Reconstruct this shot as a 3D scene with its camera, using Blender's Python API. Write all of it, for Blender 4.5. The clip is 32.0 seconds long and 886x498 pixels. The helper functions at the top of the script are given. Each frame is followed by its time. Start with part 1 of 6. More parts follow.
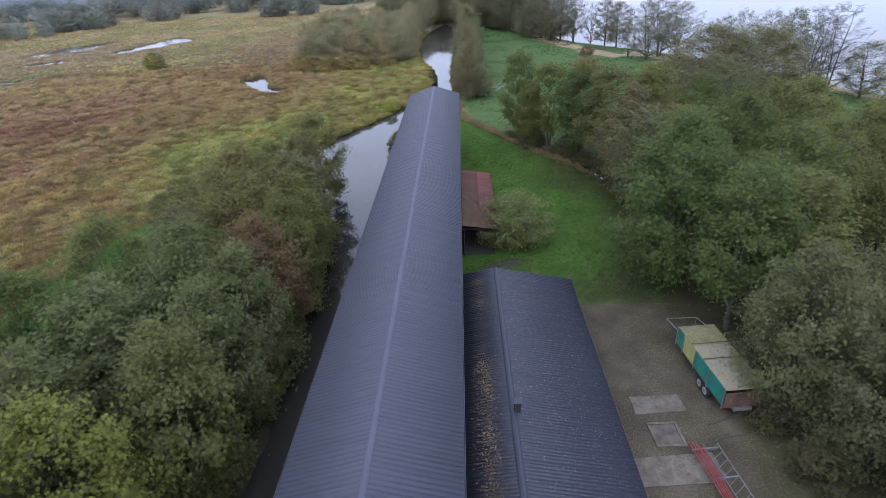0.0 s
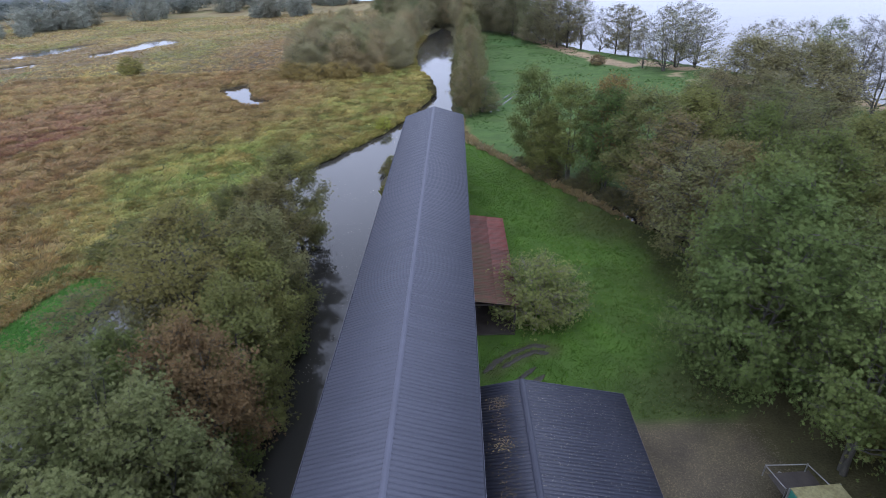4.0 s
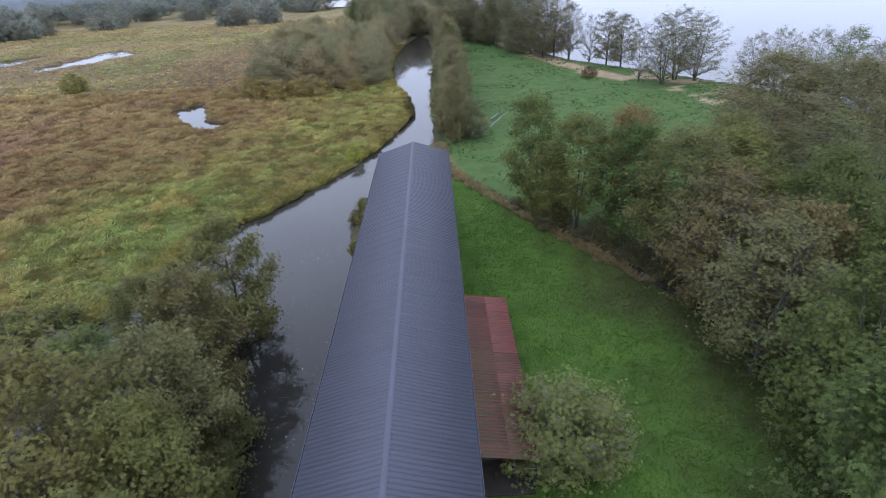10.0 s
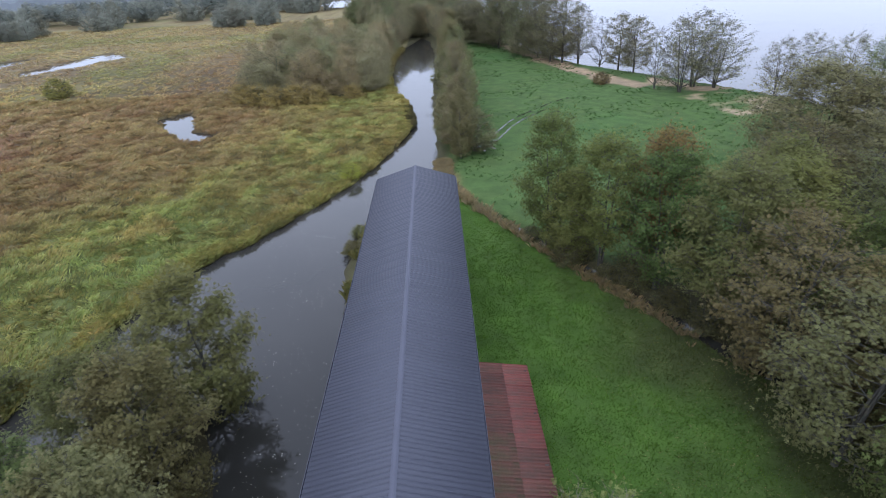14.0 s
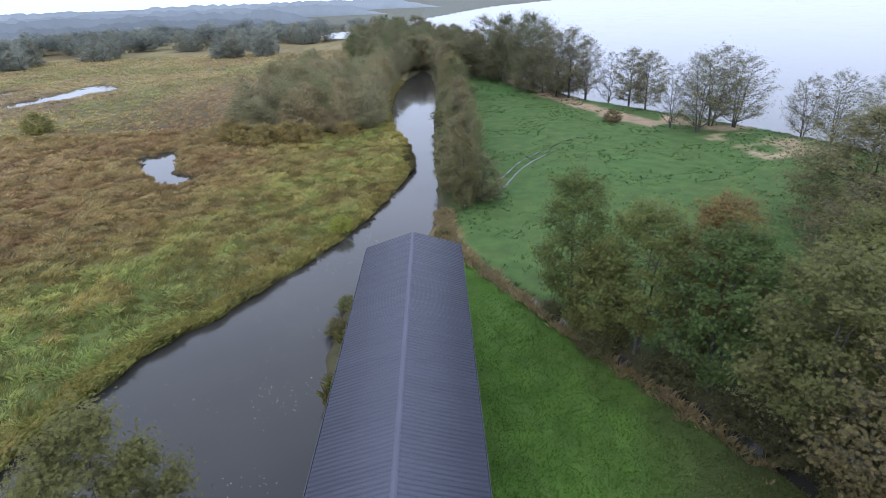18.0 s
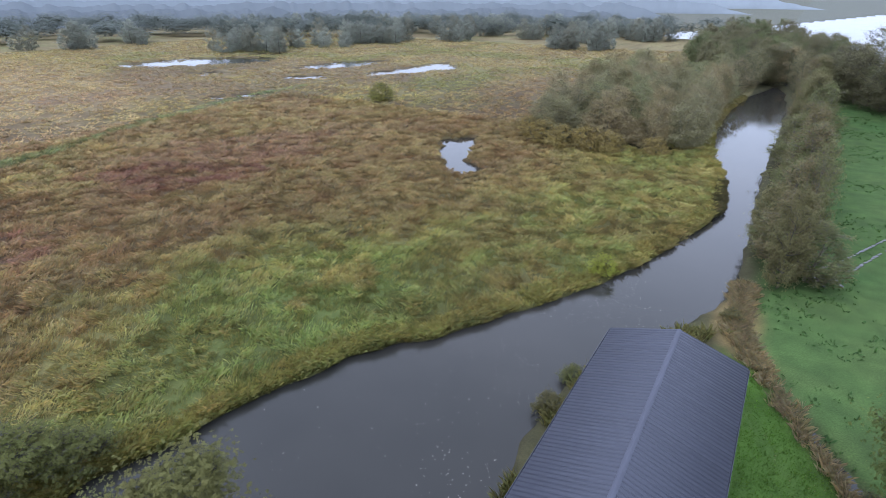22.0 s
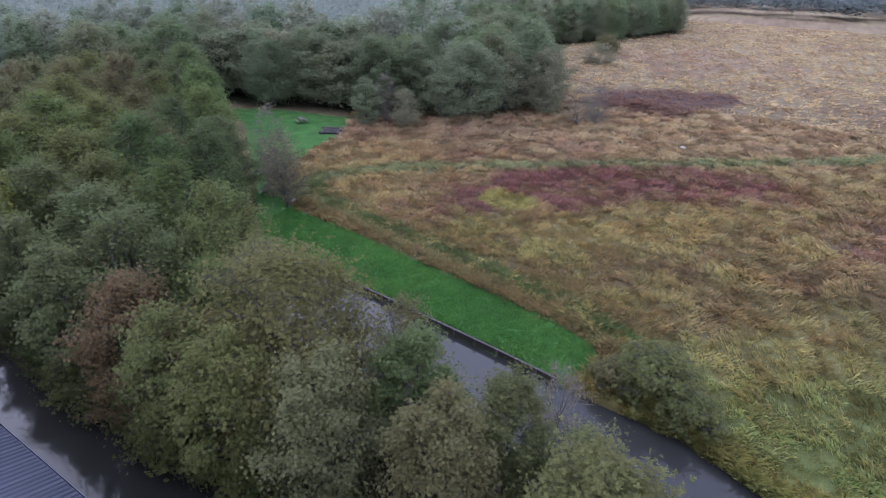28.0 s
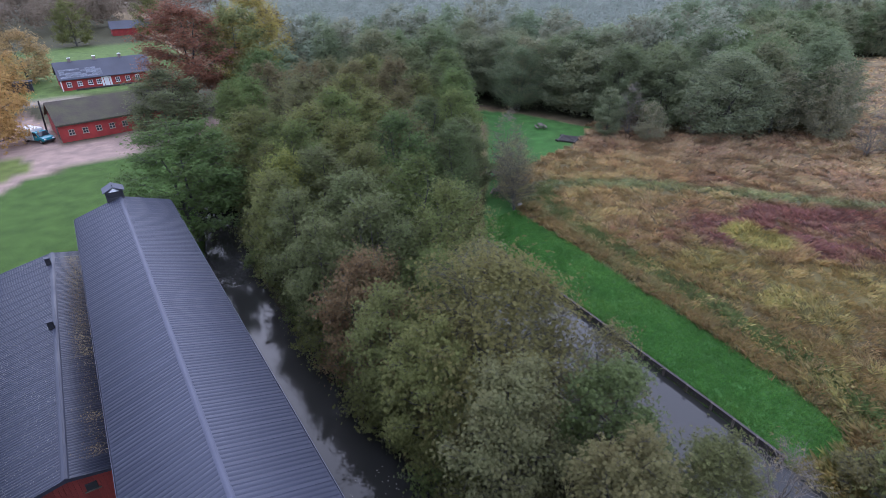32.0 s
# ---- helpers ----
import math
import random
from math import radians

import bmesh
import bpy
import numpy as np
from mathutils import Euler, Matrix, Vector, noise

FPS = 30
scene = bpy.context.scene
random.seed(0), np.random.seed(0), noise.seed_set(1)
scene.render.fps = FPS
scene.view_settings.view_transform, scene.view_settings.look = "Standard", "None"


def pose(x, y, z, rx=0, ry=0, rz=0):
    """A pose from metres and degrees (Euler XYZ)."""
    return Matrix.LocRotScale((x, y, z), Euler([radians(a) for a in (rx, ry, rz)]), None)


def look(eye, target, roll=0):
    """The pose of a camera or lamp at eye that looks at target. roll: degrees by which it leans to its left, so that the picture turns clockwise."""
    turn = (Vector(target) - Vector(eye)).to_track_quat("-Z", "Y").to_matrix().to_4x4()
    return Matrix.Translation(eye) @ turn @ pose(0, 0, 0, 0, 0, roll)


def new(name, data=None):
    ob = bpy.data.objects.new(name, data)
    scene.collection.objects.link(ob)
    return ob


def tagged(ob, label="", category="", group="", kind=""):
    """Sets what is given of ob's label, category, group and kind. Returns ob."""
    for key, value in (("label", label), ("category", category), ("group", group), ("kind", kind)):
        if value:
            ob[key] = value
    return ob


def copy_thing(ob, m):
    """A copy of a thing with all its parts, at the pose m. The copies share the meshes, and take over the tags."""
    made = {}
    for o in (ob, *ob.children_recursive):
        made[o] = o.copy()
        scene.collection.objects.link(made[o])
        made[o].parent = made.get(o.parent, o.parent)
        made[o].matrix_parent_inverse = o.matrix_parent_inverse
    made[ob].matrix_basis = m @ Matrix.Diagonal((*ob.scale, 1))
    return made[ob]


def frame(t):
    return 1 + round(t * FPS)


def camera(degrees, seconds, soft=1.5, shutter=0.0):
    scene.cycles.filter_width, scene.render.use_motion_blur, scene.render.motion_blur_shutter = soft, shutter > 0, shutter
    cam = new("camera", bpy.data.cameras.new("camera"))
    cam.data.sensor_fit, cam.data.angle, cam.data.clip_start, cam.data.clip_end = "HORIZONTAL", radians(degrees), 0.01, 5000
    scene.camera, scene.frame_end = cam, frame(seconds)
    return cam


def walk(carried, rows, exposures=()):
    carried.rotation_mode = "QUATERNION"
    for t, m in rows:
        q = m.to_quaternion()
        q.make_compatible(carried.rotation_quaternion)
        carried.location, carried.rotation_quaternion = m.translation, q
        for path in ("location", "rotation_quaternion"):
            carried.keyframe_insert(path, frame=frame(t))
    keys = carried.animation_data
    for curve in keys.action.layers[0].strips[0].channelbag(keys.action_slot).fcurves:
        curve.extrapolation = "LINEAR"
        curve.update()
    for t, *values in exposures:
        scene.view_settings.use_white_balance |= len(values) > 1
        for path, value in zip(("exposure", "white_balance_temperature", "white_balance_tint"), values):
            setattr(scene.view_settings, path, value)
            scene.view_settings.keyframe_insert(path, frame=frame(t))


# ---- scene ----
cam = camera(78.6, 32.0, 0.85)
PATH = [
    (0, (3.942, -80.135, 24.662), (3.855, -78.377, 23.713), -3.2),
    (0.5, (3.973, -78.627, 24.666), (3.884, -76.87, 23.716), -3.3),
    (1, (3.919, -77.087, 24.669), (3.828, -75.33, 23.718), -3.3),
    (1.5, (3.753, -75.481, 24.675), (3.666, -73.723, 23.725), -3.2),
    (2, (3.539, -73.856, 24.671), (3.457, -72.099, 23.719), -3.1),
    (2.5, (3.385, -72.201, 24.639), (3.308, -70.445, 23.687), -2.9),
    (3, (3.249, -70.593, 24.597), (3.175, -68.835, 23.645), -2.9),
    (3.5, (3.117, -69.097, 24.555), (3.044, -67.339, 23.605), -2.7),
    (5.5, (2.56, -63.732, 24.372), (2.513, -61.967, 23.433), -2.5),
    (6, (2.458, -62.483, 24.364), (2.424, -60.717, 23.426), -2.4),
    (6.5, (2.376, -61.349, 24.392), (2.344, -59.582, 23.455), -2.4),
    (7, (2.336, -60.22, 24.424), (2.309, -58.453, 23.487), -2.6),
    (7.5, (2.348, -59.112, 24.451), (2.334, -57.346, 23.513), -2.6),
    (8, (2.375, -58.053, 24.473), (2.377, -56.288, 23.533), -2.7),
    (8.5, (2.397, -57.054, 24.497), (2.399, -55.289, 23.557), -2.8),
    (9, (2.433, -56.101, 24.522), (2.434, -54.336, 23.582), -2.8),
    (9.5, (2.482, -55.208, 24.533), (2.482, -53.443, 23.592), -2.9),
    (10, (2.529, -54.336, 24.542), (2.529, -52.57, 23.602), -2.8),
    (10.5, (2.547, -53.454, 24.543), (2.546, -51.688, 23.604), -2.8),
    (11, (2.541, -52.54, 24.545), (2.539, -50.774, 23.606), -2.9),
    (11.5, (2.527, -51.608, 24.534), (2.524, -49.843, 23.594), -2.9),
    (12, (2.472, -50.628, 24.528), (2.47, -48.862, 23.589), -2.8),
    (12.5, (2.442, -49.669, 24.512), (2.439, -47.902, 23.573), -2.8),
    (13, (2.385, -48.716, 24.495), (2.381, -46.949, 23.558), -2.8),
    (13.5, (2.281, -47.739, 24.487), (2.278, -45.973, 23.549), -2.8),
    (15.5, (2.071, -43.616, 24.429), (2.067, -41.851, 23.488), -2.7),
    (16, (2.074, -42.483, 24.431), (2.074, -40.685, 23.554), -2.6),
    (16.5, (2.071, -41.304, 24.412), (2.072, -39.495, 23.558), -2.5),
    (17, (2.038, -40.071, 24.398), (2.039, -38.262, 23.545), -2.5),
    (17.5, (2.044, -38.782, 24.401), (2.048, -36.973, 23.548), -2.4),
    (18, (2.127, -37.493, 24.41), (2.131, -35.684, 23.557), -2.4),
    (18.5, (2.214, -36.23, 24.422), (2.191, -34.421, 23.57), -2.3),
    (19, (2.296, -34.966, 24.432), (2.217, -33.157, 23.581), -2.1),
    (19.5, (2.332, -33.729, 24.44), (2.192, -31.924, 23.59), -2.0),
    (20, (2.31, -32.55, 24.469), (2.085, -30.752, 23.622), -1.7),
    (20.5, (2.252, -31.355, 24.529), (1.89, -29.579, 23.684), -1.1),
    (21, (2.242, -30.076, 24.57), (1.697, -28.347, 23.724), -0.7),
    (21.5, (2.21, -28.772, 24.575), (1.458, -27.125, 23.726), -0.3),
    (22, (2.164, -27.502, 24.567), (1.206, -25.968, 23.714), 0.1),
    (22.5, (2.039, -26.216, 24.574), (0.915, -24.802, 23.716), 0.5),
    (23, (1.813, -24.96, 24.602), (0.543, -23.68, 23.737), 1.0),
    (23.5, (1.537, -23.787, 24.608), (0.125, -22.67, 23.736), 1.2),
    (24, (1.252, -22.703, 24.613), (-0.288, -21.779, 23.732), 1.4),
    (24.5, (1.01, -21.798, 24.623), (-0.642, -21.106, 23.733), 1.8),
    (26.5, (0.78, -20.082, 24.784), (-0.973, -20.33, 23.854), 2.4),
    (27, (0.785, -19.961, 24.775), (-0.915, -20.438, 23.835), 2.2),
    (27.5, (0.799, -19.908, 24.752), (-0.812, -20.618, 23.803), 2.0),
    (28, (0.806, -19.849, 24.723), (-0.701, -20.752, 23.767), 1.7),
    (28.5, (0.777, -19.797, 24.704), (-0.603, -20.879, 23.742), 1.4),
    (29, (0.715, -19.761, 24.703), (-0.533, -20.99, 23.738), 1.0),
    (29.5, (0.669, -19.789, 24.721), (-0.502, -21.092, 23.756), 0.8),
    (30, (0.621, -19.874, 24.774), (-0.519, -21.206, 23.811), 0.5),
    (30.5, (0.601, -20.016, 24.854), (-0.468, -21.407, 23.894), 0.2),
    (31, (0.633, -20.099, 24.948), (-0.392, -21.525, 23.992), -0.0),
    (31.5, (0.658, -20.094, 25.06), (-0.337, -21.545, 24.108), -0.5),
    (32, (0.655, -20.064, 25.143), (-0.313, -21.536, 24.197), -0.9),
]
walk(cam, [(t, look(eye, target, roll)) for t, eye, target, roll in PATH],
     ((0, 0.06, 5720, 18), (6, 0.07, 5780, 17), (18, 0.10, 5850, 14), (24, 0.17, 5580, 14), (27, 0.12, 5380, 27), (29, 0.1, 5400, 25), (32, 0.08, 5420, 24)))


# ---- light and air ----
world = bpy.data.worlds.new("overcast_sky")
scene.world = world
world.use_nodes = True
wn, wl = world.node_tree.nodes, world.node_tree.links
sky = wn.new("ShaderNodeTexSky")
sky.sky_type, sky.sun_disc = "NISHITA", False
sky.sun_elevation, sky.sun_rotation = radians(38), radians(200)
sky.air_density, sky.dust_density, sky.ozone_density = 1.0, 4.0, 1.0
pale = wn.new("ShaderNodeHueSaturation")
pale.inputs["Saturation"].default_value = 0.30
wl.new(sky.outputs[0], pale.inputs["Color"])
cloud = wn.new("ShaderNodeMix")
cloud.data_type = "RGBA"
cloud.inputs[0].default_value = 0.86
cloud.inputs[7].default_value = (7.2, 7.78, 9.0, 1)
wl.new(pale.outputs[0], cloud.inputs[6])
# an overcast sky is brighter overhead than at the horizon
at = wn.new("ShaderNodeTexCoord")
up = wn.new("ShaderNodeSeparateXYZ")
wl.new(at.outputs["Generated"], up.inputs[0])
fade = wn.new("ShaderNodeValToRGB")
fade.color_ramp.elements[0].position, fade.color_ramp.elements[1].position = 0.0, 0.36
fade.color_ramp.elements[0].color, fade.color_ramp.elements[1].color = (0.65, 0.665, 0.69, 1), (1.14, 1.14, 1.14, 1)
wl.new(up.outputs["Z"], fade.inputs[0])
dome = wn.new("ShaderNodeMix")
dome.data_type, dome.blend_type = "RGBA", "MULTIPLY"
dome.inputs[0].default_value = 1.0
wl.new(cloud.outputs[2], dome.inputs[6])
wl.new(fade.outputs[0], dome.inputs[7])
wl.new(dome.outputs[2], wn["Background"].inputs["Color"])
wn["Background"].inputs["Strength"].default_value = 0.235

sun = new("sun", bpy.data.lights.new("sun", "SUN"))
sun.data.energy, sun.data.angle, sun.data.color = 1.1, radians(75), (1.0, 0.96, 0.9)
sun.matrix_world = look((-40, -110, 120), (0, 0, 0))


# ---- materials ----
def tree_of(name, rough=0.8, metal=0.0):
    m = bpy.data.materials.new(name)
    m.use_nodes = True
    b = m.node_tree.nodes["Principled BSDF"]
    b.inputs["Roughness"].default_value, b.inputs["Metallic"].default_value = rough, metal
    return m, m.node_tree.nodes, m.node_tree.links, b


def noise_node(n, l, scale, detail=4, coord="Object"):
    tc = n.new("ShaderNodeTexCoord")
    t = n.new("ShaderNodeTexNoise")
    t.inputs["Scale"].default_value, t.inputs["Detail"].default_value = scale, detail
    l.new(tc.outputs[coord], t.inputs["Vector"])
    return t


def mixed(n, l, kind, fac, a, b):
    x = n.new("ShaderNodeMix")
    x.data_type, x.blend_type = "RGBA", kind
    for k, v in ((0, fac), (6, a), (7, b)):
        if isinstance(v, (int, float)):
            x.inputs[k].default_value = v
        elif isinstance(v, tuple):
            x.inputs[k].default_value = (*v, 1) if len(v) == 3 else v
        else:
            l.new(v, x.inputs[k])
    return x.outputs[2]


def ramped(n, l, src, a, b, lo=0.35, hi=0.65):
    r = n.new("ShaderNodeValToRGB")
    r.color_ramp.elements[0].position, r.color_ramp.elements[1].position = lo, hi
    r.color_ramp.elements[0].color, r.color_ramp.elements[1].color = (*a, 1), (*b, 1)
    l.new(src, r.inputs[0])
    return r.outputs[0]


def bumped(n, l, b, src, strength=0.3, dist=0.02):
    u = n.new("ShaderNodeBump")
    u.inputs["Strength"].default_value, u.inputs["Distance"].default_value = strength, dist
    l.new(src, u.inputs["Height"])
    l.new(u.outputs[0], b.inputs["Normal"])


def plain(name, color, rough=0.7, metal=0.0, big=0.7, fine=14.0, vary=0.3, dirt=None, bump=0.25, per_object=0.0):
    """A worn surface: broad stains, fine grain, a little relief."""
    m, n, l, b = tree_of(name, rough, metal)
    d = tuple(c * (1 - vary) for c in color) if dirt is None else dirt
    t1, t2 = noise_node(n, l, big), noise_node(n, l, fine, 6)
    c = ramped(n, l, t1.outputs[0], d, color)
    g = ramped(n, l, t2.outputs[0], (1 - vary * 0.7,) * 3, (1, 1, 1), 0.3, 0.7)
    c = mixed(n, l, "MULTIPLY", 1.0, c, g)
    if per_object:
        o = n.new("ShaderNodeObjectInfo")
        c = mixed(n, l, "MULTIPLY", 1.0, c, ramped(n, l, o.outputs["Random"], (1 - per_object,) * 3, (1, 1, 1), 0, 1))
    l.new(c, b.inputs["Base Color"])
    bumped(n, l, b, t2.outputs[0], bump)
    return m


def attr_mat(name, rough=0.9, fine=9.0, big=0.5, vary=0.35, bump=0.5, island=0.0):
    """Colour from the plan of the ground, broken by grain at two scales."""
    m, n, l, b = tree_of(name, rough)
    a = n.new("ShaderNodeVertexColor")
    a.layer_name = "plan"
    t1, t2 = noise_node(n, l, big, 5), noise_node(n, l, fine, 5)
    c = mixed(n, l, "MULTIPLY", 1.0, a.outputs[0], ramped(n, l, t1.outputs[0], (1 - vary, 1 - vary, 1 - vary), (1.05, 1.02, 0.95), 0.3, 0.7))
    c = mixed(n, l, "MULTIPLY", 1.0, c, ramped(n, l, t2.outputs[0], (1 - vary,) * 3, (1.1, 1.1, 1.1), 0.3, 0.7))
    if island:
        g = n.new("ShaderNodeNewGeometry")
        c = mixed(n, l, "MULTIPLY", 1.0, c, ramped(n, l, g.outputs["Random Per Island"], (1 - island,) * 3, (1.15, 1.1, 1.0), 0, 1))
    l.new(c, b.inputs["Base Color"])
    b.inputs["Specular IOR Level"].default_value = 0.08
    bumped(n, l, b, t2.outputs[0], bump, 0.08)
    if island:
        tr, mx = n.new("ShaderNodeBsdfTranslucent"), n.new("ShaderNodeMixShader")
        l.new(c, tr.inputs["Color"])
        mx.inputs[0].default_value = 0.5
        l.new(b.outputs[0], mx.inputs[1])
        l.new(tr.outputs[0], mx.inputs[2])
        l.new(mx.outputs[0], n["Material Output"].inputs[0])
    return m


def leaf_mat(name, by_attr=False, vary=0.19):
    m, n, l, b = tree_of(name, 0.65)
    o, g = n.new("ShaderNodeObjectInfo"), n.new("ShaderNodeNewGeometry")
    t = noise_node(n, l, 0.45, 3)
    base = o.outputs["Color"]
    if by_attr:
        a = n.new("ShaderNodeVertexColor")
        a.layer_name = "plan"
        base = a.outputs[0]
    c = mixed(n, l, "MULTIPLY", 1.0, base, ramped(n, l, g.outputs["Random Per Island"], (1 - vary, 1 - vary, 1 - vary), (1 + vary, 1 + vary, 1 + vary * 0.8), 0, 1))
    c = mixed(n, l, "MULTIPLY", 1.0, c, ramped(n, l, t.outputs[0], (0.94, 0.91, 0.84), (1.04, 1.08, 1.0), 0.35, 0.65))
    l.new(c, b.inputs["Base Color"])
    b.inputs["Specular IOR Level"].default_value = 0.06
    tr, mx = n.new("ShaderNodeBsdfTranslucent"), n.new("ShaderNodeMixShader")
    l.new(c, tr.inputs["Color"])
    mx.inputs[0].default_value = 0.52
    l.new(b.outputs[0], mx.inputs[1])
    l.new(tr.outputs[0], mx.inputs[2])
    l.new(mx.outputs[0], n["Material Output"].inputs[0])
    return m


def roof_mat(name, color, rough, leafy=0.0):
    m, n, l, b = tree_of(name, rough)
    t1, t2 = noise_node(n, l, 0.35, 4), noise_node(n, l, 30.0, 3)
    o = n.new("ShaderNodeObjectInfo")
    c = ramped(n, l, t1.outputs[0], tuple(v * 0.86 for v in color), color)
    c = mixed(n, l, "MULTIPLY", 1.0, c, ramped(n, l, t2.outputs[0], (0.88,) * 3, (1, 1, 1), 0.3, 0.7))
    c = mixed(n, l, "MULTIPLY", 1.0, c, ramped(n, l, o.outputs["Random"], (0.93,) * 3, (1, 1, 1), 0, 1))
    l.new(c, b.inputs["Base Color"])
    r = ramped(n, l, t1.outputs[0], (rough - 0.08,) * 3, (rough + 0.08,) * 3)
    l.new(r, b.inputs["Roughness"])
    b.inputs["Specular IOR Level"].default_value = 0.32
    bumped(n, l, b, t2.outputs[0], 0.08, 0.005)
    return m


def water_mat():
    m, n, l, b = tree_of("river_water", 0.04)
    t1, t2 = noise_node(n, l, 0.06, 3), noise_node(n, l, 2.2, 4)
    l.new(ramped(n, l, t1.outputs[0], (0.020, 0.020, 0.018), (0.030, 0.029, 0.026)), b.inputs["Base Color"])
    l.new(ramped(n, l, t1.outputs[0], (0.03,) * 3, (0.09,) * 3), b.inputs["Roughness"])
    b.inputs["IOR"].default_value = 1.33
    b.inputs["Specular IOR Level"].default_value = 0.5
    bumped(n, l, b, t2.outputs[0], 0.07, 0.03)
    return m


M_GROUND = attr_mat("ground_plants")
M_BLADE = attr_mat("grass_blades", 0.85, 3.0, 0.4, 0.2, 0.1, 0.3)
M_WATER = water_mat()
M_LEAF = leaf_mat("autumn_leaves")
M_LEAFFAR = leaf_mat("far_leaves", True, 0.07)
M_LEAFMIST = leaf_mat("misty_leaves", False, 0.08)
M_BARK = plain("alder_bark", (0.088, 0.084, 0.068), 0.9, 0, 1.5, 12, 0.45, (0.05, 0.05, 0.042), 0.6)
M_TWIG = plain("brown_grey_twigs", (0.165, 0.142, 0.110), 0.9, 0, 1.5, 12, 0.3, None, 0.4)
M_PALEBARK = plain("pale_bark", (0.19, 0.17, 0.13), 0.9, 0, 1.5, 12, 0.4, None, 0.5)
M_ROOF = roof_mat("blue_grey_sheet_metal", (0.050, 0.054, 0.074), 0.6)
M_ROOF2 = roof_mat("dark_sheet_metal", (0.032, 0.035, 0.051), 0.5)
M_CAP = plain("ridge_metal", (0.050, 0.054, 0.077), 0.65, 0.0, 0.5, 20, 0.15, None, 0.05)
M_DECK = plain("dark_roof_deck", (0.03, 0.03, 0.035), 0.9)
M_RED = plain("red_painted_boards", (0.27, 0.035, 0.022), 0.8, 0, 0.6, 18, 0.3, (0.16, 0.026, 0.02), 0.4, 0.2)
M_REDB = plain("bright_red_boards", (0.40, 0.045, 0.035), 0.8, 0, 0.6, 18, 0.25, (0.28, 0.035, 0.028), 0.4, 0.15)
M_RUST = plain("rust_red_corrugated", (0.20, 0.045, 0.035), 0.75, 0, 0.8, 16, 0.35, (0.11, 0.045, 0.032), 0.4, 0.2)
M_MOSSY = plain("mossy_corrugated", (0.125, 0.050, 0.036), 0.9, 0, 0.9, 12, 0.4, (0.075, 0.058, 0.028), 0.5, 0.15)
M_WHITE = plain("white_paint", (0.75, 0.74, 0.72), 0.6, 0, 1.0, 20, 0.12)
M_BLACK = plain("black_tarred_wood", (0.025, 0.025, 0.028), 0.7, 0, 1.0, 20, 0.3)
M_TIMBER = plain("weathered_timber", (0.16, 0.13, 0.10), 0.9, 0, 1.5, 20, 0.45, (0.07, 0.06, 0.05), 0.5, 0.3)
M_DARKWOOD = plain("wet_dark_timber", (0.045, 0.038, 0.032), 0.8, 0, 1.5, 20, 0.4)
M_CONCRETE = plain("worn_concrete", (0.140, 0.124, 0.096), 0.9, 0, 1.6, 7, 0.55, (0.085, 0.072, 0.050), 0.4)
M_GREEN = plain("teal_painted_steel", (0.018, 0.19, 0.14), 0.5, 0, 0.8, 14, 0.3, (0.02, 0.12, 0.09))
M_YELLOWP = plain("faded_yellow_panel", (0.32, 0.34, 0.12), 0.6, 0, 1.0, 14, 0.3)
M_LITTERTOP = plain("leaf_strewn_board", (0.205, 0.188, 0.148), 0.9, 0, 2.5, 9, 0.5, (0.20, 0.18, 0.10), 0.5)
M_MOSSTOP = plain("mossy_board", (0.17, 0.16, 0.075), 0.9, 0, 2.0, 9, 0.5, (0.13, 0.12, 0.05), 0.5)
M_TYRE = plain("rubber", (0.02, 0.02, 0.02), 0.8)
M_RIM = plain("wheel_metal", (0.45, 0.42, 0.38), 0.5, 0.3)
M_STEEL = plain("grey_steel", (0.25, 0.25, 0.25), 0.5, 0.6)
M_REDSTEEL = plain("red_painted_steel", (0.21, 0.028, 0.028), 0.5, 0, 1.2, 20, 0.3)
M_TURF = plain("mossy_thatch", (0.075, 0.07, 0.035), 0.95, 0, 0.4, 6, 0.45, (0.06, 0.048, 0.034), 0.6)
M_SLATE = plain("dark_slate_roof", (0.036, 0.040, 0.058), 0.6, 0, 0.3, 10, 0.3)
M_PALESLATE = plain("lichen_pale_slate", (0.40, 0.43, 0.46), 0.8, 0, 0.9, 5, 0.5, (0.09, 0.10, 0.12), 0.3, 0.4)
M_BRICKCH = plain("brick_chimney", (0.25, 0.2, 0.17), 0.9)
M_VANTEAL = plain("teal_car_paint", (0.02, 0.22, 0.27), 0.25, 0, 0.3, 30, 0.1)
M_STONE = plain("pale_stone", (0.33, 0.31, 0.27), 0.9, 0, 2.0, 10, 0.3)
M_FOAM = plain("pale_floating_leaf", (0.26, 0.25, 0.22), 0.8)
M_YARDLEAF = plain("brown_leaf_litter", (0.125, 0.098, 0.055), 0.85, 0, 0.5, 3, 0.5, (0.070, 0.056, 0.034))
M_FALLEN = plain("fallen_leaf", (0.22, 0.17, 0.075), 0.8, 0, 0.5, 3, 0.5, (0.12, 0.085, 0.04))
# haze is put into the belt colours, paler for each farther belt
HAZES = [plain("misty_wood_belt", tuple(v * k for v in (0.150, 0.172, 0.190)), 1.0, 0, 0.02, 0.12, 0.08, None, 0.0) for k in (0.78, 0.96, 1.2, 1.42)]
M_GLASS, _n, _l, _b = tree_of("window_glass", 0.05)
_b.inputs["Base Color"].default_value = (0.03, 0.035, 0.04, 1)


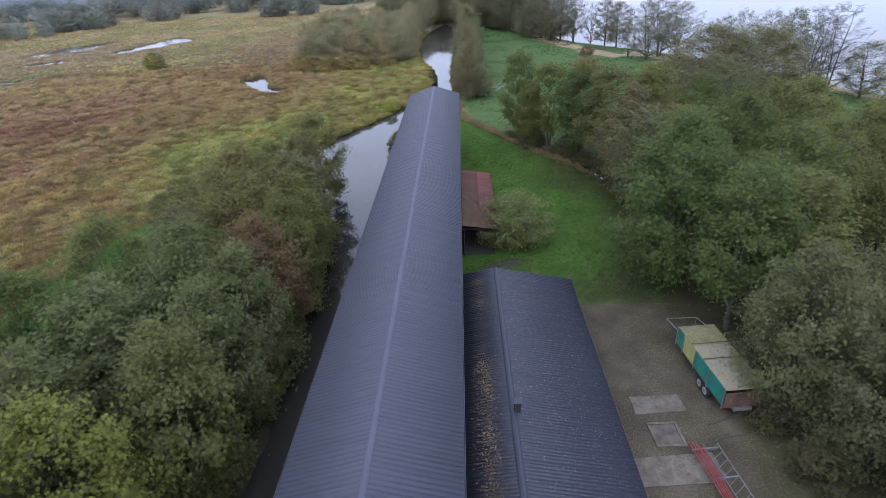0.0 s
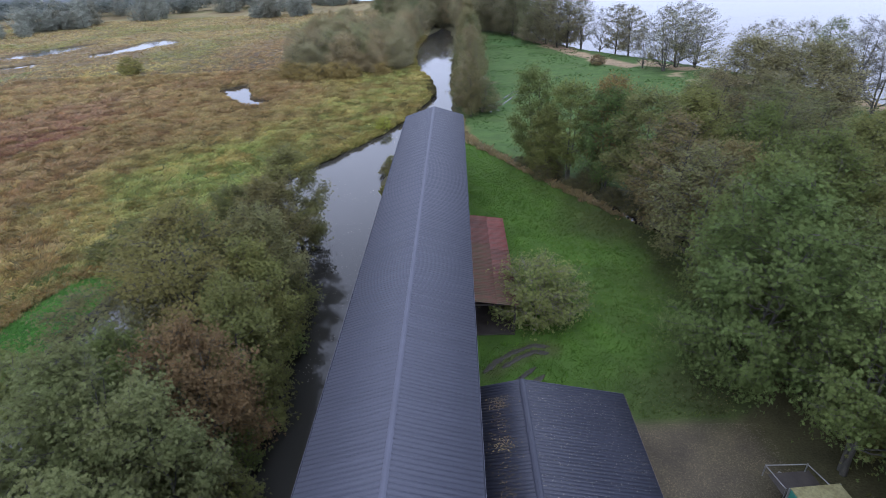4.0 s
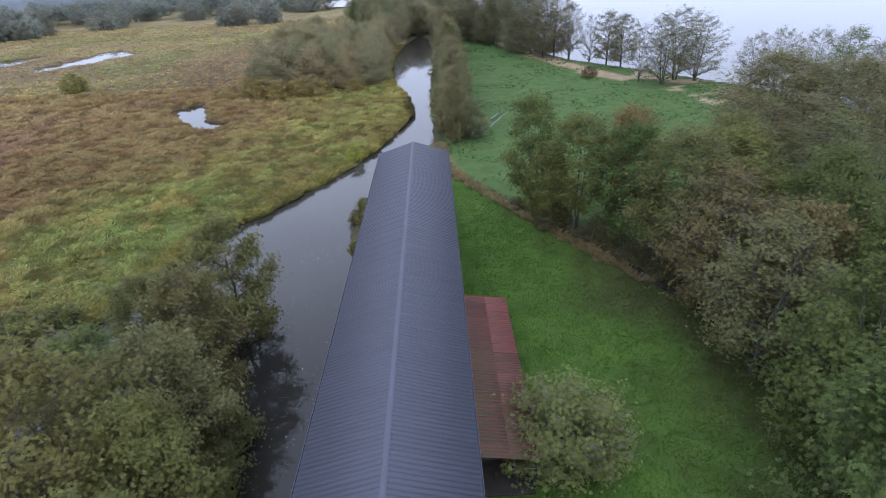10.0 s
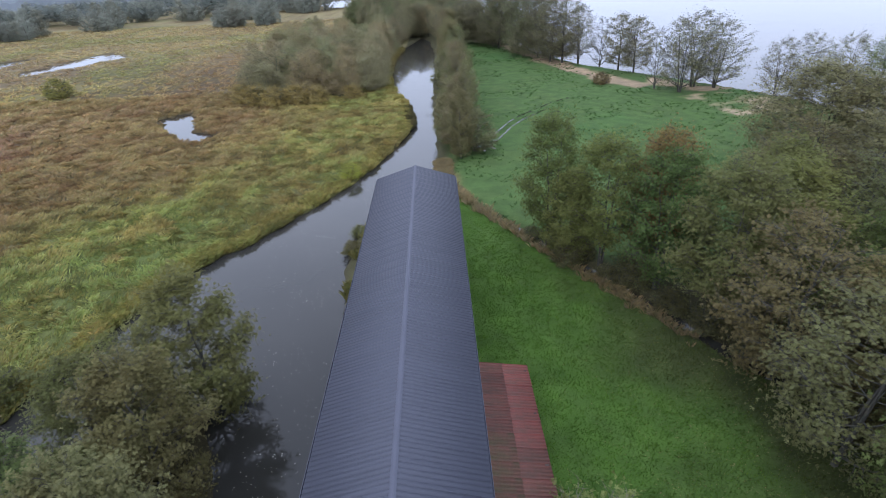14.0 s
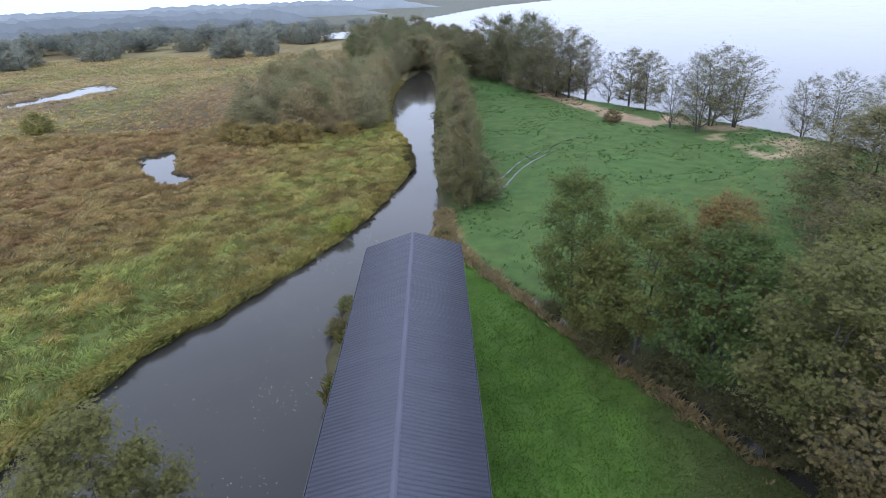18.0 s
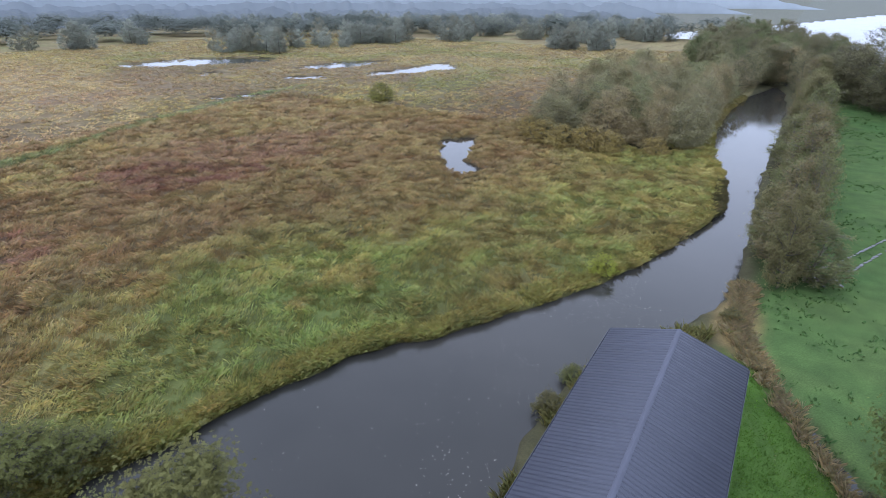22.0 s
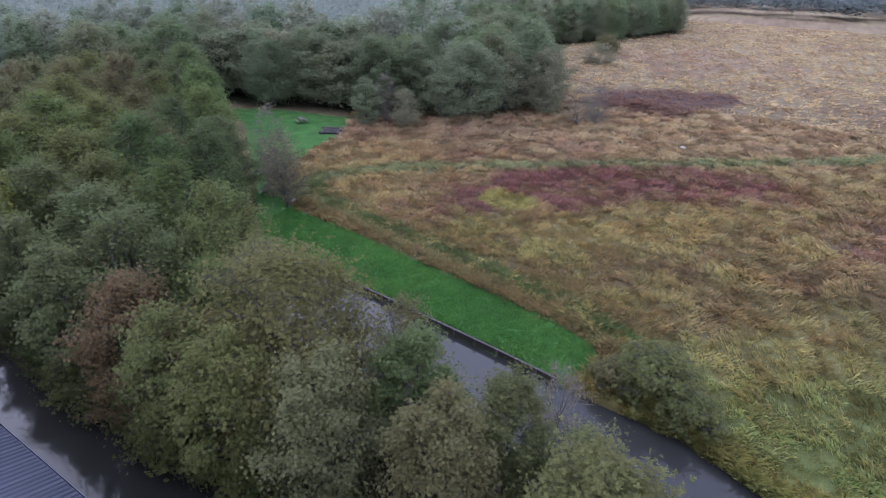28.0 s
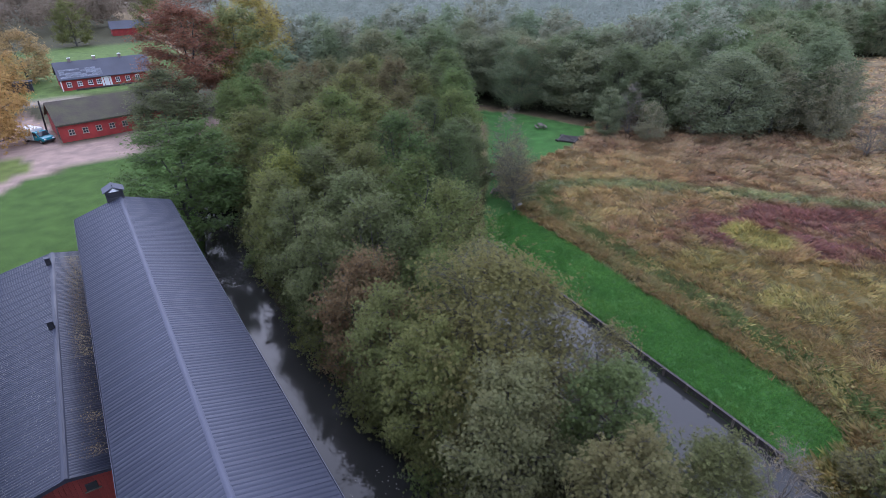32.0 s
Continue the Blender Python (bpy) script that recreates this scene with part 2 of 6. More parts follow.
# ---- mesh helpers ----
def mesh_np(name, verts, faces, mats, cols=None, index=None, smooth=False):
    """A mesh from arrays: verts (n,3), faces (m,k), optional colours per vertex and material index per face."""
    verts, faces = np.asarray(verts, np.float32), np.asarray(faces, np.int32)
    me = bpy.data.meshes.new(name)
    k = faces.shape[1]
    me.vertices.add(len(verts))
    me.vertices.foreach_set("co", verts.ravel())
    me.loops.add(faces.size)
    me.loops.foreach_set("vertex_index", faces.ravel())
    me.polygons.add(len(faces))
    me.polygons.foreach_set("loop_start", np.arange(0, faces.size, k, dtype=np.int32))
    me.polygons.foreach_set("loop_total", np.full(len(faces), k, np.int32))
    for m in mats if isinstance(mats, (list, tuple)) else [mats]:
        me.materials.append(m)
    if index is not None:
        me.polygons.foreach_set("material_index", np.asarray(index, np.int32))
    if smooth:
        me.polygons.foreach_set("use_smooth", np.ones(len(faces), bool))
    if cols is not None:
        a = me.color_attributes.new("plan", "FLOAT_COLOR", "POINT")
        a.data.foreach_set("color", np.c_[cols, np.ones(len(cols))].astype(np.float32).ravel())
    me.update(calc_edges=True)
    return me


def part(name, bm, material, parent=None, label=""):
    """Links a bmesh as one mesh object under a thing or a part."""
    me = bpy.data.meshes.new(name)
    bm.to_mesh(me)
    bm.free()
    me.materials.append(material)
    ob = new(name, me)
    ob.parent = parent
    return tagged(ob, label)


def piece(name, me, parent, m):
    ob = new(name, me)
    ob.parent = parent
    ob.matrix_basis = m
    return ob


def add_box(bm, c, s, bevel=0.0, m=None):
    g = bmesh.ops.create_cube(bm, size=1.0, matrix=(m or Matrix()) @ Matrix.Translation(c) @ Matrix.Diagonal((*s, 1)))
    if bevel:
        es = list({e for v in g["verts"] for e in v.link_edges})
        bmesh.ops.bevel(bm, geom=es, offset=bevel, segments=1, affect="EDGES")
    return bm


def box(c, s, bevel=0.0, m=None):
    return add_box(bmesh.new(), c, s, bevel, m)


def add_tube(bm, a, b, r, r2=None, n=8):
    a, b = Vector(a), Vector(b)
    d = b - a
    m = Matrix.Translation((a + b) / 2) @ d.to_track_quat("Z", "Y").to_matrix().to_4x4()
    bmesh.ops.create_cone(bm, cap_ends=True, segments=n, radius1=r, radius2=r if r2 is None else r2, depth=d.length, matrix=m)
    return bm


def tube(a, b, r, r2=None, n=8):
    return add_tube(bmesh.new(), a, b, r, r2, n)


def prism(points, x0, x1, axis="x"):
    """A closed prism: an outline in the plane across the axis, drawn out along it."""
    bm = bmesh.new()
    put = {"x": lambda p, v: (v, p[0], p[1]), "y": lambda p, v: (p[0], v, p[1]), "z": lambda p, v: (p[0], p[1], v)}[axis]
    a = [bm.verts.new(put(p, x0)) for p in points]
    b = [bm.verts.new(put(p, x1)) for p in points]
    bm.faces.new(a)
    bm.faces.new(b[::-1])
    for i in range(len(points)):
        j = (i + 1) % len(points)
        bm.faces.new((a[i], b[i], b[j], a[j]))
    bmesh.ops.recalc_face_normals(bm, faces=bm.faces)
    return bm


def thing(name, m, label, category, group="", kind=""):
    ob = new(name)
    ob.matrix_basis = m
    ob.empty_display_size = 0.3
    return tagged(ob, label, category, group, kind)


# ---- plan of the land ----
def hash2(i, j, seed):
    v = np.sin(i * 127.1 + j * 311.7 + seed * 74.7) * 43758.5453
    return v - np.floor(v)


def vnoise(x, y, seed=0):
    i, j = np.floor(x), np.floor(y)
    u, v = x - i, y - j
    u, v = u * u * (3 - 2 * u), v * v * (3 - 2 * v)
    return (hash2(i, j, seed) * (1 - u) + hash2(i + 1, j, seed) * u) * (1 - v) + (hash2(i, j + 1, seed) * (1 - u) + hash2(i + 1, j + 1, seed) * u) * v


def fbm(x, y, scale, seed=0, octaves=4):
    total, amp, out = 0.0, 1.0, 0.0
    for k in range(octaves):
        out = out + amp * vnoise(x / scale * 2**k, y / scale * 2**k, seed + k)
        total += amp
        amp *= 0.55
    return out / total


def line_dist(x, y, pts, closed=False):
    best = np.full(np.shape(x), 1e9)
    n = len(pts)
    for i in range(n if closed else n - 1):
        (ax, ay), (bx, by) = pts[i], pts[(i + 1) % n]
        dx, dy = bx - ax, by - ay
        t = np.clip(((x - ax) * dx + (y - ay) * dy) / (dx * dx + dy * dy), 0, 1)
        best = np.minimum(best, np.hypot(x - ax - t * dx, y - ay - t * dy))
    return best


def inside(x, y, pts):
    odd = np.zeros(np.shape(x), bool)
    for i in range(len(pts)):
        (ax, ay), (bx, by) = pts[i], pts[i - 1]
        if ay == by:
            continue
        odd ^= ((ay > y) != (by > y)) & (x < (bx - ax) * (y - ay) / (by - ay) + ax)
    return odd


def signed(x, y, pts):
    """Distance to a shore line: negative within it."""
    return np.where(inside(x, y, pts), -1, 1) * line_dist(x, y, pts, True)


def step(v, a, b):
    t = np.clip((v - a) / (b - a), 0, 1)
    return t * t * (3 - 2 * t)


WEST_BANK = [(-2.5, 166), (-7.5, 140), (-9, 115), (-9, 91), (-7.2, 75), (-5.6, 69), (-3, 57.4), (-2, 50), (-2.2, 44), (-3.8, 36.6), (-6.1, 27.6), (-8.9, 18.8), (-12.6, 11.6), (-17.3, 3.5), (-21, -1.2), (-23, -7), (-24.5, -12.2), (-25.6, -17), (-26.6, -21), (-27, -25.5), (-26.9, -27.3)]
LAWN_EDGE = [(-26.9, -27.3), (-27.4, -32), (-27.9, -37.6), (-28.4, -43), (-28.9, -50), (-29.5, -58)]
ISLAND_SHORE = [(-23, -62), (-21.2, -50), (-20.6, -40), (-20.0, -31), (-18.0, -24), (-14.5, -20), (-11.8, -24), (-10.2, -32), (-9.4, -42), (-8.7, -55), (-8.7, -66), (-10.8, -77), (-12.5, -95)]
EAST_BANK = [(-8, -95), (-6.6, -80), (-5.6, -73), (-4.3, -68), (-4.0, -45), (-4.1, -22), (-5.8, -14), (-6.6, -8), (-6.9, -3), (-6.4, 2), (-5.6, 5.5), (-3.6, 9), (-0.9, 15.6), (1, 19.4), (1.9, 24), (1.9, 38), (1.4, 62), (2, 98), (2.2, 130), (0.5, 158)]
RIVER = WEST_BANK + LAWN_EDGE[1:] + ISLAND_SHORE + EAST_BANK
POOL = [(-51.6, 58.4), (-50.6, 59.4), (-48.7, 58.2), (-49.2, 61.8), (-46.5, 62.4), (-45.2, 58.6), (-43.4, 53.6), (-41.0, 48.6), (-38.8, 46.2), (-36.2, 43.4), (-37.2, 41.0), (-39.6, 41.2), (-43.2, 46.4), (-45.8, 49.0), (-48.6, 54.4)]
LAKE = [(83, -10), (77, 16), (72.3, 36), (66.5, 52), (61.6, 60.4), (56.4, 70), (48, 82), (38.8, 96), (31, 120), (27, 150), (20, 190), (10, 240), (-10, 300), (-40, 345), (-72, 361), (-80, 385), (-78, 425), (-58, 458), (0, 640), (88, 962), (111, 1028), (278, 1375), (579, 2000), (1400, 3700), (1800, 4400), (4500, 4400), (4500, -900), (400, -300), (150, -120)]
DITCH = [(8.2, 6.5), (13, -2.5), (17.2, -9.3), (20.6, -15.6), (25.5, -24), (31, -33)]
MEADOW_EDGE = [(3.0, 14.5), (4.6, 11.6), (9.6, 2.6), (12.4, -3.0), (16.0, -9.6), (19.8, -16), (24.5, -23.6)]
STRIP_LAWN = [(-26.9, -27.2), (-29.2, -25.7), (-31.9, -26.0), (-32.8, -28.2), (-33.4, -31), (-34.1, -37), (-34.9, -43), (-36.2, -53), (-36.6, -61), (-40.5, -69.5), (-50, -73), (-60, -76), (-69, -80), (-66, -93), (-60, -103), (-56, -92), (-46, -79), (-39, -70), (-33, -63), (-29.5, -58), (-28.4, -43)]
EAST_LAWN = [(2, 13), (4.3, 12), (9.3, 2.6), (12, -3), (16, -10), (20.5, -17), (24.6, -24), (25.5, -34), (21, -42), (18, -44.2), (2, -44.2)]
SOUTH_LAWN = [(-5, -70), (2, -72.5), (13, -72), (20, -78), (22, -92), (12.4, -102.5), (9.4, -107.4), (2.5, -110.2), (-4.4, -111.6), (-14, -112.5), (-10, -90)]
DRIVE = [(20, -84), (24, -92), (12.4, -102.5), (9.4, -107.4), (2.5, -110.2), (-4.4, -111.6), (-22, -113.6), (-24, -127), (-8, -124.8), (4.7, -123.2), (5.6, -134), (9.5, -150), (30, -150), (40, -120)]
YARD = [(11, -44.4), (18.9, -44.8), (19.5, -50), (19, -58), (18.4, -70), (13, -72), (11, -72)]
PASTURE = [(3, 14.5), (9.6, 2.6), (20, -8), (30, -10), (50, -2), (80, 0), (72, 36), (61, 60), (48, 82), (38.8, 96), (30, 125), (24.5, 148), (10, 150), (7, 120), (5, 60)]
RED_PATCHES = [[(-89.6, 20.9), (-87, 34), (-84, 43), (-70, 50), (-64, 37), (-62.5, 27), (-62, 21), (-66.5, 12), (-72.6, 7.2), (-82, 8)], [(-50.9, -53.6), (-54.5, -53.2), (-61.1, -49.2), (-68.2, -41.3), (-74.1, -33.3), (-78.4, -24.4), (-78.8, -17.3), (-70, -15), (-65.3, -22.5), (-61.1, -29.7), (-52.8, -35.7), (-48.5, -41.0), (-46.4, -49.3)], [(-60.4, -58.5), (-65, -57.5), (-64.5, -53.2), (-60.6, -53.8), (-58.2, -55.7)], [(-63.4, -12.6), (-70, -7.0), (-63.4, -3.0), (-57.4, -5.4), (-57.4, -10.4)], [(-39, -48), (-42, -53), (-46, -54), (-43, -48)]]
DARK_FAR = [(-100.6, -50), (-116.9, -52.3), (-125.9, -44), (-131.9, -29.1), (-123.1, -25.5), (-114.4, -31), (-102.4, -35.4)]
WOOD = [(-62, -107), (-71, -82), (-79, -67), (-97, -56), (-130, -76), (-165, -88), (-240, -60), (-300, -75), (-420, -300), (-300, -430), (-60, -420), (-38, -180), (-34, -125)]
TRACKS = [[(8.9, 28.4), (8.1, 30.3), (8.8, 32.9), (9.9, 34.4), (11.8, 38.5), (14.4, 44.0), (16.9, 47.6), (20.1, 51.5), (24.0, 56.1), (27.8, 59.0)], [(10.3, 29.3), (9.6, 31.0), (10.0, 33.0), (11.3, 33.6), (12.3, 36.2), (14.4, 40.9), (16.9, 44.9), (19.5, 48.2), (22.6, 51.6)]]
RUTS = [[(4.2, -39.8), (5.1, -38.7), (6.2, -37.8), (7.8, -37.0), (9.0, -37.2)], [(5.5, -39.3), (6.6, -38.4), (7.8, -37.7), (8.8, -37.9)], [(6.1, -40.9), (7.7, -39.3)], [(6.7, -41.5), (8.2, -40.1)]]


def height(x, y):
    wob = (fbm(x, y, 3.0, 5, 3) - 0.5) * 1.3
    d_river = signed(x, y, RIVER)
    edge = line_dist(x, y, LAWN_EDGE)
    d = np.where(edge < 2.0, d_river, d_river + wob)
    d = np.minimum(d, signed(x, y, POOL) - 0.5 + wob * 0.8 + (fbm(x, y, 2.4, 17, 3) - 0.5) * 3.4)
    d = np.minimum(d, signed(x, y, LAKE) + wob)
    d = np.minimum(d, line_dist(x, y, DITCH) - 0.55 + wob * 0.5)
    wet = np.full(np.shape(x), 9.0)
    for cx, cy, rx, ry, turn in ((-200, 114, 30, 13, 1.0), (-147, 136, 19, 7.6, 1.3), (-114, 142, 19, 7.6, 1.4), (-166, 97, 7, 3.6, 1.1), (-133, 105, 7, 3.2, 1.1), (-122, 71.7, 3.2, 1.0, 1.2), (-205, 150, 10, 2.5, 1.0)):
        u, v = (x - cx) * math.cos(turn) + (y - cy) * math.sin(turn), (y - cy) * math.cos(turn) - (x - cx) * math.sin(turn)
        wet = np.minimum(wet, (np.hypot(u / rx, v / ry) - 1) * ry + (fbm(x, y, 7, 11, 4) - 0.5) * 9)
    wet = np.where(line_dist(x, y, [(-27.8, 79.4), (-15.4, 71.5)]) < 3.5, (0.5 - fbm(x, y, 4, 3, 3)) * 9, wet)
    d = np.minimum(d, wet)
    z = -0.95 + 0.95 * step(d, -0.9, 0.55)
    z = z + (fbm(x, y, 7, 2, 3) - 0.5) * np.where(x > 3, 0.10, 0.22) * step(d, 0.2, 2)
    marsh = (x < -22) | ((y > 14) & (x < 3))
    tuss = (fbm(x, y, 1.5, 9, 2) - 0.5) * 0.5
    z = z + np.where(marsh, tuss * step(d, 0.3, 1.5), 0)
    flat = inside(x, y, STRIP_LAWN) | inside(x, y, EAST_LAWN) | inside(x, y, YARD) | inside(x, y, DRIVE) | inside(x, y, SOUTH_LAWN)
    z = np.where(flat & (d > 0.3), (fbm(x, y, 6, 4, 2) - 0.5) * 0.03, z)
    near = (np.abs(x) < 4.6) & (y > -72) & (y < 1)
    z = np.where(near & (d > 0.3), np.minimum(z, 0.02), z)
    return z, d


def lay(c, w, new_color):
    return c * (1 - w[:, None]) + np.asarray(new_color, float)[None, :] * w[:, None]


def soft_in(x, y, pts, wobble=1.5, soft=1.0, seed=20):
    return 1 - step(signed(x, y, pts) + (fbm(x, y, 4, seed, 3) - 0.5) * 2 * wobble, -soft, soft)


def cover(x, y, d=None):
    """The colour of what grows or lies on the ground, by the plan, with some shade and haze painted in."""
    n1, n2, n3 = fbm(x, y, 22, 31, 4), fbm(x, y, 6, 41, 4), fbm(x, y, 60, 51, 3)
    c = np.tile(np.array([0.070, 0.068, 0.036]), (len(x), 1))
    # the marsh: green by the river, ochre and brown further off, straw in the far west
    west = x < np.interp(y, [-120, -30, 30, 100, 400], [-28, -24, -2, -6, -10])
    bank = line_dist(x, y, WEST_BANK[1:])
    w = west.astype(float)
    c = lay(c, w, (0.145, 0.116, 0.058))
    c = lay(c, w * step(n2, 0.40, 0.62) * 0.7, (0.188, 0.166, 0.074))
    c = lay(c, w * step(n1, 0.50, 0.66) * 0.6, (0.150, 0.142, 0.050))
    reach = np.interp(y, [-45, -20, 5], [0.2, 0.42, 0.95])
    green = w * (1 - step((bank + (n1 - 0.5) * 30 * reach) / reach, 8, 38))
    c = lay(c, green * (0.35 + 0.65 * step(n2, 0.36, 0.6)) * 0.78, (0.116, 0.142, 0.050))
    lush = w * (1 - step(np.hypot((x + 32) / 1.1, (y - 0) / 1.3) + (n2 - 0.5) * 14, 5, 17))
    c = lay(c, lush * 0.5, (0.098, 0.150, 0.047))
    c = lay(c, green * step(n2, 0.56, 0.7) * 0.6, (0.205, 0.165, 0.075))
    # straw of the far west, its colour paler and pinker to imitate haze
    far = w * step(-x - 0.55 * y + (n1 - 0.5) * 40, 78, 108) * (1 - step(y, 40, 110))
    c = lay(c, far * 0.9, (0.220, 0.172, 0.108))
    c = lay(c, far * step(n2, 0.48, 0.62) * 0.55, (0.150, 0.108, 0.076))
    c = lay(c, far * step(n1, 0.52, 0.62) * 0.45, (0.150, 0.098, 0.078))
    north = w * step(y + (n1 - 0.5) * 50, 70, 115)
    c = lay(c, north * 0.6, (0.165, 0.134, 0.088))
    c = lay(c, north * step(n1, 0.5, 0.66) * 0.5, (0.090, 0.100, 0.045))
    rim = w * (1 - step(np.abs(bank - 1.0 + (n2 - 0.5) * 2), 0.3, 1.6))
    c = lay(c, rim * 0.6, (0.150, 0.125, 0.045))
    c = np.where(west[:, None], c * np.array([1.36, 1.44, 1.36]), c)
    c = np.where((west & (n2 < 0.40))[:, None], c * 0.86, c)
    c = lay(c, w * step(bank + (n1 - 0.5) * 16, 16, 36) * (1 - step(bank, 48, 78)) * step(y, -22, 6) * 0.54, (0.170, 0.118, 0.082))
    c = lay(c, w * (1 - green) * step(fbm(x, y, 3.6, 44, 4), 0.52, 0.64) * 0.55, (0.150, 0.108, 0.066))
    for k, pts in enumerate(RED_PATCHES):
        c = lay(c, soft_in(x, y, pts, 4, 2.6, 60 + k) * (0.94 if k in (1, 2) else 0.72) * (0.55 + 0.45 * step(fbm(x, y, 2.4, 46, 4), 0.36, 0.56)), (0.158, 0.086, 0.074))
    c = lay(c, soft_in(x, y, DARK_FAR, 3, 1.8, 70) * 0.95, (0.120, 0.078, 0.064))
    c = lay(c, (1 - step(np.hypot(x + 52.2, (y + 43.2) / 1.3) + (n2 - 0.5) * 2, 2.0, 3.2)) * 0.9, (0.215, 0.215, 0.070))
    c = lay(c, soft_in(x, y, [(-46, -42), (-52.5, -36.5), (-60.5, -30.5), (-65, -23.5), (-60.5, -17), (-50, -24), (-44, -34)], 3, 2.5, 72) * 0.85 * (0.55 + 0.45 * step(n2, 0.4, 0.6)), (0.232, 0.200, 0.084))
    c = lay(c, w * (1 - step(np.hypot((x + 52) / 1.5, y + 62), 5, 16)) * 0.5, (0.255, 0.210, 0.100))
    c = np.where((west & (x < -27))[:, None], c * (1 + (1 - step(y, -14, 14))[:, None] * np.array([0.035, 0.0, 0.03])), c)
    c = lay(c, soft_in(x, y, [(-96, 70), (-112, 92), (-100, 120), (-125, 150), (-170, 140), (-215, 100), (-190, 70), (-130, 56)], 8, 6, 74) * 0.62 * (0.6 + 0.4 * step(n1, 0.35, 0.6)), (0.150, 0.116, 0.088))
    c = lay(c, soft_in(x, y, [(-70, 26), (-62, 56), (-84, 74), (-118, 66), (-104, 24), (-90, 10)], 6, 5, 75) * 0.5, (0.215, 0.165, 0.108))
    # damp green paths over the marsh
    for pts in ([(-34.5, -38), (-40, -64), (-46, -66)], [(-37.6, -66.5), (-47.1, -65), (-55.8, -57.6), (-60.4, -52.0), (-66.1, -44.1), (-74.7, -33.5), (-80.3, -24.6), (-96, -5), (-112, 40), (-119, 64), (-120, 90)]):
        c = lay(c, (1 - step(line_dist(x, y, pts) + (n2 - 0.5) * 2.5, 0.5, 2.2)) * 0.75 * w, (0.120, 0.165, 0.080))
    c = lay(c, (1 - step(line_dist(x, y, [(-31.5, -25), (-35.2, -40), (-38.5, -62)]) + (n2 - 0.5), 0.4, 1.7)) * 0.8, (0.170, 0.125, 0.060))
    # east of the river
    p = soft_in(x, y, PASTURE, 1.0, 1.2, 80)
    c = lay(c, p, (0.068, 0.118, 0.037))
    c = lay(c, p * step(n2, 0.52, 0.66) * 0.45, (0.080, 0.120, 0.040))
    c = lay(c, p * step(n1, 0.55, 0.7) * 0.4, (0.054, 0.134, 0.038))
    c = lay(c, (1 - step(line_dist(x, y, MEADOW_EDGE) + (n2 - 0.5) * 1.6, 0.3, 1.5)) * 0.7, (0.098, 0.090, 0.050))
    c = lay(c, (1 - step(line_dist(x, y, [(2.6, 20), (3.0, 14.5), (4.6, 11.6)]) + (n2 - 0.5) * 1.5, 0.6, 2.2)) * 0.9, (0.200, 0.150, 0.070))
    c = lay(c, soft_in(x, y, [(23, 145), (29.3, 121.4), (35.1, 97.5), (39.5, 84), (43.3, 76.5), (46.5, 67.3), (43, 64.5), (39, 70), (35, 83), (29, 106), (21, 140)], 1.6, 0.8, 93) * 0.9, (0.315, 0.235, 0.165))
    c = lay(c, soft_in(x, y, [(47.9, 54.0), (56.6, 60.1), (63.1, 51.3), (64, 44), (56.2, 41.2), (51.6, 40.8), (49.9, 45.7)], 2.2, 0.8, 94) * step(n2, 0.36, 0.5) * 0.9, (0.345, 0.275, 0.185))
    shore = line_dist(x, y, [(30, 105), (38, 88), (47, 73), (56, 60), (65, 45), (70, 30), (75, 14)])
    c = lay(c, (1 - step(shore + (n2 - 0.5) * 9, 1.2, 3.8)) * step(fbm(x, y, 11, 91, 3), 0.42, 0.55), (0.330, 0.250, 0.165))
    e = soft_in(x, y, EAST_LAWN, 0.5, 0.7, 84)
    c = lay(c, e, (0.058, 0.116, 0.021))
    c = lay(c, e * step(n2, 0.5, 0.7) * 0.5, (0.070, 0.138, 0.026))
    # browner lawn to the east, with the trees' shade painted in
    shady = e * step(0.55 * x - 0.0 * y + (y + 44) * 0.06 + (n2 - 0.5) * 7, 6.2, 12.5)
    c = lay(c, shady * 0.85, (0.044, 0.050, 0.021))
    # more tree shade painted into the lawn's south-east corner
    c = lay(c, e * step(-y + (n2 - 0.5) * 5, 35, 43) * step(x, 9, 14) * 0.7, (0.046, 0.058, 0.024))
    stripe = 0.5 + 0.5 * np.sin((x * 0.86 + y * 0.5) * 2.1)
    c = lay(c, e * (1 - shady) * step(stripe, 0.72, 0.98) * 0.22, (0.085, 0.130, 0.045))
    c = lay(c, soft_in(x, y, SOUTH_LAWN, 0.4, 0.5, 86), (0.065, 0.118, 0.026))
    c = lay(c, soft_in(x, y, DRIVE, 0.5, 0.6, 87), (0.350, 0.258, 0.215))
    c = lay(c, soft_in(x, y, [(8, -112.5), (12, -108), (20, -108), (20, -124), (10.5, -119)], 0.4, 0.5, 88), (0.130, 0.165, 0.045))
    c = lay(c, soft_in(x, y, [(14, -137), (10, -160), (-6.2, -162.6), (-30, -163), (-30, -250), (60, -250), (60, -137)], 0.5, 0.8, 89), (0.115, 0.170, 0.050))
    c = lay(c, (1 - step(line_dist(x, y, [(30, -157), (9.9, -160.3), (-6.2, -163), (-30, -164)]), 1.1, 1.9)) * 0.9, (0.330, 0.275, 0.225))
    y1 = soft_in(x, y, YARD, 0.5, 0.6, 90)
    c = lay(c, y1, (0.084, 0.074, 0.054))
    c = lay(c, y1 * step(n2, 0.48, 0.66) * 0.6, (0.086, 0.080, 0.046))
    c = lay(c, y1 * step(fbm(x, y, 2.4, 96, 3), 0.52, 0.66) * step(-y, 50, 55) * 0.6, (0.145, 0.126, 0.100))
    s = soft_in(x, y, STRIP_LAWN, 0.25, 0.35, 92)
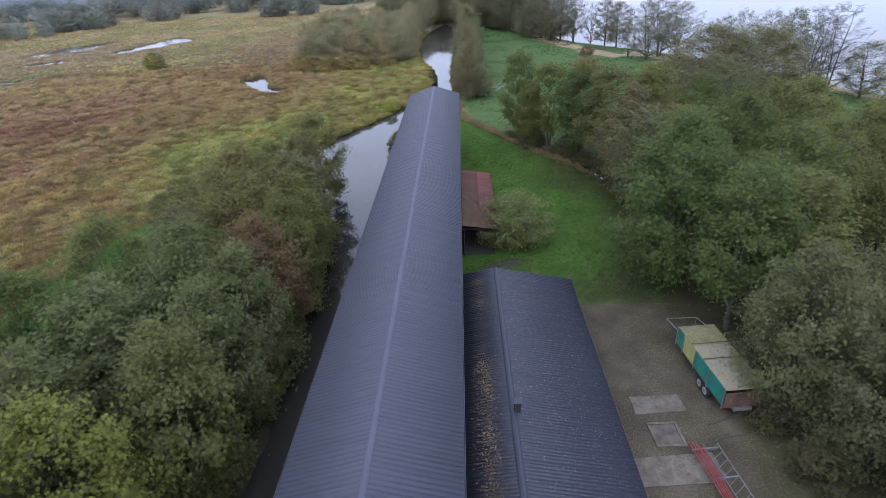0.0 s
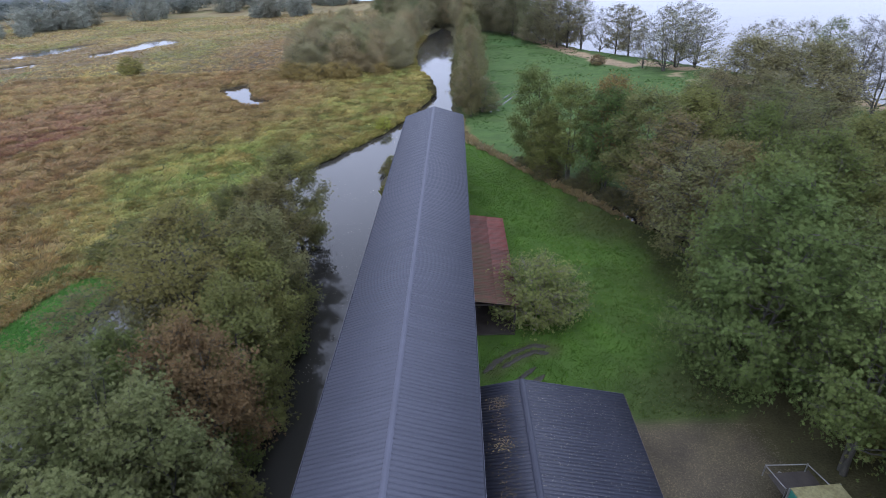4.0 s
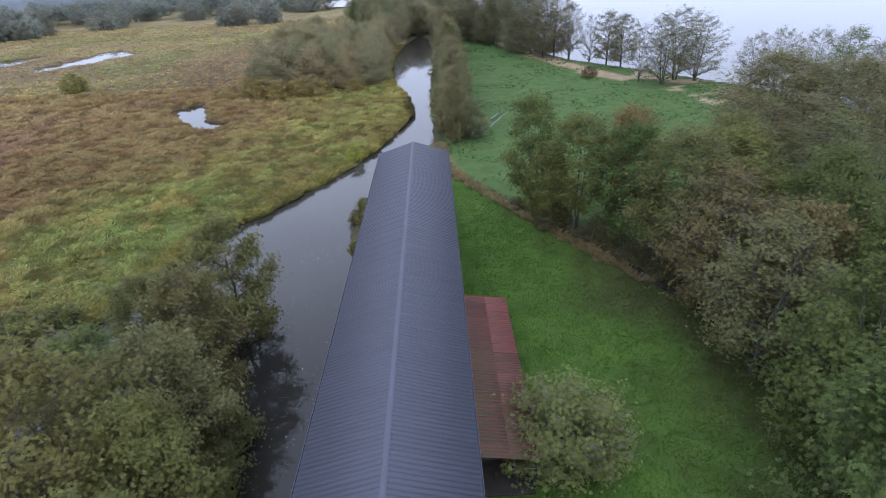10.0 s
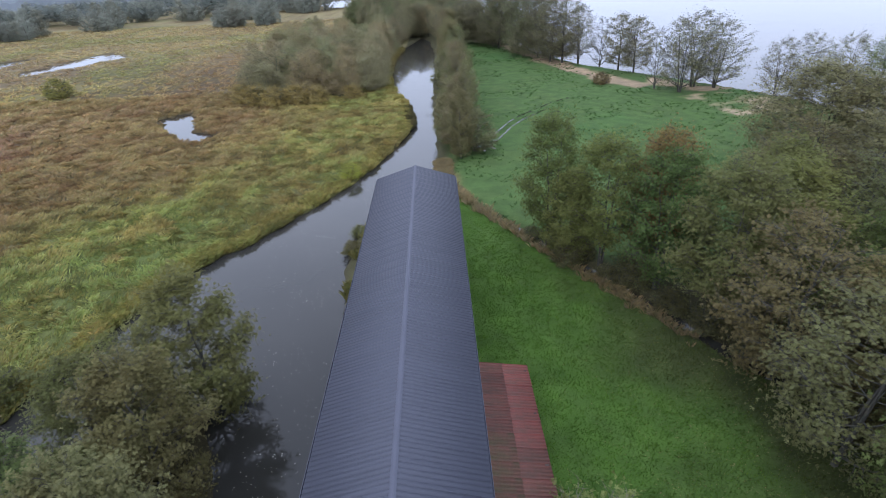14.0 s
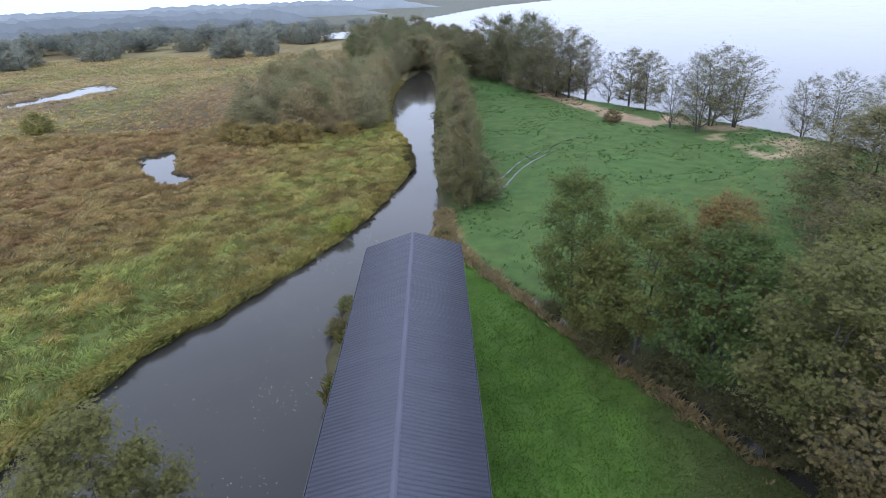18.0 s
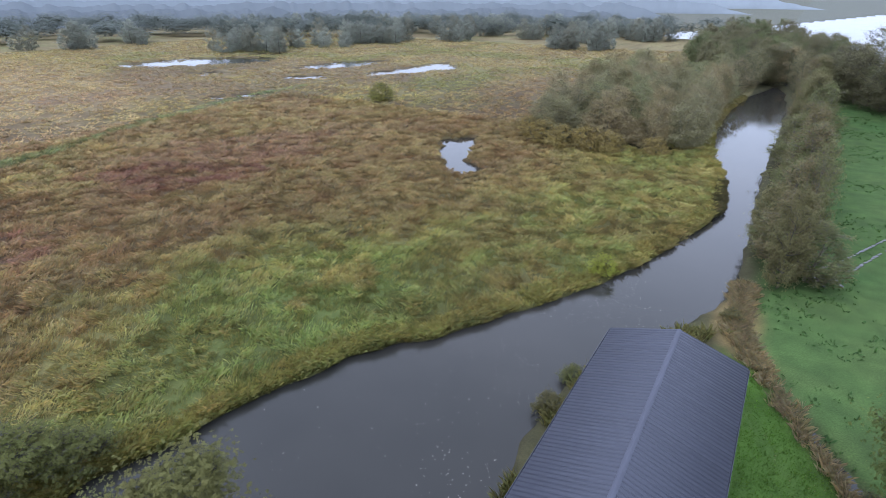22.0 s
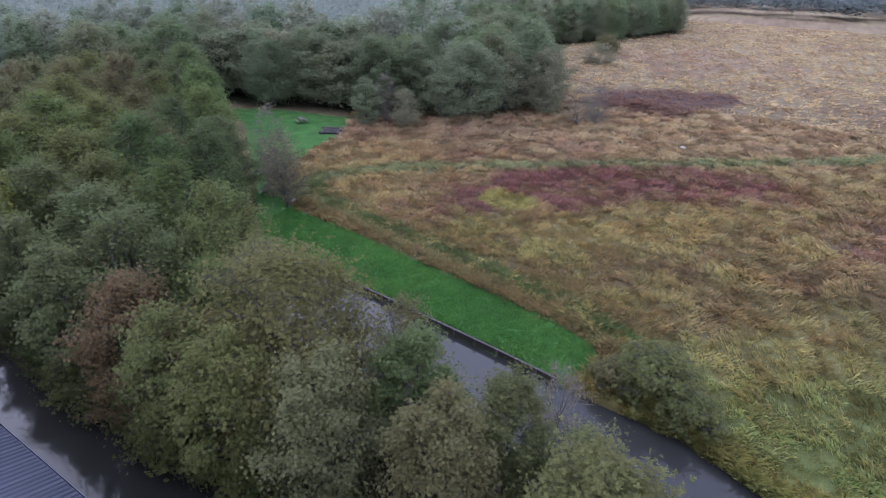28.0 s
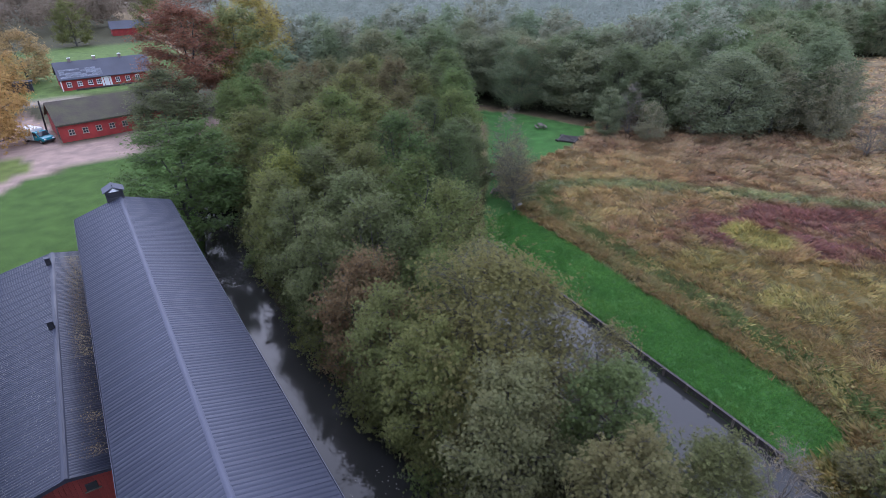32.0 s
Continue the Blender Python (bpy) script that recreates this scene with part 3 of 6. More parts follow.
    c = lay(c, s, (0.052, 0.134, 0.032))
    c = lay(c, s * step(n2, 0.48, 0.66) * 0.6, (0.064, 0.144, 0.036))
    c = lay(c, s * step(fbm(x, y, 2.6, 98, 4), 0.45, 0.75) * 0.25, (0.036, 0.088, 0.022))
    c = lay(c, (1 - step(line_dist(x, y, [(4.6, -39.8), (6.3, -38.3), (7.8, -37.4), (8.9, -37.5)]) + (n2 - 0.5), 0.3, 1.1)) * 0.6, (0.075, 0.078, 0.036))
    # distance haze painted in: far ground of every kind fades to pale grey
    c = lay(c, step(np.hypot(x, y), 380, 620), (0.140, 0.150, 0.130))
    c = lay(c, soft_in(x, y, WOOD, 1.0, 3.0, 97), (0.045, 0.048, 0.026))
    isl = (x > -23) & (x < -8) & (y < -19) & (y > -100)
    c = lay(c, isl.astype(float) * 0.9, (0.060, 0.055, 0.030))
    if d is not None:
        c = lay(c, 1 - step(d, -0.5, 0.35), (0.035, 0.030, 0.022))
    return c


def axis_steps(lo, hi, fine, far_lo, far_hi):
    out = list(np.arange(lo, hi, fine))
    s, v = fine, hi
    while v < far_hi:
        out.append(v)
        s *= 1.06
        v += s
    out.append(far_hi)
    s, v = fine, lo
    while v > far_lo:
        s *= 1.06
        v -= s
        out.insert(0, max(v, far_lo))
    return np.array(out)


def shaded_thatch(x, y, c):
    """Brown litter of the marsh, darkened by painted shade between the tussocks, less so far off."""
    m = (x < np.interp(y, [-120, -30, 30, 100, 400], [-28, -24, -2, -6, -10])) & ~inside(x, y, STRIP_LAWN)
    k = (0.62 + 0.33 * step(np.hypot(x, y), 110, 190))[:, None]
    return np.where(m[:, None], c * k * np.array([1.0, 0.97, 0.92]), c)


gx, gy = axis_steps(-72, 44, 0.55, -4500, 4500), axis_steps(-74, 80, 0.6, -4500, 4500)
X, Y = (a.ravel() for a in np.meshgrid(gx, gy))
Z, D = height(X, Y)
nx, ny = len(gx), len(gy)
ii = (np.arange(ny - 1)[:, None] * nx + np.arange(nx - 1)[None, :]).ravel()
ground = new("ground", mesh_np("ground", np.c_[X, Y, Z], np.c_[ii, ii + 1, ii + nx + 1, ii + nx], M_GROUND, shaded_thatch(X, Y, cover(X, Y, D)), smooth=True))
tagged(ground, "flat wet land with marsh, mown lawns, pasture and a gravel yard", "ground", kind="structure")
WATER_Z = -0.38
water = new("water", mesh_np("water", [(-4500, -4500, WATER_Z), (4500, -4500, WATER_Z), (4500, 4500, WATER_Z), (-4500, 4500, WATER_Z)], [(0, 1, 2, 3)], M_WATER))
tagged(water, "still dark river and lake water mirroring a grey sky", "water", kind="structure")


def level(x, y):
    return float(height(np.array([float(x)]), np.array([float(y)]))[0][0])


# ---- grass, reeds and litter ----
rng = np.random.default_rng(7)


def spread(w):
    return np.maximum(w * 2.2, 0.26)


def blades(name, x, y, h, w, count, label, category, lean=0.5, tint=1.0, colour=None, dry=0.0):
    """Tufts of bent blades standing at the given places."""
    keep = height(x, y)[1] > 0.02
    x, y, h, w = x[keep], y[keep], h[keep], w[keep]
    z = height(x, y)[0]
    c = cover(x, y) if colour is None else np.tile(np.array(colour, float), (len(x), 1))
    if dry:
        m = (dry * rng.uniform(0, 1, len(x)) ** 2 * step(c[:, 1] / c[:, 0], 0.58, 0.72))[:, None]
        c = c * (1 - m) + m * np.array([[0.270, 0.200, 0.090]])
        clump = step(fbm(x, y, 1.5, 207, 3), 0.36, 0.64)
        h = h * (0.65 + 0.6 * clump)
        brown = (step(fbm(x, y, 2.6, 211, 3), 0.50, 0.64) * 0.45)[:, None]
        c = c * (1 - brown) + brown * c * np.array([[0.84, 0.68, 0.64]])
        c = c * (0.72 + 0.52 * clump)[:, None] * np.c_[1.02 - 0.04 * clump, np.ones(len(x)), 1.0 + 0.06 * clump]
    x, y, z, h, w = (np.repeat(a, count) for a in (x, y, z, h, w))
    c = np.repeat(c, count, axis=0)
    n = len(x)
    a, r = rng.uniform(0, 2 * math.pi, n), rng.uniform(0, 1, n)
    wide = spread(w) * (1.7 if dry else 1.0)
    bx, by = x + np.cos(a) * wide * r, y + np.sin(a) * wide * r
    a2 = fbm(x, y, 5.0, 23, 3) * 14 + rng.normal(0, 1.0, n) if dry else a + rng.normal(0, 0.7, n)
    hh = h * rng.uniform(0.6, 1.2, n)
    out = hh * lean * rng.uniform(0.4, 1.5, n)
    px, py = -np.sin(a2) * w * 0.5, np.cos(a2) * w * 0.5
    v = np.empty((n, 4, 3))
    v[:, 0] = np.c_[bx - px, by - py, z - 0.06]
    v[:, 1] = np.c_[bx + px, by + py, z - 0.06]
    v[:, 2] = np.c_[bx + np.cos(a2) * out * 0.5 + px * 0.8, by + np.sin(a2) * out * 0.5 + py * 0.8, z + hh * 0.75]
    v[:, 3] = np.c_[bx + np.cos(a2) * out - px * 0.3, by + np.sin(a2) * out - py * 0.3, z + hh]
    f = np.arange(n * 4).reshape(n, 4)
    k = c * (tint * rng.uniform(0.84, 1.2, n))[:, None]
    k = k * np.c_[rng.uniform(0.9, 1.15, n), np.ones(n), rng.uniform(0.8, 1.1, n)]
    ob = new(name, mesh_np(name, v.reshape(-1, 3), f, M_BLADE, np.repeat(k, 4, axis=0)))
    return tagged(ob, label, category, kind="stuff")


def scatter(n, x0, x1, y0, y1):
    return rng.uniform(x0, x1, n), rng.uniform(y0, y1, n)


x, y = scatter(92000, -112, 4, -82, 78)
dist = np.hypot(x, y + 28)
keep = (x < np.interp(y, [-82, -70, -62, -30, 30, 78], [-64, -44, -37, -24, -1, -5])) & ~inside(x, y, STRIP_LAWN) & (rng.uniform(0, 1, len(x)) < np.clip(70 / dist, 0.35, 1.0))
keep &= signed(x, y, POOL) > 0.5
x, y = x[keep], y[keep]
size = 0.42 + np.hypot(x, y + 28) / 130
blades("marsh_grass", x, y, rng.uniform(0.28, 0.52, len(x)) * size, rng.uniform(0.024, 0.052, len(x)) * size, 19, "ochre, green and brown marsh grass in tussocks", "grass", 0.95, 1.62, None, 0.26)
x, y = scatter(46000, -300, -12, -95, 260)
keep = (x < -108) | ((y > 76) & (x < np.interp(y, [76, 260], [-12, -40])))
x, y = x[keep], y[keep]
# tint raised above the near marsh's, as haze painted over the straw
blades("far_marsh_grass", x, y, rng.uniform(0.25, 0.5, len(x)), rng.uniform(0.10, 0.26, len(x)), 8, "straw-coloured far marsh grass", "grass", 1.8, 1.92)
t = rng.uniform(0, 1, 8200)
pts = np.array(WEST_BANK[1:-1])
seg = (t * (len(pts) - 1)).astype(int)
fr = t * (len(pts) - 1) - seg
q = pts[seg] * (1 - fr)[:, None] + pts[seg + 1] * fr[:, None]
x, y = q[:, 0] + 0.25 - np.abs(rng.normal(0.0, 1.0, len(q))), q[:, 1] + rng.normal(0, 0.6, len(q))
lumpy = fbm(x, y, 2.2, 15, 3)
x, y, lumpy = x[lumpy > 0.40], y[lumpy > 0.40], lumpy[lumpy > 0.40]
blades("bank_sedge", x, y, rng.uniform(0.22, 0.55, len(x)) * (0.35 + lumpy), rng.uniform(0.03, 0.07, len(x)), 14, "overhanging ochre-green sedge along the river bank", "grass", 1.1, 1.35)
x, y = scatter(26000, -60, 0, -30, 72)
bank = line_dist(x, y, WEST_BANK[1:])
keep = (x < np.interp(y, [-30, 30, 72], [-24, -2, -5])) & (fbm(x, y, 2.0, 61, 3) > 0.56) & (rng.uniform(0, 1, len(x)) < np.interp(bank, [0, 8, 30], [1, 0.6, 0.25])) & ~inside(x, y, STRIP_LAWN)
x, y = x[keep], y[keep]
blades("sedge_tussock", x, y, rng.uniform(0.3, 0.55, len(x)), rng.uniform(0.012, 0.026, len(x)), 20, "taller ochre sedge tussocks near the river", "grass", 1.0, 1.32, None, 0.4)
t = rng.uniform(0, 1, 1150) ** 3.2
pts = np.array([(2.4, 24), (3.0, 16), (4.6, 11.6), (9.6, 2.6), (12.4, -3.0), (16.0, -9.6), (19.8, -16)])
seg = (t * (len(pts) - 1)).astype(int)
fr = t * (len(pts) - 1) - seg
q = pts[seg] * (1 - fr)[:, None] + pts[seg + 1] * fr[:, None] + rng.normal(0, 0.42, (len(t), 2))
blades("dry_reed", q[:, 0], q[:, 1], rng.uniform(0.25, 0.6, len(q)), rng.uniform(0.010, 0.020, len(q)), 22, "dry tan reeds along the ditch", "reed", 0.8, 1.6, (0.172, 0.148, 0.090))
# the rough verge behind the mown bank: brown reeds, then a lush green line
VERGE = [(-31.6, -24.6), (-33.2, -27.6), (-34.0, -31), (-34.8, -37), (-35.7, -43), (-37.0, -53), (-37.6, -61)]
for nm, off, wide, n, hh, tone, words in (("verge_reed", 0.0, 0.75, 1500, (0.22, 0.5), (0.172, 0.136, 0.066), "brown reeds along the rough verge of the mown bank"), ("verge_herb", -2.3, 0.7, 1500, (0.2, 0.42), (0.084, 0.124, 0.046), "lush green herbs along the marsh path"), ("outer_reed", -4.0, 0.8, 1300, (0.22, 0.5), (0.178, 0.140, 0.068), "brown reeds beyond the marsh path")):
    t = rng.uniform(0, 1, n)
    pts = np.array(VERGE)
    seg = (t * (len(pts) - 1)).astype(int)
    fr = t * (len(pts) - 1) - seg
    q = pts[seg] * (1 - fr)[:, None] + pts[seg + 1] * fr[:, None] + np.c_[rng.normal(off, wide, n), rng.normal(0, 0.5, n)]
    q = q[(fbm(q[:, 0], q[:, 1], 2.4, 83, 3) > 0.42) & ~inside(q[:, 0], q[:, 1], STRIP_LAWN)]
    blades(nm, q[:, 0], q[:, 1], rng.uniform(*hh, len(q)), rng.uniform(0.02, 0.045, len(q)), 16, words, "reed", 0.8, 1.6, tone)
t = rng.uniform(0, 1, 900)
pts = np.array([(-5.2, -15), (-6.2, -8), (-6.6, -3), (-6.0, 2), (-5.0, 6), (-2.6, 10.5), (0.4, 15.5)])
seg = (t * (len(pts) - 1)).astype(int)
fr = t * (len(pts) - 1) - seg
q = pts[seg] * (1 - fr)[:, None] + pts[seg + 1] * fr[:, None] + rng.normal(0, 0.45, (len(t), 2)) + np.array([0.7, 0])
q = q[fbm(q[:, 0], q[:, 1], 2.6, 19, 3) > 0.58]
blades("waterside_weed", q[:, 0], q[:, 1], rng.uniform(0.4, 0.9, len(q)), rng.uniform(0.03, 0.07, len(q)), 14, "ragged green and brown weeds between roof and river", "weed", 0.6, 1.5, (0.115, 0.118, 0.050))
for nm, line, h0, h1, col, txt in (("strip_reed", [(-33.4, -26.5), (-35.4, -38), (-37.6, -52), (-39.5, -63)], 0.18, 0.36, (0.165, 0.155, 0.075), "tan reeds beside the mown strip"), ("strip_weed", [(-35.4, -27), (-37.6, -40), (-40.5, -58), (-44, -66)], 0.2, 0.4, (0.105, 0.13, 0.055), "dark green weeds along a marsh ditch")):
    t = rng.uniform(0, 1, 1500)
    pts = np.array(line, float)
    seg = (t * (len(pts) - 1)).astype(int)
    fr = t * (len(pts) - 1) - seg
    q = pts[seg] * (1 - fr)[:, None] + pts[seg + 1] * fr[:, None] + rng.normal(0, 0.5, (len(t), 2))
    blades(nm, q[:, 0], q[:, 1], rng.uniform(h0, h1, len(q)), rng.uniform(0.04, 0.08, len(q)), 12, txt, "reed", 0.8, 1.6, col)
x, y = scatter(11000, 4, 72, -6, 140)
keep = inside(x, y, PASTURE) & (fbm(x, y, 5, 33, 3) > 0.47)
x, y = x[keep], y[keep]
blades("pasture_tuft", x, y, rng.uniform(0.08, 0.22, len(x)), rng.uniform(0.08, 0.18, len(x)), 5, "dark green rushy tufts in the pasture", "grass", 1.2, 1.25, (0.060, 0.118, 0.042))

x, y = scatter(26000, 3.5, 26, -44, 12)
keep = inside(x, y, EAST_LAWN) & (np.abs(x) > 3.6) & ~((x < 7) & (y < -20.5) & (y > -36.5))
x, y = x[keep], y[keep]
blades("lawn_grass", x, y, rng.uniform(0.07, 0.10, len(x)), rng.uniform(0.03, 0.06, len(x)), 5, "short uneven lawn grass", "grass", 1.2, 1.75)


x, y = scatter(34000, -37.5, -26, -62, -25)
keep = inside(x, y, STRIP_LAWN)
x, y = x[keep], y[keep]
blades("strip_grass", x, y, rng.uniform(0.07, 0.11, len(x)), rng.uniform(0.03, 0.06, len(x)), 5, "short bright green grass on the mown bank", "grass", 1.0, 1.9)


def flecks(name, x, y, z, r, mat, label, category, tilt=0.15):
    n = len(x)
    a = rng.uniform(0, 6.28, n)
    v = np.empty((n, 4, 3))
    for k in range(4):
        b = a + k * math.pi / 2
        rr = r * (1.0 if k % 2 else 0.6)
        v[:, k] = np.c_[x + np.cos(b) * rr, y + np.sin(b) * rr, z + rng.uniform(-1, 1, n) * r * tilt]
    ob = new(name, mesh_np(name, v.reshape(-1, 3), np.arange(n * 4).reshape(n, 4), mat))
    return tagged(ob, label, category, kind="stuff")


x, y = scatter(9000, 4, 27, -44, 6)
keep = inside(x, y, EAST_LAWN) & (rng.uniform(0, 1, len(x)) < step(0.5 * x + (y + 44) * 0.05, 4.5, 10)) & (height(x, y)[1] > 0.6)
x, y = x[keep], y[keep]
flecks("fallen_leaves", x, y, height(x, y)[0] + 0.03, rng.uniform(0.025, 0.055, len(x)), M_FALLEN, "yellow fallen leaves strewn on the lawn", "leaves")
x, y = scatter(15000, 11.9, 20, -72, -44.5)
flecks("yard_leaves", x, y, height(x, y)[0] + 0.03, rng.uniform(0.025, 0.06, len(x)), M_YARDLEAF, "fallen leaves lying on the yard", "leaves")
x, y = scatter(4200, -26, -3, -40, 26)
keep = (height(x, y)[1] < -0.9) & (fbm(x, y, 4, 77, 3) > 0.46) & (rng.uniform(0, 1, len(x)) < np.interp(x, [-20, -14, -8], [0.12, 0.3, 1.0]))
x, y = x[keep], y[keep]
flecks("floating_leaves", x, y, np.full(len(x), WATER_Z + 0.006), rng.uniform(0.025, 0.065, len(x)), M_FOAM, "pale leaves and foam specks afloat on the river", "leaves", 0.0)


# ---- trees and bushes ----
def tubes_np(paths, sides=5):
    """Tapered limbs: each path is (points (k,3), radii (k,))."""
    vs, fs, base = [], [], 0
    for p, r in paths:
        k = len(p)
        d = np.gradient(p, axis=0)
        d /= np.linalg.norm(d, axis=1)[:, None] + 1e-9
        ref = np.where(np.abs(d[:, 2:3]) > 0.9, np.array([[1.0, 0, 0]]), np.array([[0, 0, 1.0]]))
        u = np.cross(d, ref)
        u /= np.linalg.norm(u, axis=1)[:, None] + 1e-9
        w = np.cross(d, u)
        a = np.arange(sides) * 2 * math.pi / sides
        ring = p[:, None] + r[:, None, None] * (np.cos(a)[None, :, None] * u[:, None] + np.sin(a)[None, :, None] * w[:, None])
        vs.append(ring.reshape(-1, 3))
        i = (np.arange(k - 1)[:, None] * sides + np.arange(sides)[None, :]).ravel()
        j = (np.arange(k - 1)[:, None] * sides + (np.arange(sides) + 1)[None, :] % sides).ravel()
        fs.append(np.c_[i, j, j + sides, i + sides] + base)
        base += k * sides
    return np.concatenate(vs), np.concatenate(fs)


def tree_meshes(seed, tall, wide, sprays, leaf, stems=1, low=0.15, limbs=17, twigs=5, top=1.0, sides=5, rise=0.55, fan=6, thin=0.0, blur=0.036):
    """A tree of the given height and crown width: trunk, limbs, boughs and twigs, and sprays of leaves along the twigs."""
    r = np.random.default_rng(seed)
    paths, shoots = [], []
    k = np.linspace(0, 1, 8)
    trunks = []
    for s in range(stems):
        ang = r.uniform(0, 6.28) + s * 6.28 / stems
        out = np.array([math.cos(ang), math.sin(ang), 0])
        lean = out * ((0.17 * wide if stems > 1 else 0.02 * tall) * r.uniform(0.7, 1.2))
        p = out * (0.22 * (stems > 1)) + lean * (k**1.2)[:, None] + np.c_[np.zeros(8), np.zeros(8), k * tall * r.uniform(0.84, 0.93) - 0.15]
        p[:, :2] += r.normal(0, 0.012 * tall, (8, 2)) * k[:, None]
        rad = np.interp(k, [0, 0.1, 1], [0.023, 0.016, 0.002]) * tall / stems**0.4
        trunks.append((p, rad))
        paths.append((p, rad))
    # limb ends fill an uneven crown, widest below the middle
    for b in range(limbs * stems):
        p, rad = trunks[b % stems]
        s = (b + r.uniform(0, 1)) / (limbs * stems)
        az = b * 2.4 + r.normal(0, 0.35)
        swell = math.sin(math.pi * min(1.0, 0.2 + 0.8 * s / top)) ** 0.62
        reach = wide * 0.5 * max(swell, 0.12) * r.uniform(0.68, 1.12)
        zt = tall * (low + (1.02 - low) * s)
        end = np.array([math.cos(az) * reach, math.sin(az) * reach, zt])
        z0 = max(tall * 0.07, min(zt - reach * r.uniform(0.3, 0.3 + rise), tall * 0.86))
        o = np.array([np.interp(z0, p[:, 2], p[:, c]) for c in range(3)])
        q = np.linspace(0, 1, 6)
        limb = o + (end - o) * np.c_[q**0.85, q**0.85, q**1.25] + r.normal(0, 0.035 * reach, (6, 3)) * q[:, None]
        r0 = float(np.interp(z0, p[:, 2], rad)) * 0.5
        paths.append((limb, np.linspace(r0, 0.012, 6)))
        way = end - o
        az1 = math.atan2(way[1], way[0])
        nb = 4 + int(reach > 1.0) + int(reach > 1.7) + int(reach > 2.4)
        for c in range(nb):
            u = 0.3 + 0.68 * (c + r.uniform(0, 1)) / nb
            s0 = np.array([np.interp(u, q, limb[:, e]) for e in range(3)])
            az2 = az1 + r.choice([-1, 1]) * r.uniform(0.3, 1.2)
            l2 = (0.25 + 0.42 * reach * (1.15 - 0.5 * u)) * r.uniform(0.7, 1.2)
            q2 = np.linspace(0, 1, 4)
            bough = s0 + np.c_[np.cos(az2) * l2 * q2, np.sin(az2) * l2 * q2, l2 * r.uniform(-0.12, 0.7) * q2**1.2] + r.normal(0, 0.05 * l2, (4, 3)) * q2[:, None]
            paths.append((bough, np.linspace(max(r0 * 0.4, 0.014), 0.008, 4)))
            for e in range(twigs):
                s1 = bough[min(3, 1 + e % 3)] + r.normal(0, 0.03, 3)
                az3, l3 = az2 + r.normal(0, 0.9), (0.22 + 0.055 * wide) * r.uniform(0.5, 1.25)
                tip = s1 + l3 * np.array([math.cos(az3), math.sin(az3), r.uniform(-0.25, 0.65)])
                paths.append((np.stack([s1, (s1 + tip) / 2 + r.normal(0, 0.04, 3), tip]), np.array([0.011, 0.008, 0.005])))
                shoots.append((s1, tip))
        shoots.append((limb[4], limb[5] + (limb[5] - limb[4]) * 0.35))
    wood = tubes_np(paths, sides)
    a, z = np.array([t[0] for t in shoots]), np.array([t[1] for t in shoots])
    # some shoots carry little leaf, so that gaps open in the crown
    load = r.uniform(0.5, 1.0, len(shoots)) * np.where(r.uniform(0, 1, len(shoots)) < thin, 0.05, 1.0)
    i = r.choice(len(shoots), sprays, p=load / load.sum())
    u = r.uniform(0.1, 1.12, sprays)[:, None]
    c = a[i] * (1 - u) + z[i] * u + r.normal(0, blur * wide, (sprays, 3)) * np.array([1, 1, 0.8])
    loose = r.uniform(0, 1, sprays) < 0.3
    c[loose] += r.normal(0, 0.07 * wide, (loose.sum(), 3)) - np.array([0, 0, 0.02 * wide])
    c[:, 2] = np.maximum(c[:, 2], 0.2)
    axis = c - np.array([0, 0, tall * 0.4])
    axis /= np.linalg.norm(axis, axis=1)[:, None] + 1e-9
    nrm = axis * 0.55 + np.array([0, 0, 0.55]) + r.normal(0, 0.45, (sprays, 3))
    nrm /= np.linalg.norm(nrm, axis=1)[:, None] + 1e-9
    e1 = np.cross(nrm, r.normal(0, 1, (sprays, 3)))
    e1 /= np.linalg.norm(e1, axis=1)[:, None] + 1e-9
    e2 = np.cross(nrm, e1)
    size = leaf * r.uniform(0.65, 1.35, sprays)
    v = np.empty((sprays, 1 + 2 * fan, 3))
    v[:, 0] = c
    for f in range(fan):
        th = 6.283 * (f + r.uniform(-0.3, 0.3, sprays)) / fan
        ln, half = size * r.uniform(0.75, 1.3, sprays), 6.283 / fan * r.uniform(0.24, 0.42, sprays)
        dip = nrm * (r.normal(0, 0.22, sprays) * ln)[:, None]
        for g, sg in ((0, -1), (1, 1)):
            t2 = th + sg * half
            v[:, 1 + 2 * f + g] = c + (np.cos(t2) * ln)[:, None] * e1 + (np.sin(t2) * ln)[:, None] * e2 + dip
    base = (np.arange(sprays) * (1 + 2 * fan))[:, None]
    tri = np.stack([np.stack([base[:, 0], base[:, 0] + 1 + 2 * f, base[:, 0] + 2 + 2 * f], 1) for f in range(fan)], 1).reshape(-1, 3)
    return wood, (v.reshape(-1, 3), tri)


def tree_kind(name, label, category, seed, tall, wide, leaves, leaf, bark=None, **how):
    wood, crown = tree_meshes(seed, tall, wide, leaves, leaf, **how)
    ob = thing(name, Matrix(), label, category)
    t = new("trunk", mesh_np("trunk", *wood, bark or M_BARK, smooth=True))
    c = new("crown", mesh_np("crown", *crown, M_LEAF))
    t.parent = c.parent = ob
    return ob


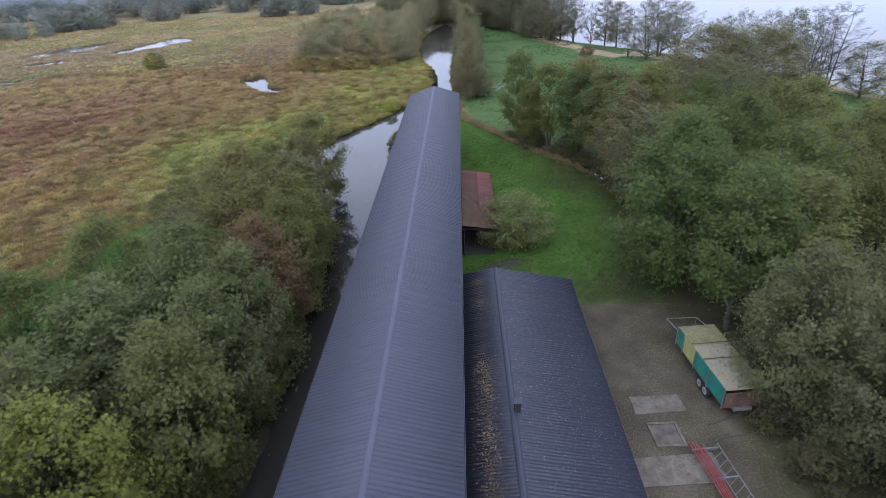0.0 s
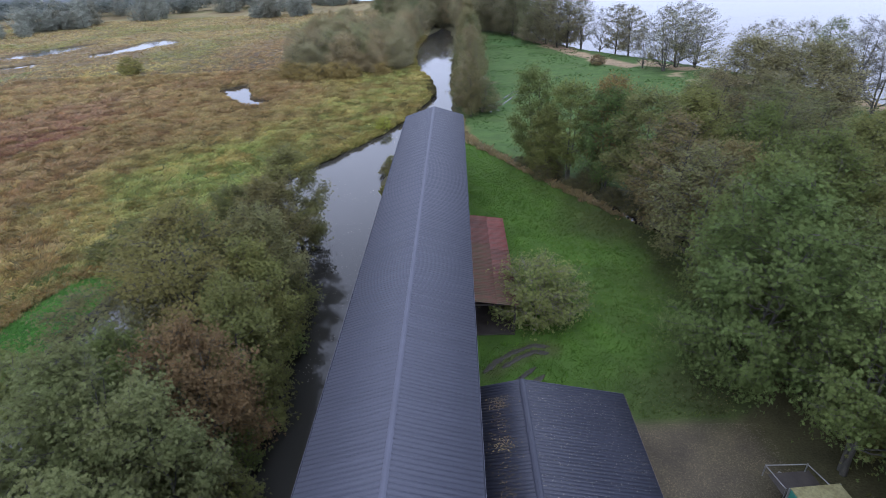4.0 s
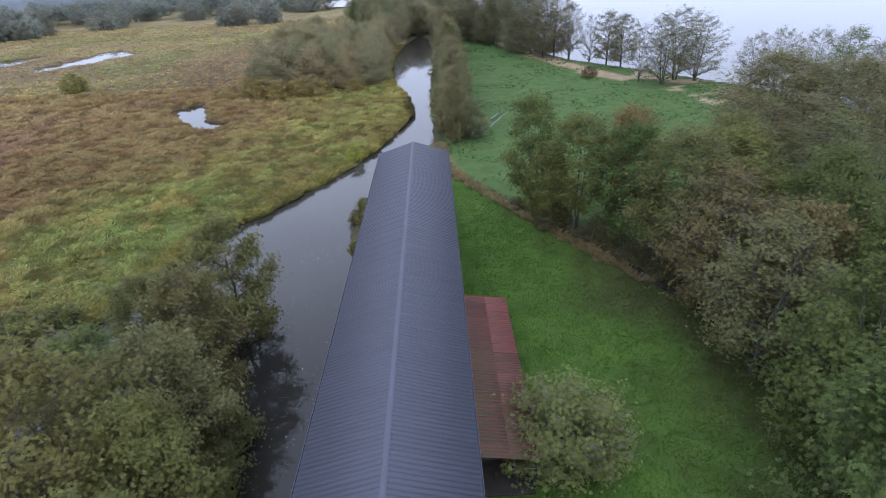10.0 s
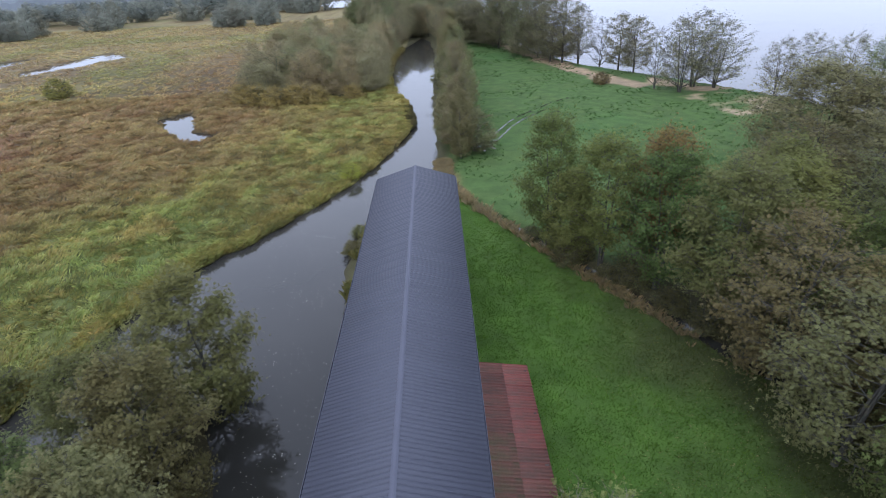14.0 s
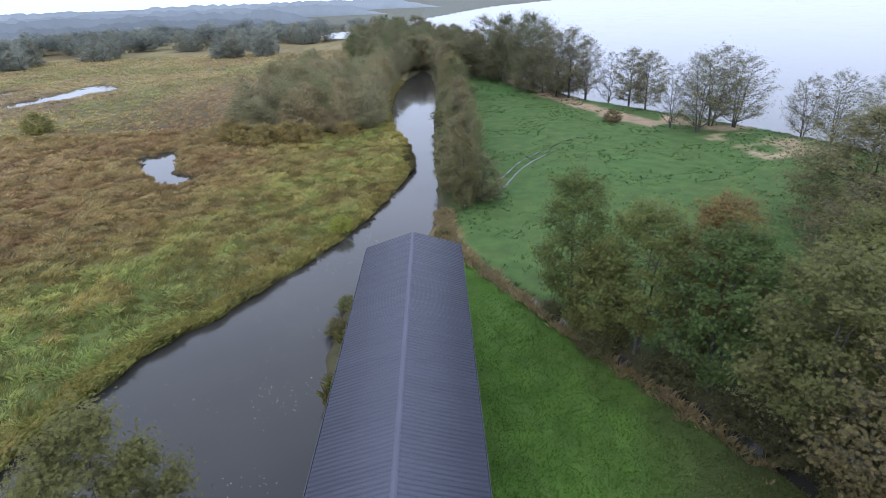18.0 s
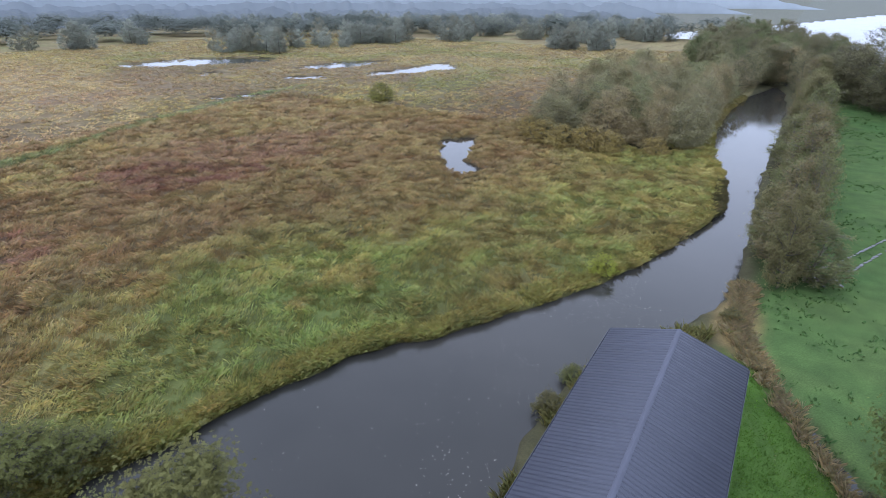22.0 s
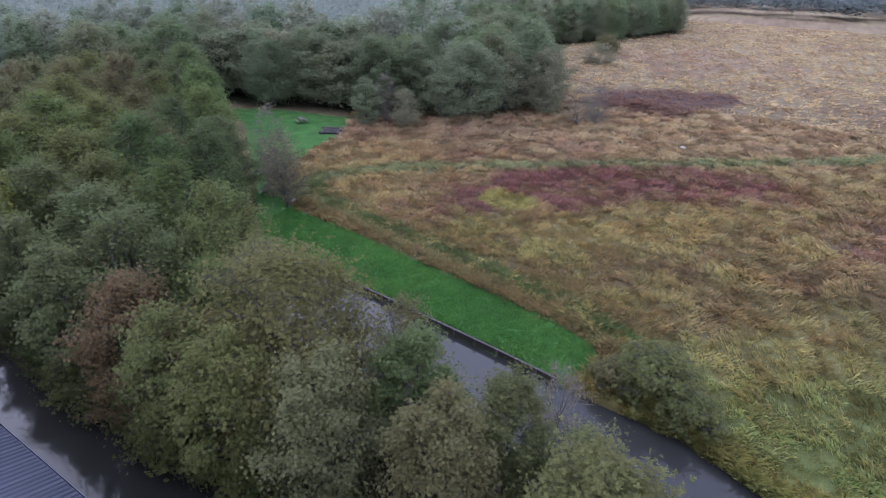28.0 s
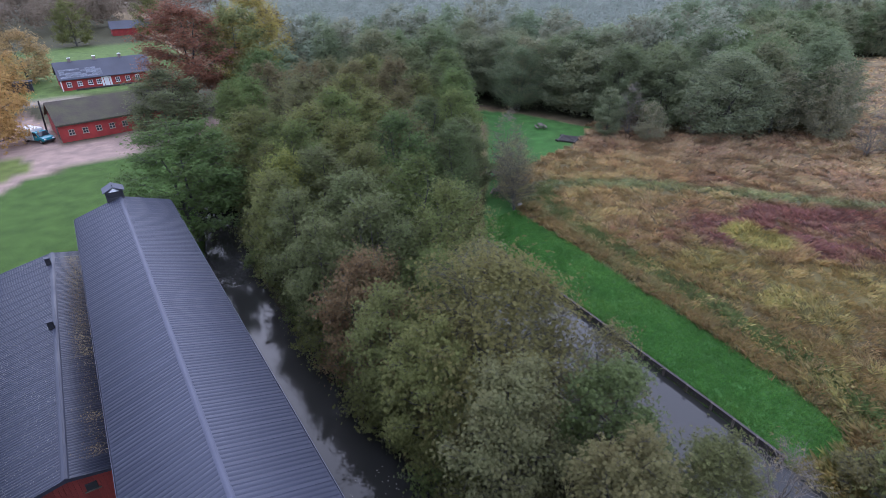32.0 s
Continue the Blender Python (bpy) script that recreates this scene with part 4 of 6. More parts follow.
KINDS = {
    "a": tree_kind("alder", "broad olive-green alder in autumn leaf", "tree", 11, 11.2, 7.6, 20500, 0.088, stems=2, low=0.14, limbs=20),
    "b": tree_kind("alder", "tall grey-green alder in autumn leaf", "tree", 12, 12.5, 6.4, 20000, 0.086, low=0.13, limbs=38),
    "c": tree_kind("tree", "bushy dull green tree turning brown", "tree", 13, 10.0, 7.2, 20500, 0.086, stems=3, low=0.08, limbs=15),
    "d": tree_kind("alder", "loose half-bare alder with thin leaf", "tree", 14, 11.5, 7.0, 7600, 0.088, stems=2, low=0.16, limbs=20, thin=0.45),
    "e": tree_kind("alder", "slender olive alder over the water", "tree", 15, 9.5, 5.4, 15000, 0.084, low=0.1, limbs=34),
    "g": tree_kind("alder", "wide spreading alder with thinning leaf", "tree", 24, 12.0, 10.0, 26000, 0.088, stems=3, low=0.16, limbs=20, twigs=6, thin=0.25),
    "f": tree_kind("alder", "tall alder with a clear trunk and autumn leaf", "tree", 25, 12.5, 7.0, 16000, 0.088, stems=2, low=0.27, limbs=18, thin=0.15),
    "w": tree_kind("willow_bush", "round grey-green willow bush beside the shed", "bush", 16, 4.6, 5.6, 7000, 0.082, bark=M_PALEBARK, stems=5, low=0.06, limbs=10, rise=1.2),
    "s": tree_kind("shrub", "low grey-green waterside shrub", "bush", 17, 2.6, 3.6, 2400, 0.085, stems=4, low=0.05, limbs=8, twigs=4),
    "n": tree_kind("bare_tree", "leafless dark tree on the lake shore", "tree", 18, 15.0, 10.5, 60, 0.1, stems=2, low=0.2, limbs=20, twigs=7, rise=0.9),
    "t": tree_kind("sapling", "thin pale half-bare sapling", "tree", 19, 5.5, 3.2, 240, 0.07, bark=M_TWIG, stems=4, low=0.16, limbs=7, twigs=6, rise=1.6),
    "m": tree_kind("woodland_tree", "dull green woodland tree", "tree", 20, 10.5, 7.6, 9000, 0.122, sides=4, limbs=26, twigs=3),
    "o": tree_kind("woodland_tree", "rounded grey-green woodland tree", "tree", 21, 9.5, 8.0, 9000, 0.122, stems=2, sides=4, limbs=15, twigs=3, low=0.08),
    "p": tree_kind("lakeside_tree", "open lakeside tree with thin grey-green leaf", "tree", 22, 12.5, 9.6, 5200, 0.082, stems=3, low=0.24, limbs=17, twigs=6, thin=0.5, rise=0.8, blur=0.024),
    "v": tree_kind("willow", "fuzzy brown-grey willow, almost leafless", "tree", 26, 8.0, 7.4, 6000, 0.1, bark=M_TWIG, stems=4, low=0.12, limbs=8, twigs=5, thin=0.3, rise=1.3, sides=3),
    "h": tree_kind("tree", "slim brown-green alder, half bare", "tree", 27, 10.0, 4.6, 6000, 0.088, bark=M_TWIG, stems=2, low=0.08, limbs=22, twigs=5, thin=0.35, rise=1.1, sides=4),
}
OLIVE, GREYGREEN, DEEP, BROWN, RUSSET, YELLOWISH, LIME, GREY, ORANGE = (0.130, 0.133, 0.053), (0.126, 0.131, 0.055), (0.097, 0.118, 0.045), (0.132, 0.117, 0.060), (0.130, 0.099, 0.056), (0.195, 0.180, 0.064), (0.255, 0.262, 0.058), (0.142, 0.137, 0.074), (0.36, 0.225, 0.095)
# leaf tint of far trees with distance haze painted in
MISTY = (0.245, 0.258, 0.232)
UMBER = (0.116, 0.120, 0.066)
used = set()


def plant(kind, x, y, scale=1.0, tint=OLIVE, label="", group="", turn=None, tall=1.0, z=None):
    src = KINDS[kind]
    a = rng.uniform(0, 360) if turn is None else turn
    z = max(level(x, y), -0.6) - 0.04 if z is None else z
    m = pose(x, y, z, 0, 0, a)
    if kind in used:
        ob = copy_thing(src, m)
    else:
        used.add(kind)
        ob = src
        ob.matrix_basis = m
    ob.scale = (scale, scale, scale * tall)
    k = 1.2 + rng.uniform(-0.12, 0.12)
    for c in ob.children:
        c.color = (tint[0] * k, tint[1] * k * 1.02, tint[2] * k * 0.93, 1)
    if label or group:
        tagged(ob, label, "", group)
    return ob


SIZES = {"a": (11.2, 7.6), "b": (12.5, 6.4), "c": (10.0, 7.2), "d": (11.5, 7.0), "e": (9.5, 5.4), "g": (12.0, 10.0), "f": (12.5, 7.0), "p": (12.5, 9.6), "n": (15.0, 10.5), "v": (8.0, 7.4), "h": (10.0, 4.6), "m": (10.5, 7.6), "o": (9.5, 8.0)}


def grow(kind, x, y, tall, wide, tint, label="", group="", turn=None):
    """Plants a tree by its height and its crown's width."""
    h, w = SIZES[kind]
    k = wide * 0.93 / w
    return plant(kind, x, y, k, tint, label, group, turn, tall * 0.98 / h / k)


# the wooded island between the two arms of the river
GI = "trees on the river island"
grow("g", -14.6, -38.4, 12.2, 9.6, (0.136, 0.122, 0.052), "broad yellow-brown alder standing over the other trees", GI)
grow("c", -11.0, -46.8, 9.6, 5.8, (0.152, 0.104, 0.062), "rusty brown tree over the canal", GI)
grow("c", -12.8, -65.4, 10.8, 6.0, (0.178, 0.188, 0.058), "yellow-green tree over the canal", GI)
for kd, x, y, th, wd, ti in [
    ("e", -12.7, -20.9, 10.9, 6.0, (0.134, 0.130, 0.058)), ("d", -16.4, -22.6, 7.6, 4.6, GREYGREEN), ("b", -16.2, -26.2, 9.0, 4.6, (0.116, 0.120, 0.056)), ("b", -12.6, -27.6, 10.0, 5.2, BROWN), ("e", -16.7, -31.6, 8.8, 5.0, (0.112, 0.138, 0.060)),
    ("b", -11.6, -33.6, 10.2, 5.2, GREY), ("d", -18.8, -34.0, 8.8, 4.2, BROWN), ("e", -10.5, -38.4, 9.8, 4.6, OLIVE), ("e", -10.4, -42.6, 9.6, 4.6, GREYGREEN), ("d", -18.0, -43.6, 9.6, 6.0, GREY),
    ("c", -15.4, -46.0, 8.6, 5.4, DEEP), ("a", -19.6, -49.6, 11.4, 6.4, (0.134, 0.148, 0.060)), ("a", -14.0, -51.0, 11.2, 7.4, (0.112, 0.124, 0.060)), ("e", -10.2, -51.8, 10.2, 4.8, (0.118, 0.128, 0.064)),
    ("a", -20.4, -56.4, 11.2, 7.0, DEEP), ("b", -15.6, -57.2, 11.0, 6.6, (0.112, 0.124, 0.062)), ("e", -10.3, -56.6, 10.6, 5.0, (0.116, 0.126, 0.062)), ("a", -19.2, -62.6, 11.0, 7.2, GREYGREEN),
    ("b", -15.2, -63.4, 11.6, 6.0, (0.118, 0.126, 0.062)), ("e", -10.4, -61.0, 10.8, 5.0, GREYGREEN), ("b", -20.8, -69.0, 11.6, 6.6, OLIVE), ("a", -16.0, -70.6, 11.8, 7.4, DEEP), ("c", -13.0, -71.4, 9.8, 5.6, OLIVE),
    ("c", -15.4, -76.4, 10.4, 6.0, DEEP), ("a", -19.0, -75.6, 12.0, 7.6, OLIVE)]:
    grow(kd, x, y, th, wd, ti, group=GI)
# overhanging growth along the canal's west bank
for k, yy in enumerate(np.arange(-31, -78, -3.1)):
    xx = float(np.interp(-yy, [31, 42, 55, 66, 78], [-10.8, -10.3, -10.0, -10.7, -12.6]))
    plant("s", xx + rng.normal(0.35, 0.25), yy + rng.normal(0, 0.5), rng.uniform(0.8, 1.25), (GREYGREEN, OLIVE, DEEP)[k % 3], "low grey-green shrub overhanging the canal", "shrubs along the canal")
# woods between the canal and the mown strip
GS = "trees south of the island"
for kd, x, y, sc, ti in [
    ("c", -35.0, -69.5, 0.85, (0.112, 0.126, 0.066)), ("a", -38.0, -75.5, 0.9, (0.124, 0.148, 0.056)), ("b", -42.5, -82.0, 0.9, (0.104, 0.136, 0.052)), ("c", -47.0, -88.5, 1.0, (0.088, 0.122, 0.050)), ("a", -50.5, -96.0, 1.0, (0.094, 0.116, 0.056)), ("c", -44.0, -93.5, 1.05, (0.112, 0.126, 0.066)), ("m", -56.0, -104.0, 0.95, (0.124, 0.148, 0.056)), ("c", -40.0, -87.0, 1.0, GREYGREEN),
    ("a", -24.5, -66, 1.0, (0.088, 0.122, 0.050)), ("b", -29.5, -64, 0.8, (0.094, 0.116, 0.056)), ("c", -27.5, -70.5, 1.0, BROWN), ("a", -22.5, -77, 1.05, (0.124, 0.148, 0.056)), ("b", -16.0, -79.5, 0.80, GREYGREEN), ("c", -27.5, -78, 1.05, OLIVE),
    ("a", -32.5, -74, 0.9, (0.094, 0.116, 0.056)), ("c", -33.5, -81.5, 0.95, BROWN), ("b", -22.5, -85, 1.0, GREY), ("a", -16.5, -87, 0.80, GREYGREEN), ("c", -29.0, -87.5, 1.1, OLIVE), ("b", -37.0, -89, 1.0, (0.134, 0.112, 0.066)),
    ("a", -33.5, -95, 1.0, BROWN), ("c", -23.5, -94, 1.0, GREY), ("b", -16.0, -96, 0.82, DEEP), ("a", -38.5, -100, 1.0, OLIVE), ("m", -28.5, -101, 1.05, (0.134, 0.112, 0.066)), ("o", -20.5, -104, 1.0, (0.104, 0.136, 0.052)),
    ("m", -34.5, -107, 1.0, GREY), ("o", -45.0, -106, 1.0, DEEP), ("m", -52.0, -110, 1.0, (0.112, 0.126, 0.066)), ("m", -26.0, -112, 0.95, (0.134, 0.112, 0.066)), ("m", -21, -116, 0.72, (0.104, 0.136, 0.052)), ("o", -28, -121, 1.1, (0.088, 0.122, 0.050))]:
    plant(kd, x, y, sc * 0.96, ti, group=GS, tall=1.12)
grow("f", -5.9, -75.2, 12.6, 11.0, (0.086, 0.122, 0.046), "deep green alder at the canal's end beside the roof")
grow("c", -8.8, -84.0, 8.8, 6.4, DEEP, group=GS)
plant("c", -13.6, -81.0, 1.05, OLIVE, group=GS)
grow("a", -11.6, -87.0, 8.8, 6.0, DEEP, group=GS)
grow("c", -11.2, -119.4, 10.4, 11.6, (0.122, 0.130, 0.076), "grey-green tree in front of the red barn")
grow("f", -17.6, -133.4, 19.6, 16.4, (0.196, 0.092, 0.066), "tall russet beech with a dark forked trunk behind the barn")
plant("m", -28, -137, 1.7, (0.150, 0.160, 0.070), "tall yellowing tree behind the barn")
plant("a", -33, -142, 1.75, (0.31, 0.25, 0.085), "tall golden tree at the wood's edge")
plant("o", 14, -126.5, 1.35, ORANGE, "orange-brown tree beside the drive")
plant("m", 13.5, -150, 1.3, ORANGE, "orange-brown tree by the farmhouse lawn")
plant("o", 18, -175, 1.3, ORANGE, "orange-brown tree beside the farmhouse")
plant("o", 9, -187, 1.25, (0.33, 0.235, 0.13), "pale orange tree behind the farmhouse lawn")
for x, y in [(-40, -192), (-34, -206), (-30, -262), (-4, -256), (20, -250), (36, -236), (-48, -180)]:
    plant("m", x, y, rng.uniform(1.2, 1.6), (RUSSET, BROWN, OLIVE)[int(rng.integers(3))], group="trees behind the farmhouse")
# the line of trees beyond the mown lawn, east
GE = "trees beyond the lawn ditch"
for kd, x, y, th, wd, ti in [
    ("f", 12.4, -0.4, 13.4, 6.0, (0.112, 0.132, 0.050)), ("f", 16.0, -4.8, 12.0, 6.6, (0.118, 0.128, 0.048)), ("e", 13.6, -3.0, 9.0, 4.4, OLIVE), ("f", 20.4, -5.8, 12.6, 6.4, (0.165, 0.110, 0.052)), ("f", 19.4, -9.6, 12.2, 6.6, (0.084, 0.118, 0.046)),
    ("f", 21.8, -14.6, 13.0, 7.4, (0.116, 0.118, 0.054)), ("d", 22.4, -20.4, 12.0, 7.6, (0.142, 0.116, 0.064)), ("d", 22.2, -27.0, 11.2, 7.4, (0.124, 0.122, 0.064)), ("e", 26.2, -24.0, 10.6, 6.4, (0.136, 0.114, 0.060)), ("a", 23.4, -34.4, 12.8, 8.0, DEEP),
    ("a", 20.2, -41.6, 14.2, 9.0, (0.092, 0.122, 0.048)), ("f", 22.6, -48.0, 12.6, 6.6, (0.100, 0.128, 0.050)), ("a", 29.4, -40.4, 12.6, 8.2, (0.104, 0.126, 0.052)), ("b", 26.4, -47.0, 11.8, 7.2, GREYGREEN), ("a", 22.4, -55.6, 10.9, 6.2, UMBER),
    ("b", 26.8, -13.0, 12.4, 7.2, OLIVE), ("a", 30.2, -19.4, 12.2, 7.6, DEEP), ("f", 29.0, -8.0, 12.0, 7.2, GREYGREEN), ("d", 33.6, -2.0, 11.8, 8.4, (0.138, 0.118, 0.068)), ("d", 38.6, -3.0, 11.8, 8.8, (0.132, 0.122, 0.070)), ("d", 36.0, -10.4, 12.0, 8.4, (0.112, 0.118, 0.060)), ("d", 42.0, -8.6, 10.2, 8.0, (0.118, 0.116, 0.062)),
    ("c", 31.0, -27.4, 12.0, 8.0, DEEP), ("a", 36.4, -24.4, 12.2, 8.4, GREYGREEN), ("c", 35.4, -33.8, 11.0, 7.6, OLIVE), ("a", 42.4, -19.0, 11.6, 8.0, OLIVE), ("c", 43.0, -29.4, 10.6, 7.4, GREYGREEN), ("c", 36.4, -42.4, 10.6, 7.4, OLIVE),
    ("a", 28.6, -54.0, 10.0, 7.0, UMBER), ("c", 24.2, -60.4, 8.4, 5.4, UMBER), ("c", 22.8, -66.4, 6.6, 4.4, UMBER), ("c", 34.0, -50.6, 10.0, 7.2, OLIVE), ("c", 30.2, -60.4, 9.2, 6.6, OLIVE), ("a", 27.8, -67.6, 8.6, 6.0, UMBER), ("a", 43.4, -40.0, 11.0, 7.6, DEEP),
    ("m", 50.0, -22.0, 10.6, 7.8, OLIVE), ("o", 49.0, -34.0, 9.8, 8.0, BROWN), ("m", 44.0, -52.0, 10.4, 7.6, OLIVE), ("o", 38.0, -60.0, 9.6, 8.0, GREYGREEN), ("m", 35.0, -69.0, 9.4, 7.0, OLIVE)]:
    grow(kd, x, y, th, wd, ti, group=GE)
for x, y, th, wd in ((45.4, 13.4, 13.2, 14.4), (49.6, 6.6, 13.4, 12.4)):
    grow("g", x, y, th, wd, (0.140, 0.128, 0.074), "broad brown-grey oak, thinly leaved, out in the pasture")
for x, y, sc in [(21.6, -60.6, 0.8), (21.0, -65.8, 0.8), (20.6, -70.6, 0.9), (21.4, -57.0, 0.7), (13.2, -4.6, 0.7), (16.0, -7.2, 0.6), (19.6, -12.2, 0.7), (22.6, -18.6, 0.8), (24.4, -21.4, 0.7), (11.0, 1.2, 0.6), (14.6, -3.4, 0.8), (17.8, -8.6, 0.7), (21.2, -15.2, 0.8), (18.8, -6.6, 0.9), (23.6, -16.0, 0.9), (25.2, -25.4, 0.9), (26.4, -32.5, 0.9), (23.4, -40.0, 0.9)]:
    plant("s", x, y, sc, (0.095, 0.090, 0.048), "brown undergrowth along the ditch", "undergrowth by the ditch")
plant("w", 8.8, -33.4, 1.08, (0.140, 0.156, 0.064))
# by the water, west
for x, y, sc, ti in [(-29.0, -21.6, 1.35, GREYGREEN), (-27.6, -19.2, 0.9, GREYGREEN), (-28.6, -24.2, 0.8, BROWN), (-31.4, -22.8, 0.8, OLIVE), (-9.4, 20.4, 0.7, LIME), (-6.6, -0.4, 0.55, BROWN), (-6.4, 3.6, 0.45, OLIVE), (-85.8, 83.6, 1.6, YELLOWISH), (-172, -68, 1.9, BROWN), (2.2, 17.5, 0.45, BROWN)]:
    plant("s", x, y, sc, ti)
for x, y, sc in [(-22.6, -26.0, 1.0), (-42.4, -70.5, 1.2), (-70, -74, 1.1), (-78, -68, 1.0)]:
    plant("t", x, y, sc, (0.185, 0.150, 0.085), tall=1.35 if x < -30 else 1.0)
for x, y, th, wd in ((-36.9, -62.4, 8.0, 5.6), (-39.8, -66.2, 7.4, 4.8), (-38.2, -64.2, 6.2, 4.0)):
    grow("p", x, y, th, wd, (0.175, 0.146, 0.086), "half-bare brown tree at the end of the mown bank")
GW = "trees at the wood's edge"
EDGEGREEN, EDGEGREY = (0.165, 0.182, 0.118), (0.196, 0.184, 0.126)
grow("g", -81.2, -65.6, 12.6, 13.0, EDGEGREEN, "big round grey-green tree standing out from the wood", GW)
for kd, x, y, th, wd, ti in [
    ("a", -73.4, -91.0, 12.2, 9.6, EDGEGREEN), ("a", -75.4, -80.6, 12.4, 9.4, (0.124, 0.142, 0.084)), ("c", -80.4, -75.4, 11.8, 9.0, EDGEGREEN), ("a", -70.6, -99.0, 12.4, 9.2, EDGEGREY), ("c", -72.6, -107.6, 12.0, 9.0, EDGEGREEN), ("a", -68.6, -116.0, 12.2, 9.4, (0.130, 0.140, 0.088)),
    ("d", -89.0, -61.4, 10.0, 8.0, EDGEGREY), ("c", -87.6, -69.0, 11.6, 9.0, EDGEGREEN), ("v", -95.0, -56.6, 10.8, 8.4, EDGEGREY), ("d", -94.4, -63.0, 11.4, 8.6, EDGEGREEN), ("v", -91.6, -54.8, 8.0, 6.0, EDGEGREY), ("e", -67.3, -75.8, 7.4, 4.4, EDGEGREEN), ("v", -70.4, -70.4, 5.8, 4.6, EDGEGREY), ("v", -150.0, -63.6, 5.4, 9.0, EDGEGREY), ("a", -64.6, -124.0, 12.4, 9.0, EDGEGREEN), ("c", -60.0, -112.0, 11.0, 8.4, EDGEGREEN)]:
    grow(kd, x, y, th, wd, ti, group=GW)
for x, y in ((-90.7, -45.2), (-93.8, -46.4), (-88.6, -48.0)):
    plant("t", x, y, 1.1, EDGEGREY, "thin bare sapling at the marsh's edge")
# the hedge of trees on the east bank
for k, yy in enumerate(np.arange(26, 152, 2.2)):
    grow("h" if k % 4 else "e", 5.0 + 0.014 * yy + rng.normal(0, 0.8), yy + rng.normal(0, 0.6), rng.choice([5.4, 7.4, 8.6, 9.8, 11.4]) * rng.uniform(0.92, 1.08) * (1 if yy > 32 else 0.8), rng.uniform(3.4, 6.2), ((0.156, 0.140, 0.080), (0.142, 0.142, 0.076), (0.166, 0.138, 0.086), (0.128, 0.136, 0.070))[k % 4], group="trees on the river bank")
# willow carr on the west bank, north
CARR = [(-38, 69), (-29, 66), (-20, 67), (-10.5, 73), (-11.5, 100), (-12, 150), (-40, 168), (-50, 130), (-43, 95)]
WILLOWS = ((0.225, 0.190, 0.128), (0.200, 0.184, 0.118), (0.235, 0.188, 0.120), (0.180, 0.180, 0.108))
for x, y in zip(*scatter(112, -52, -10, 66, 170)):
    if inside(np.array([x]), np.array([y]), CARR)[0] and level(x, y) > -0.3:
        k = rng.uniform()
        grow("v" if k < 0.7 else "d", x, y, rng.uniform(7.0, 10.0) * (0.8 if y < 74 else 1.0), rng.uniform(6.0, 8.5), WILLOWS[int(rng.integers(4))], group="willow carr by the river")
for x, y, th in [(-12, 74, 7.5), (-11.6, 79, 9.0), (-13, 85, 9.5), (-12, 92, 10), (-12.6, 100, 10.5), (-17, 73, 8.5), (-21, 78, 10), (-25, 71, 9), (-13.5, 109, 11), (-12.5, 121, 11.5)]:
    grow("v", x, y, th, rng.uniform(6.0, 8.0), WILLOWS[int(rng.integers(4))], group="willow carr by the river")
for x, y, th in [(-9.6, 150, 10.5), (-8.4, 159, 11), (-5.0, 168, 11.5), (0.6, 166, 11), (4.4, 157, 11), (-1.6, 172, 12), (-10.4, 136, 10)]:
    grow("d", x, y, th, rng.uniform(7.5, 9.0), WILLOWS[int(rng.integers(4))], group="willow carr by the river")
for x, y, sc in [(-34, 65.5, 1.5), (-30, 63.6, 1.4), (-26, 64.2, 1.5), (-22, 65, 1.3), (-15, 67.5, 1.1), (-38, 69, 1.4)]:
    plant("s", x, y, sc, (0.235, 0.180, 0.078), "yellow-brown willow scrub at the carr's edge")
# lake shore
GL = "trees on the lake shore"
SHOREGREY = (0.142, 0.130, 0.086)
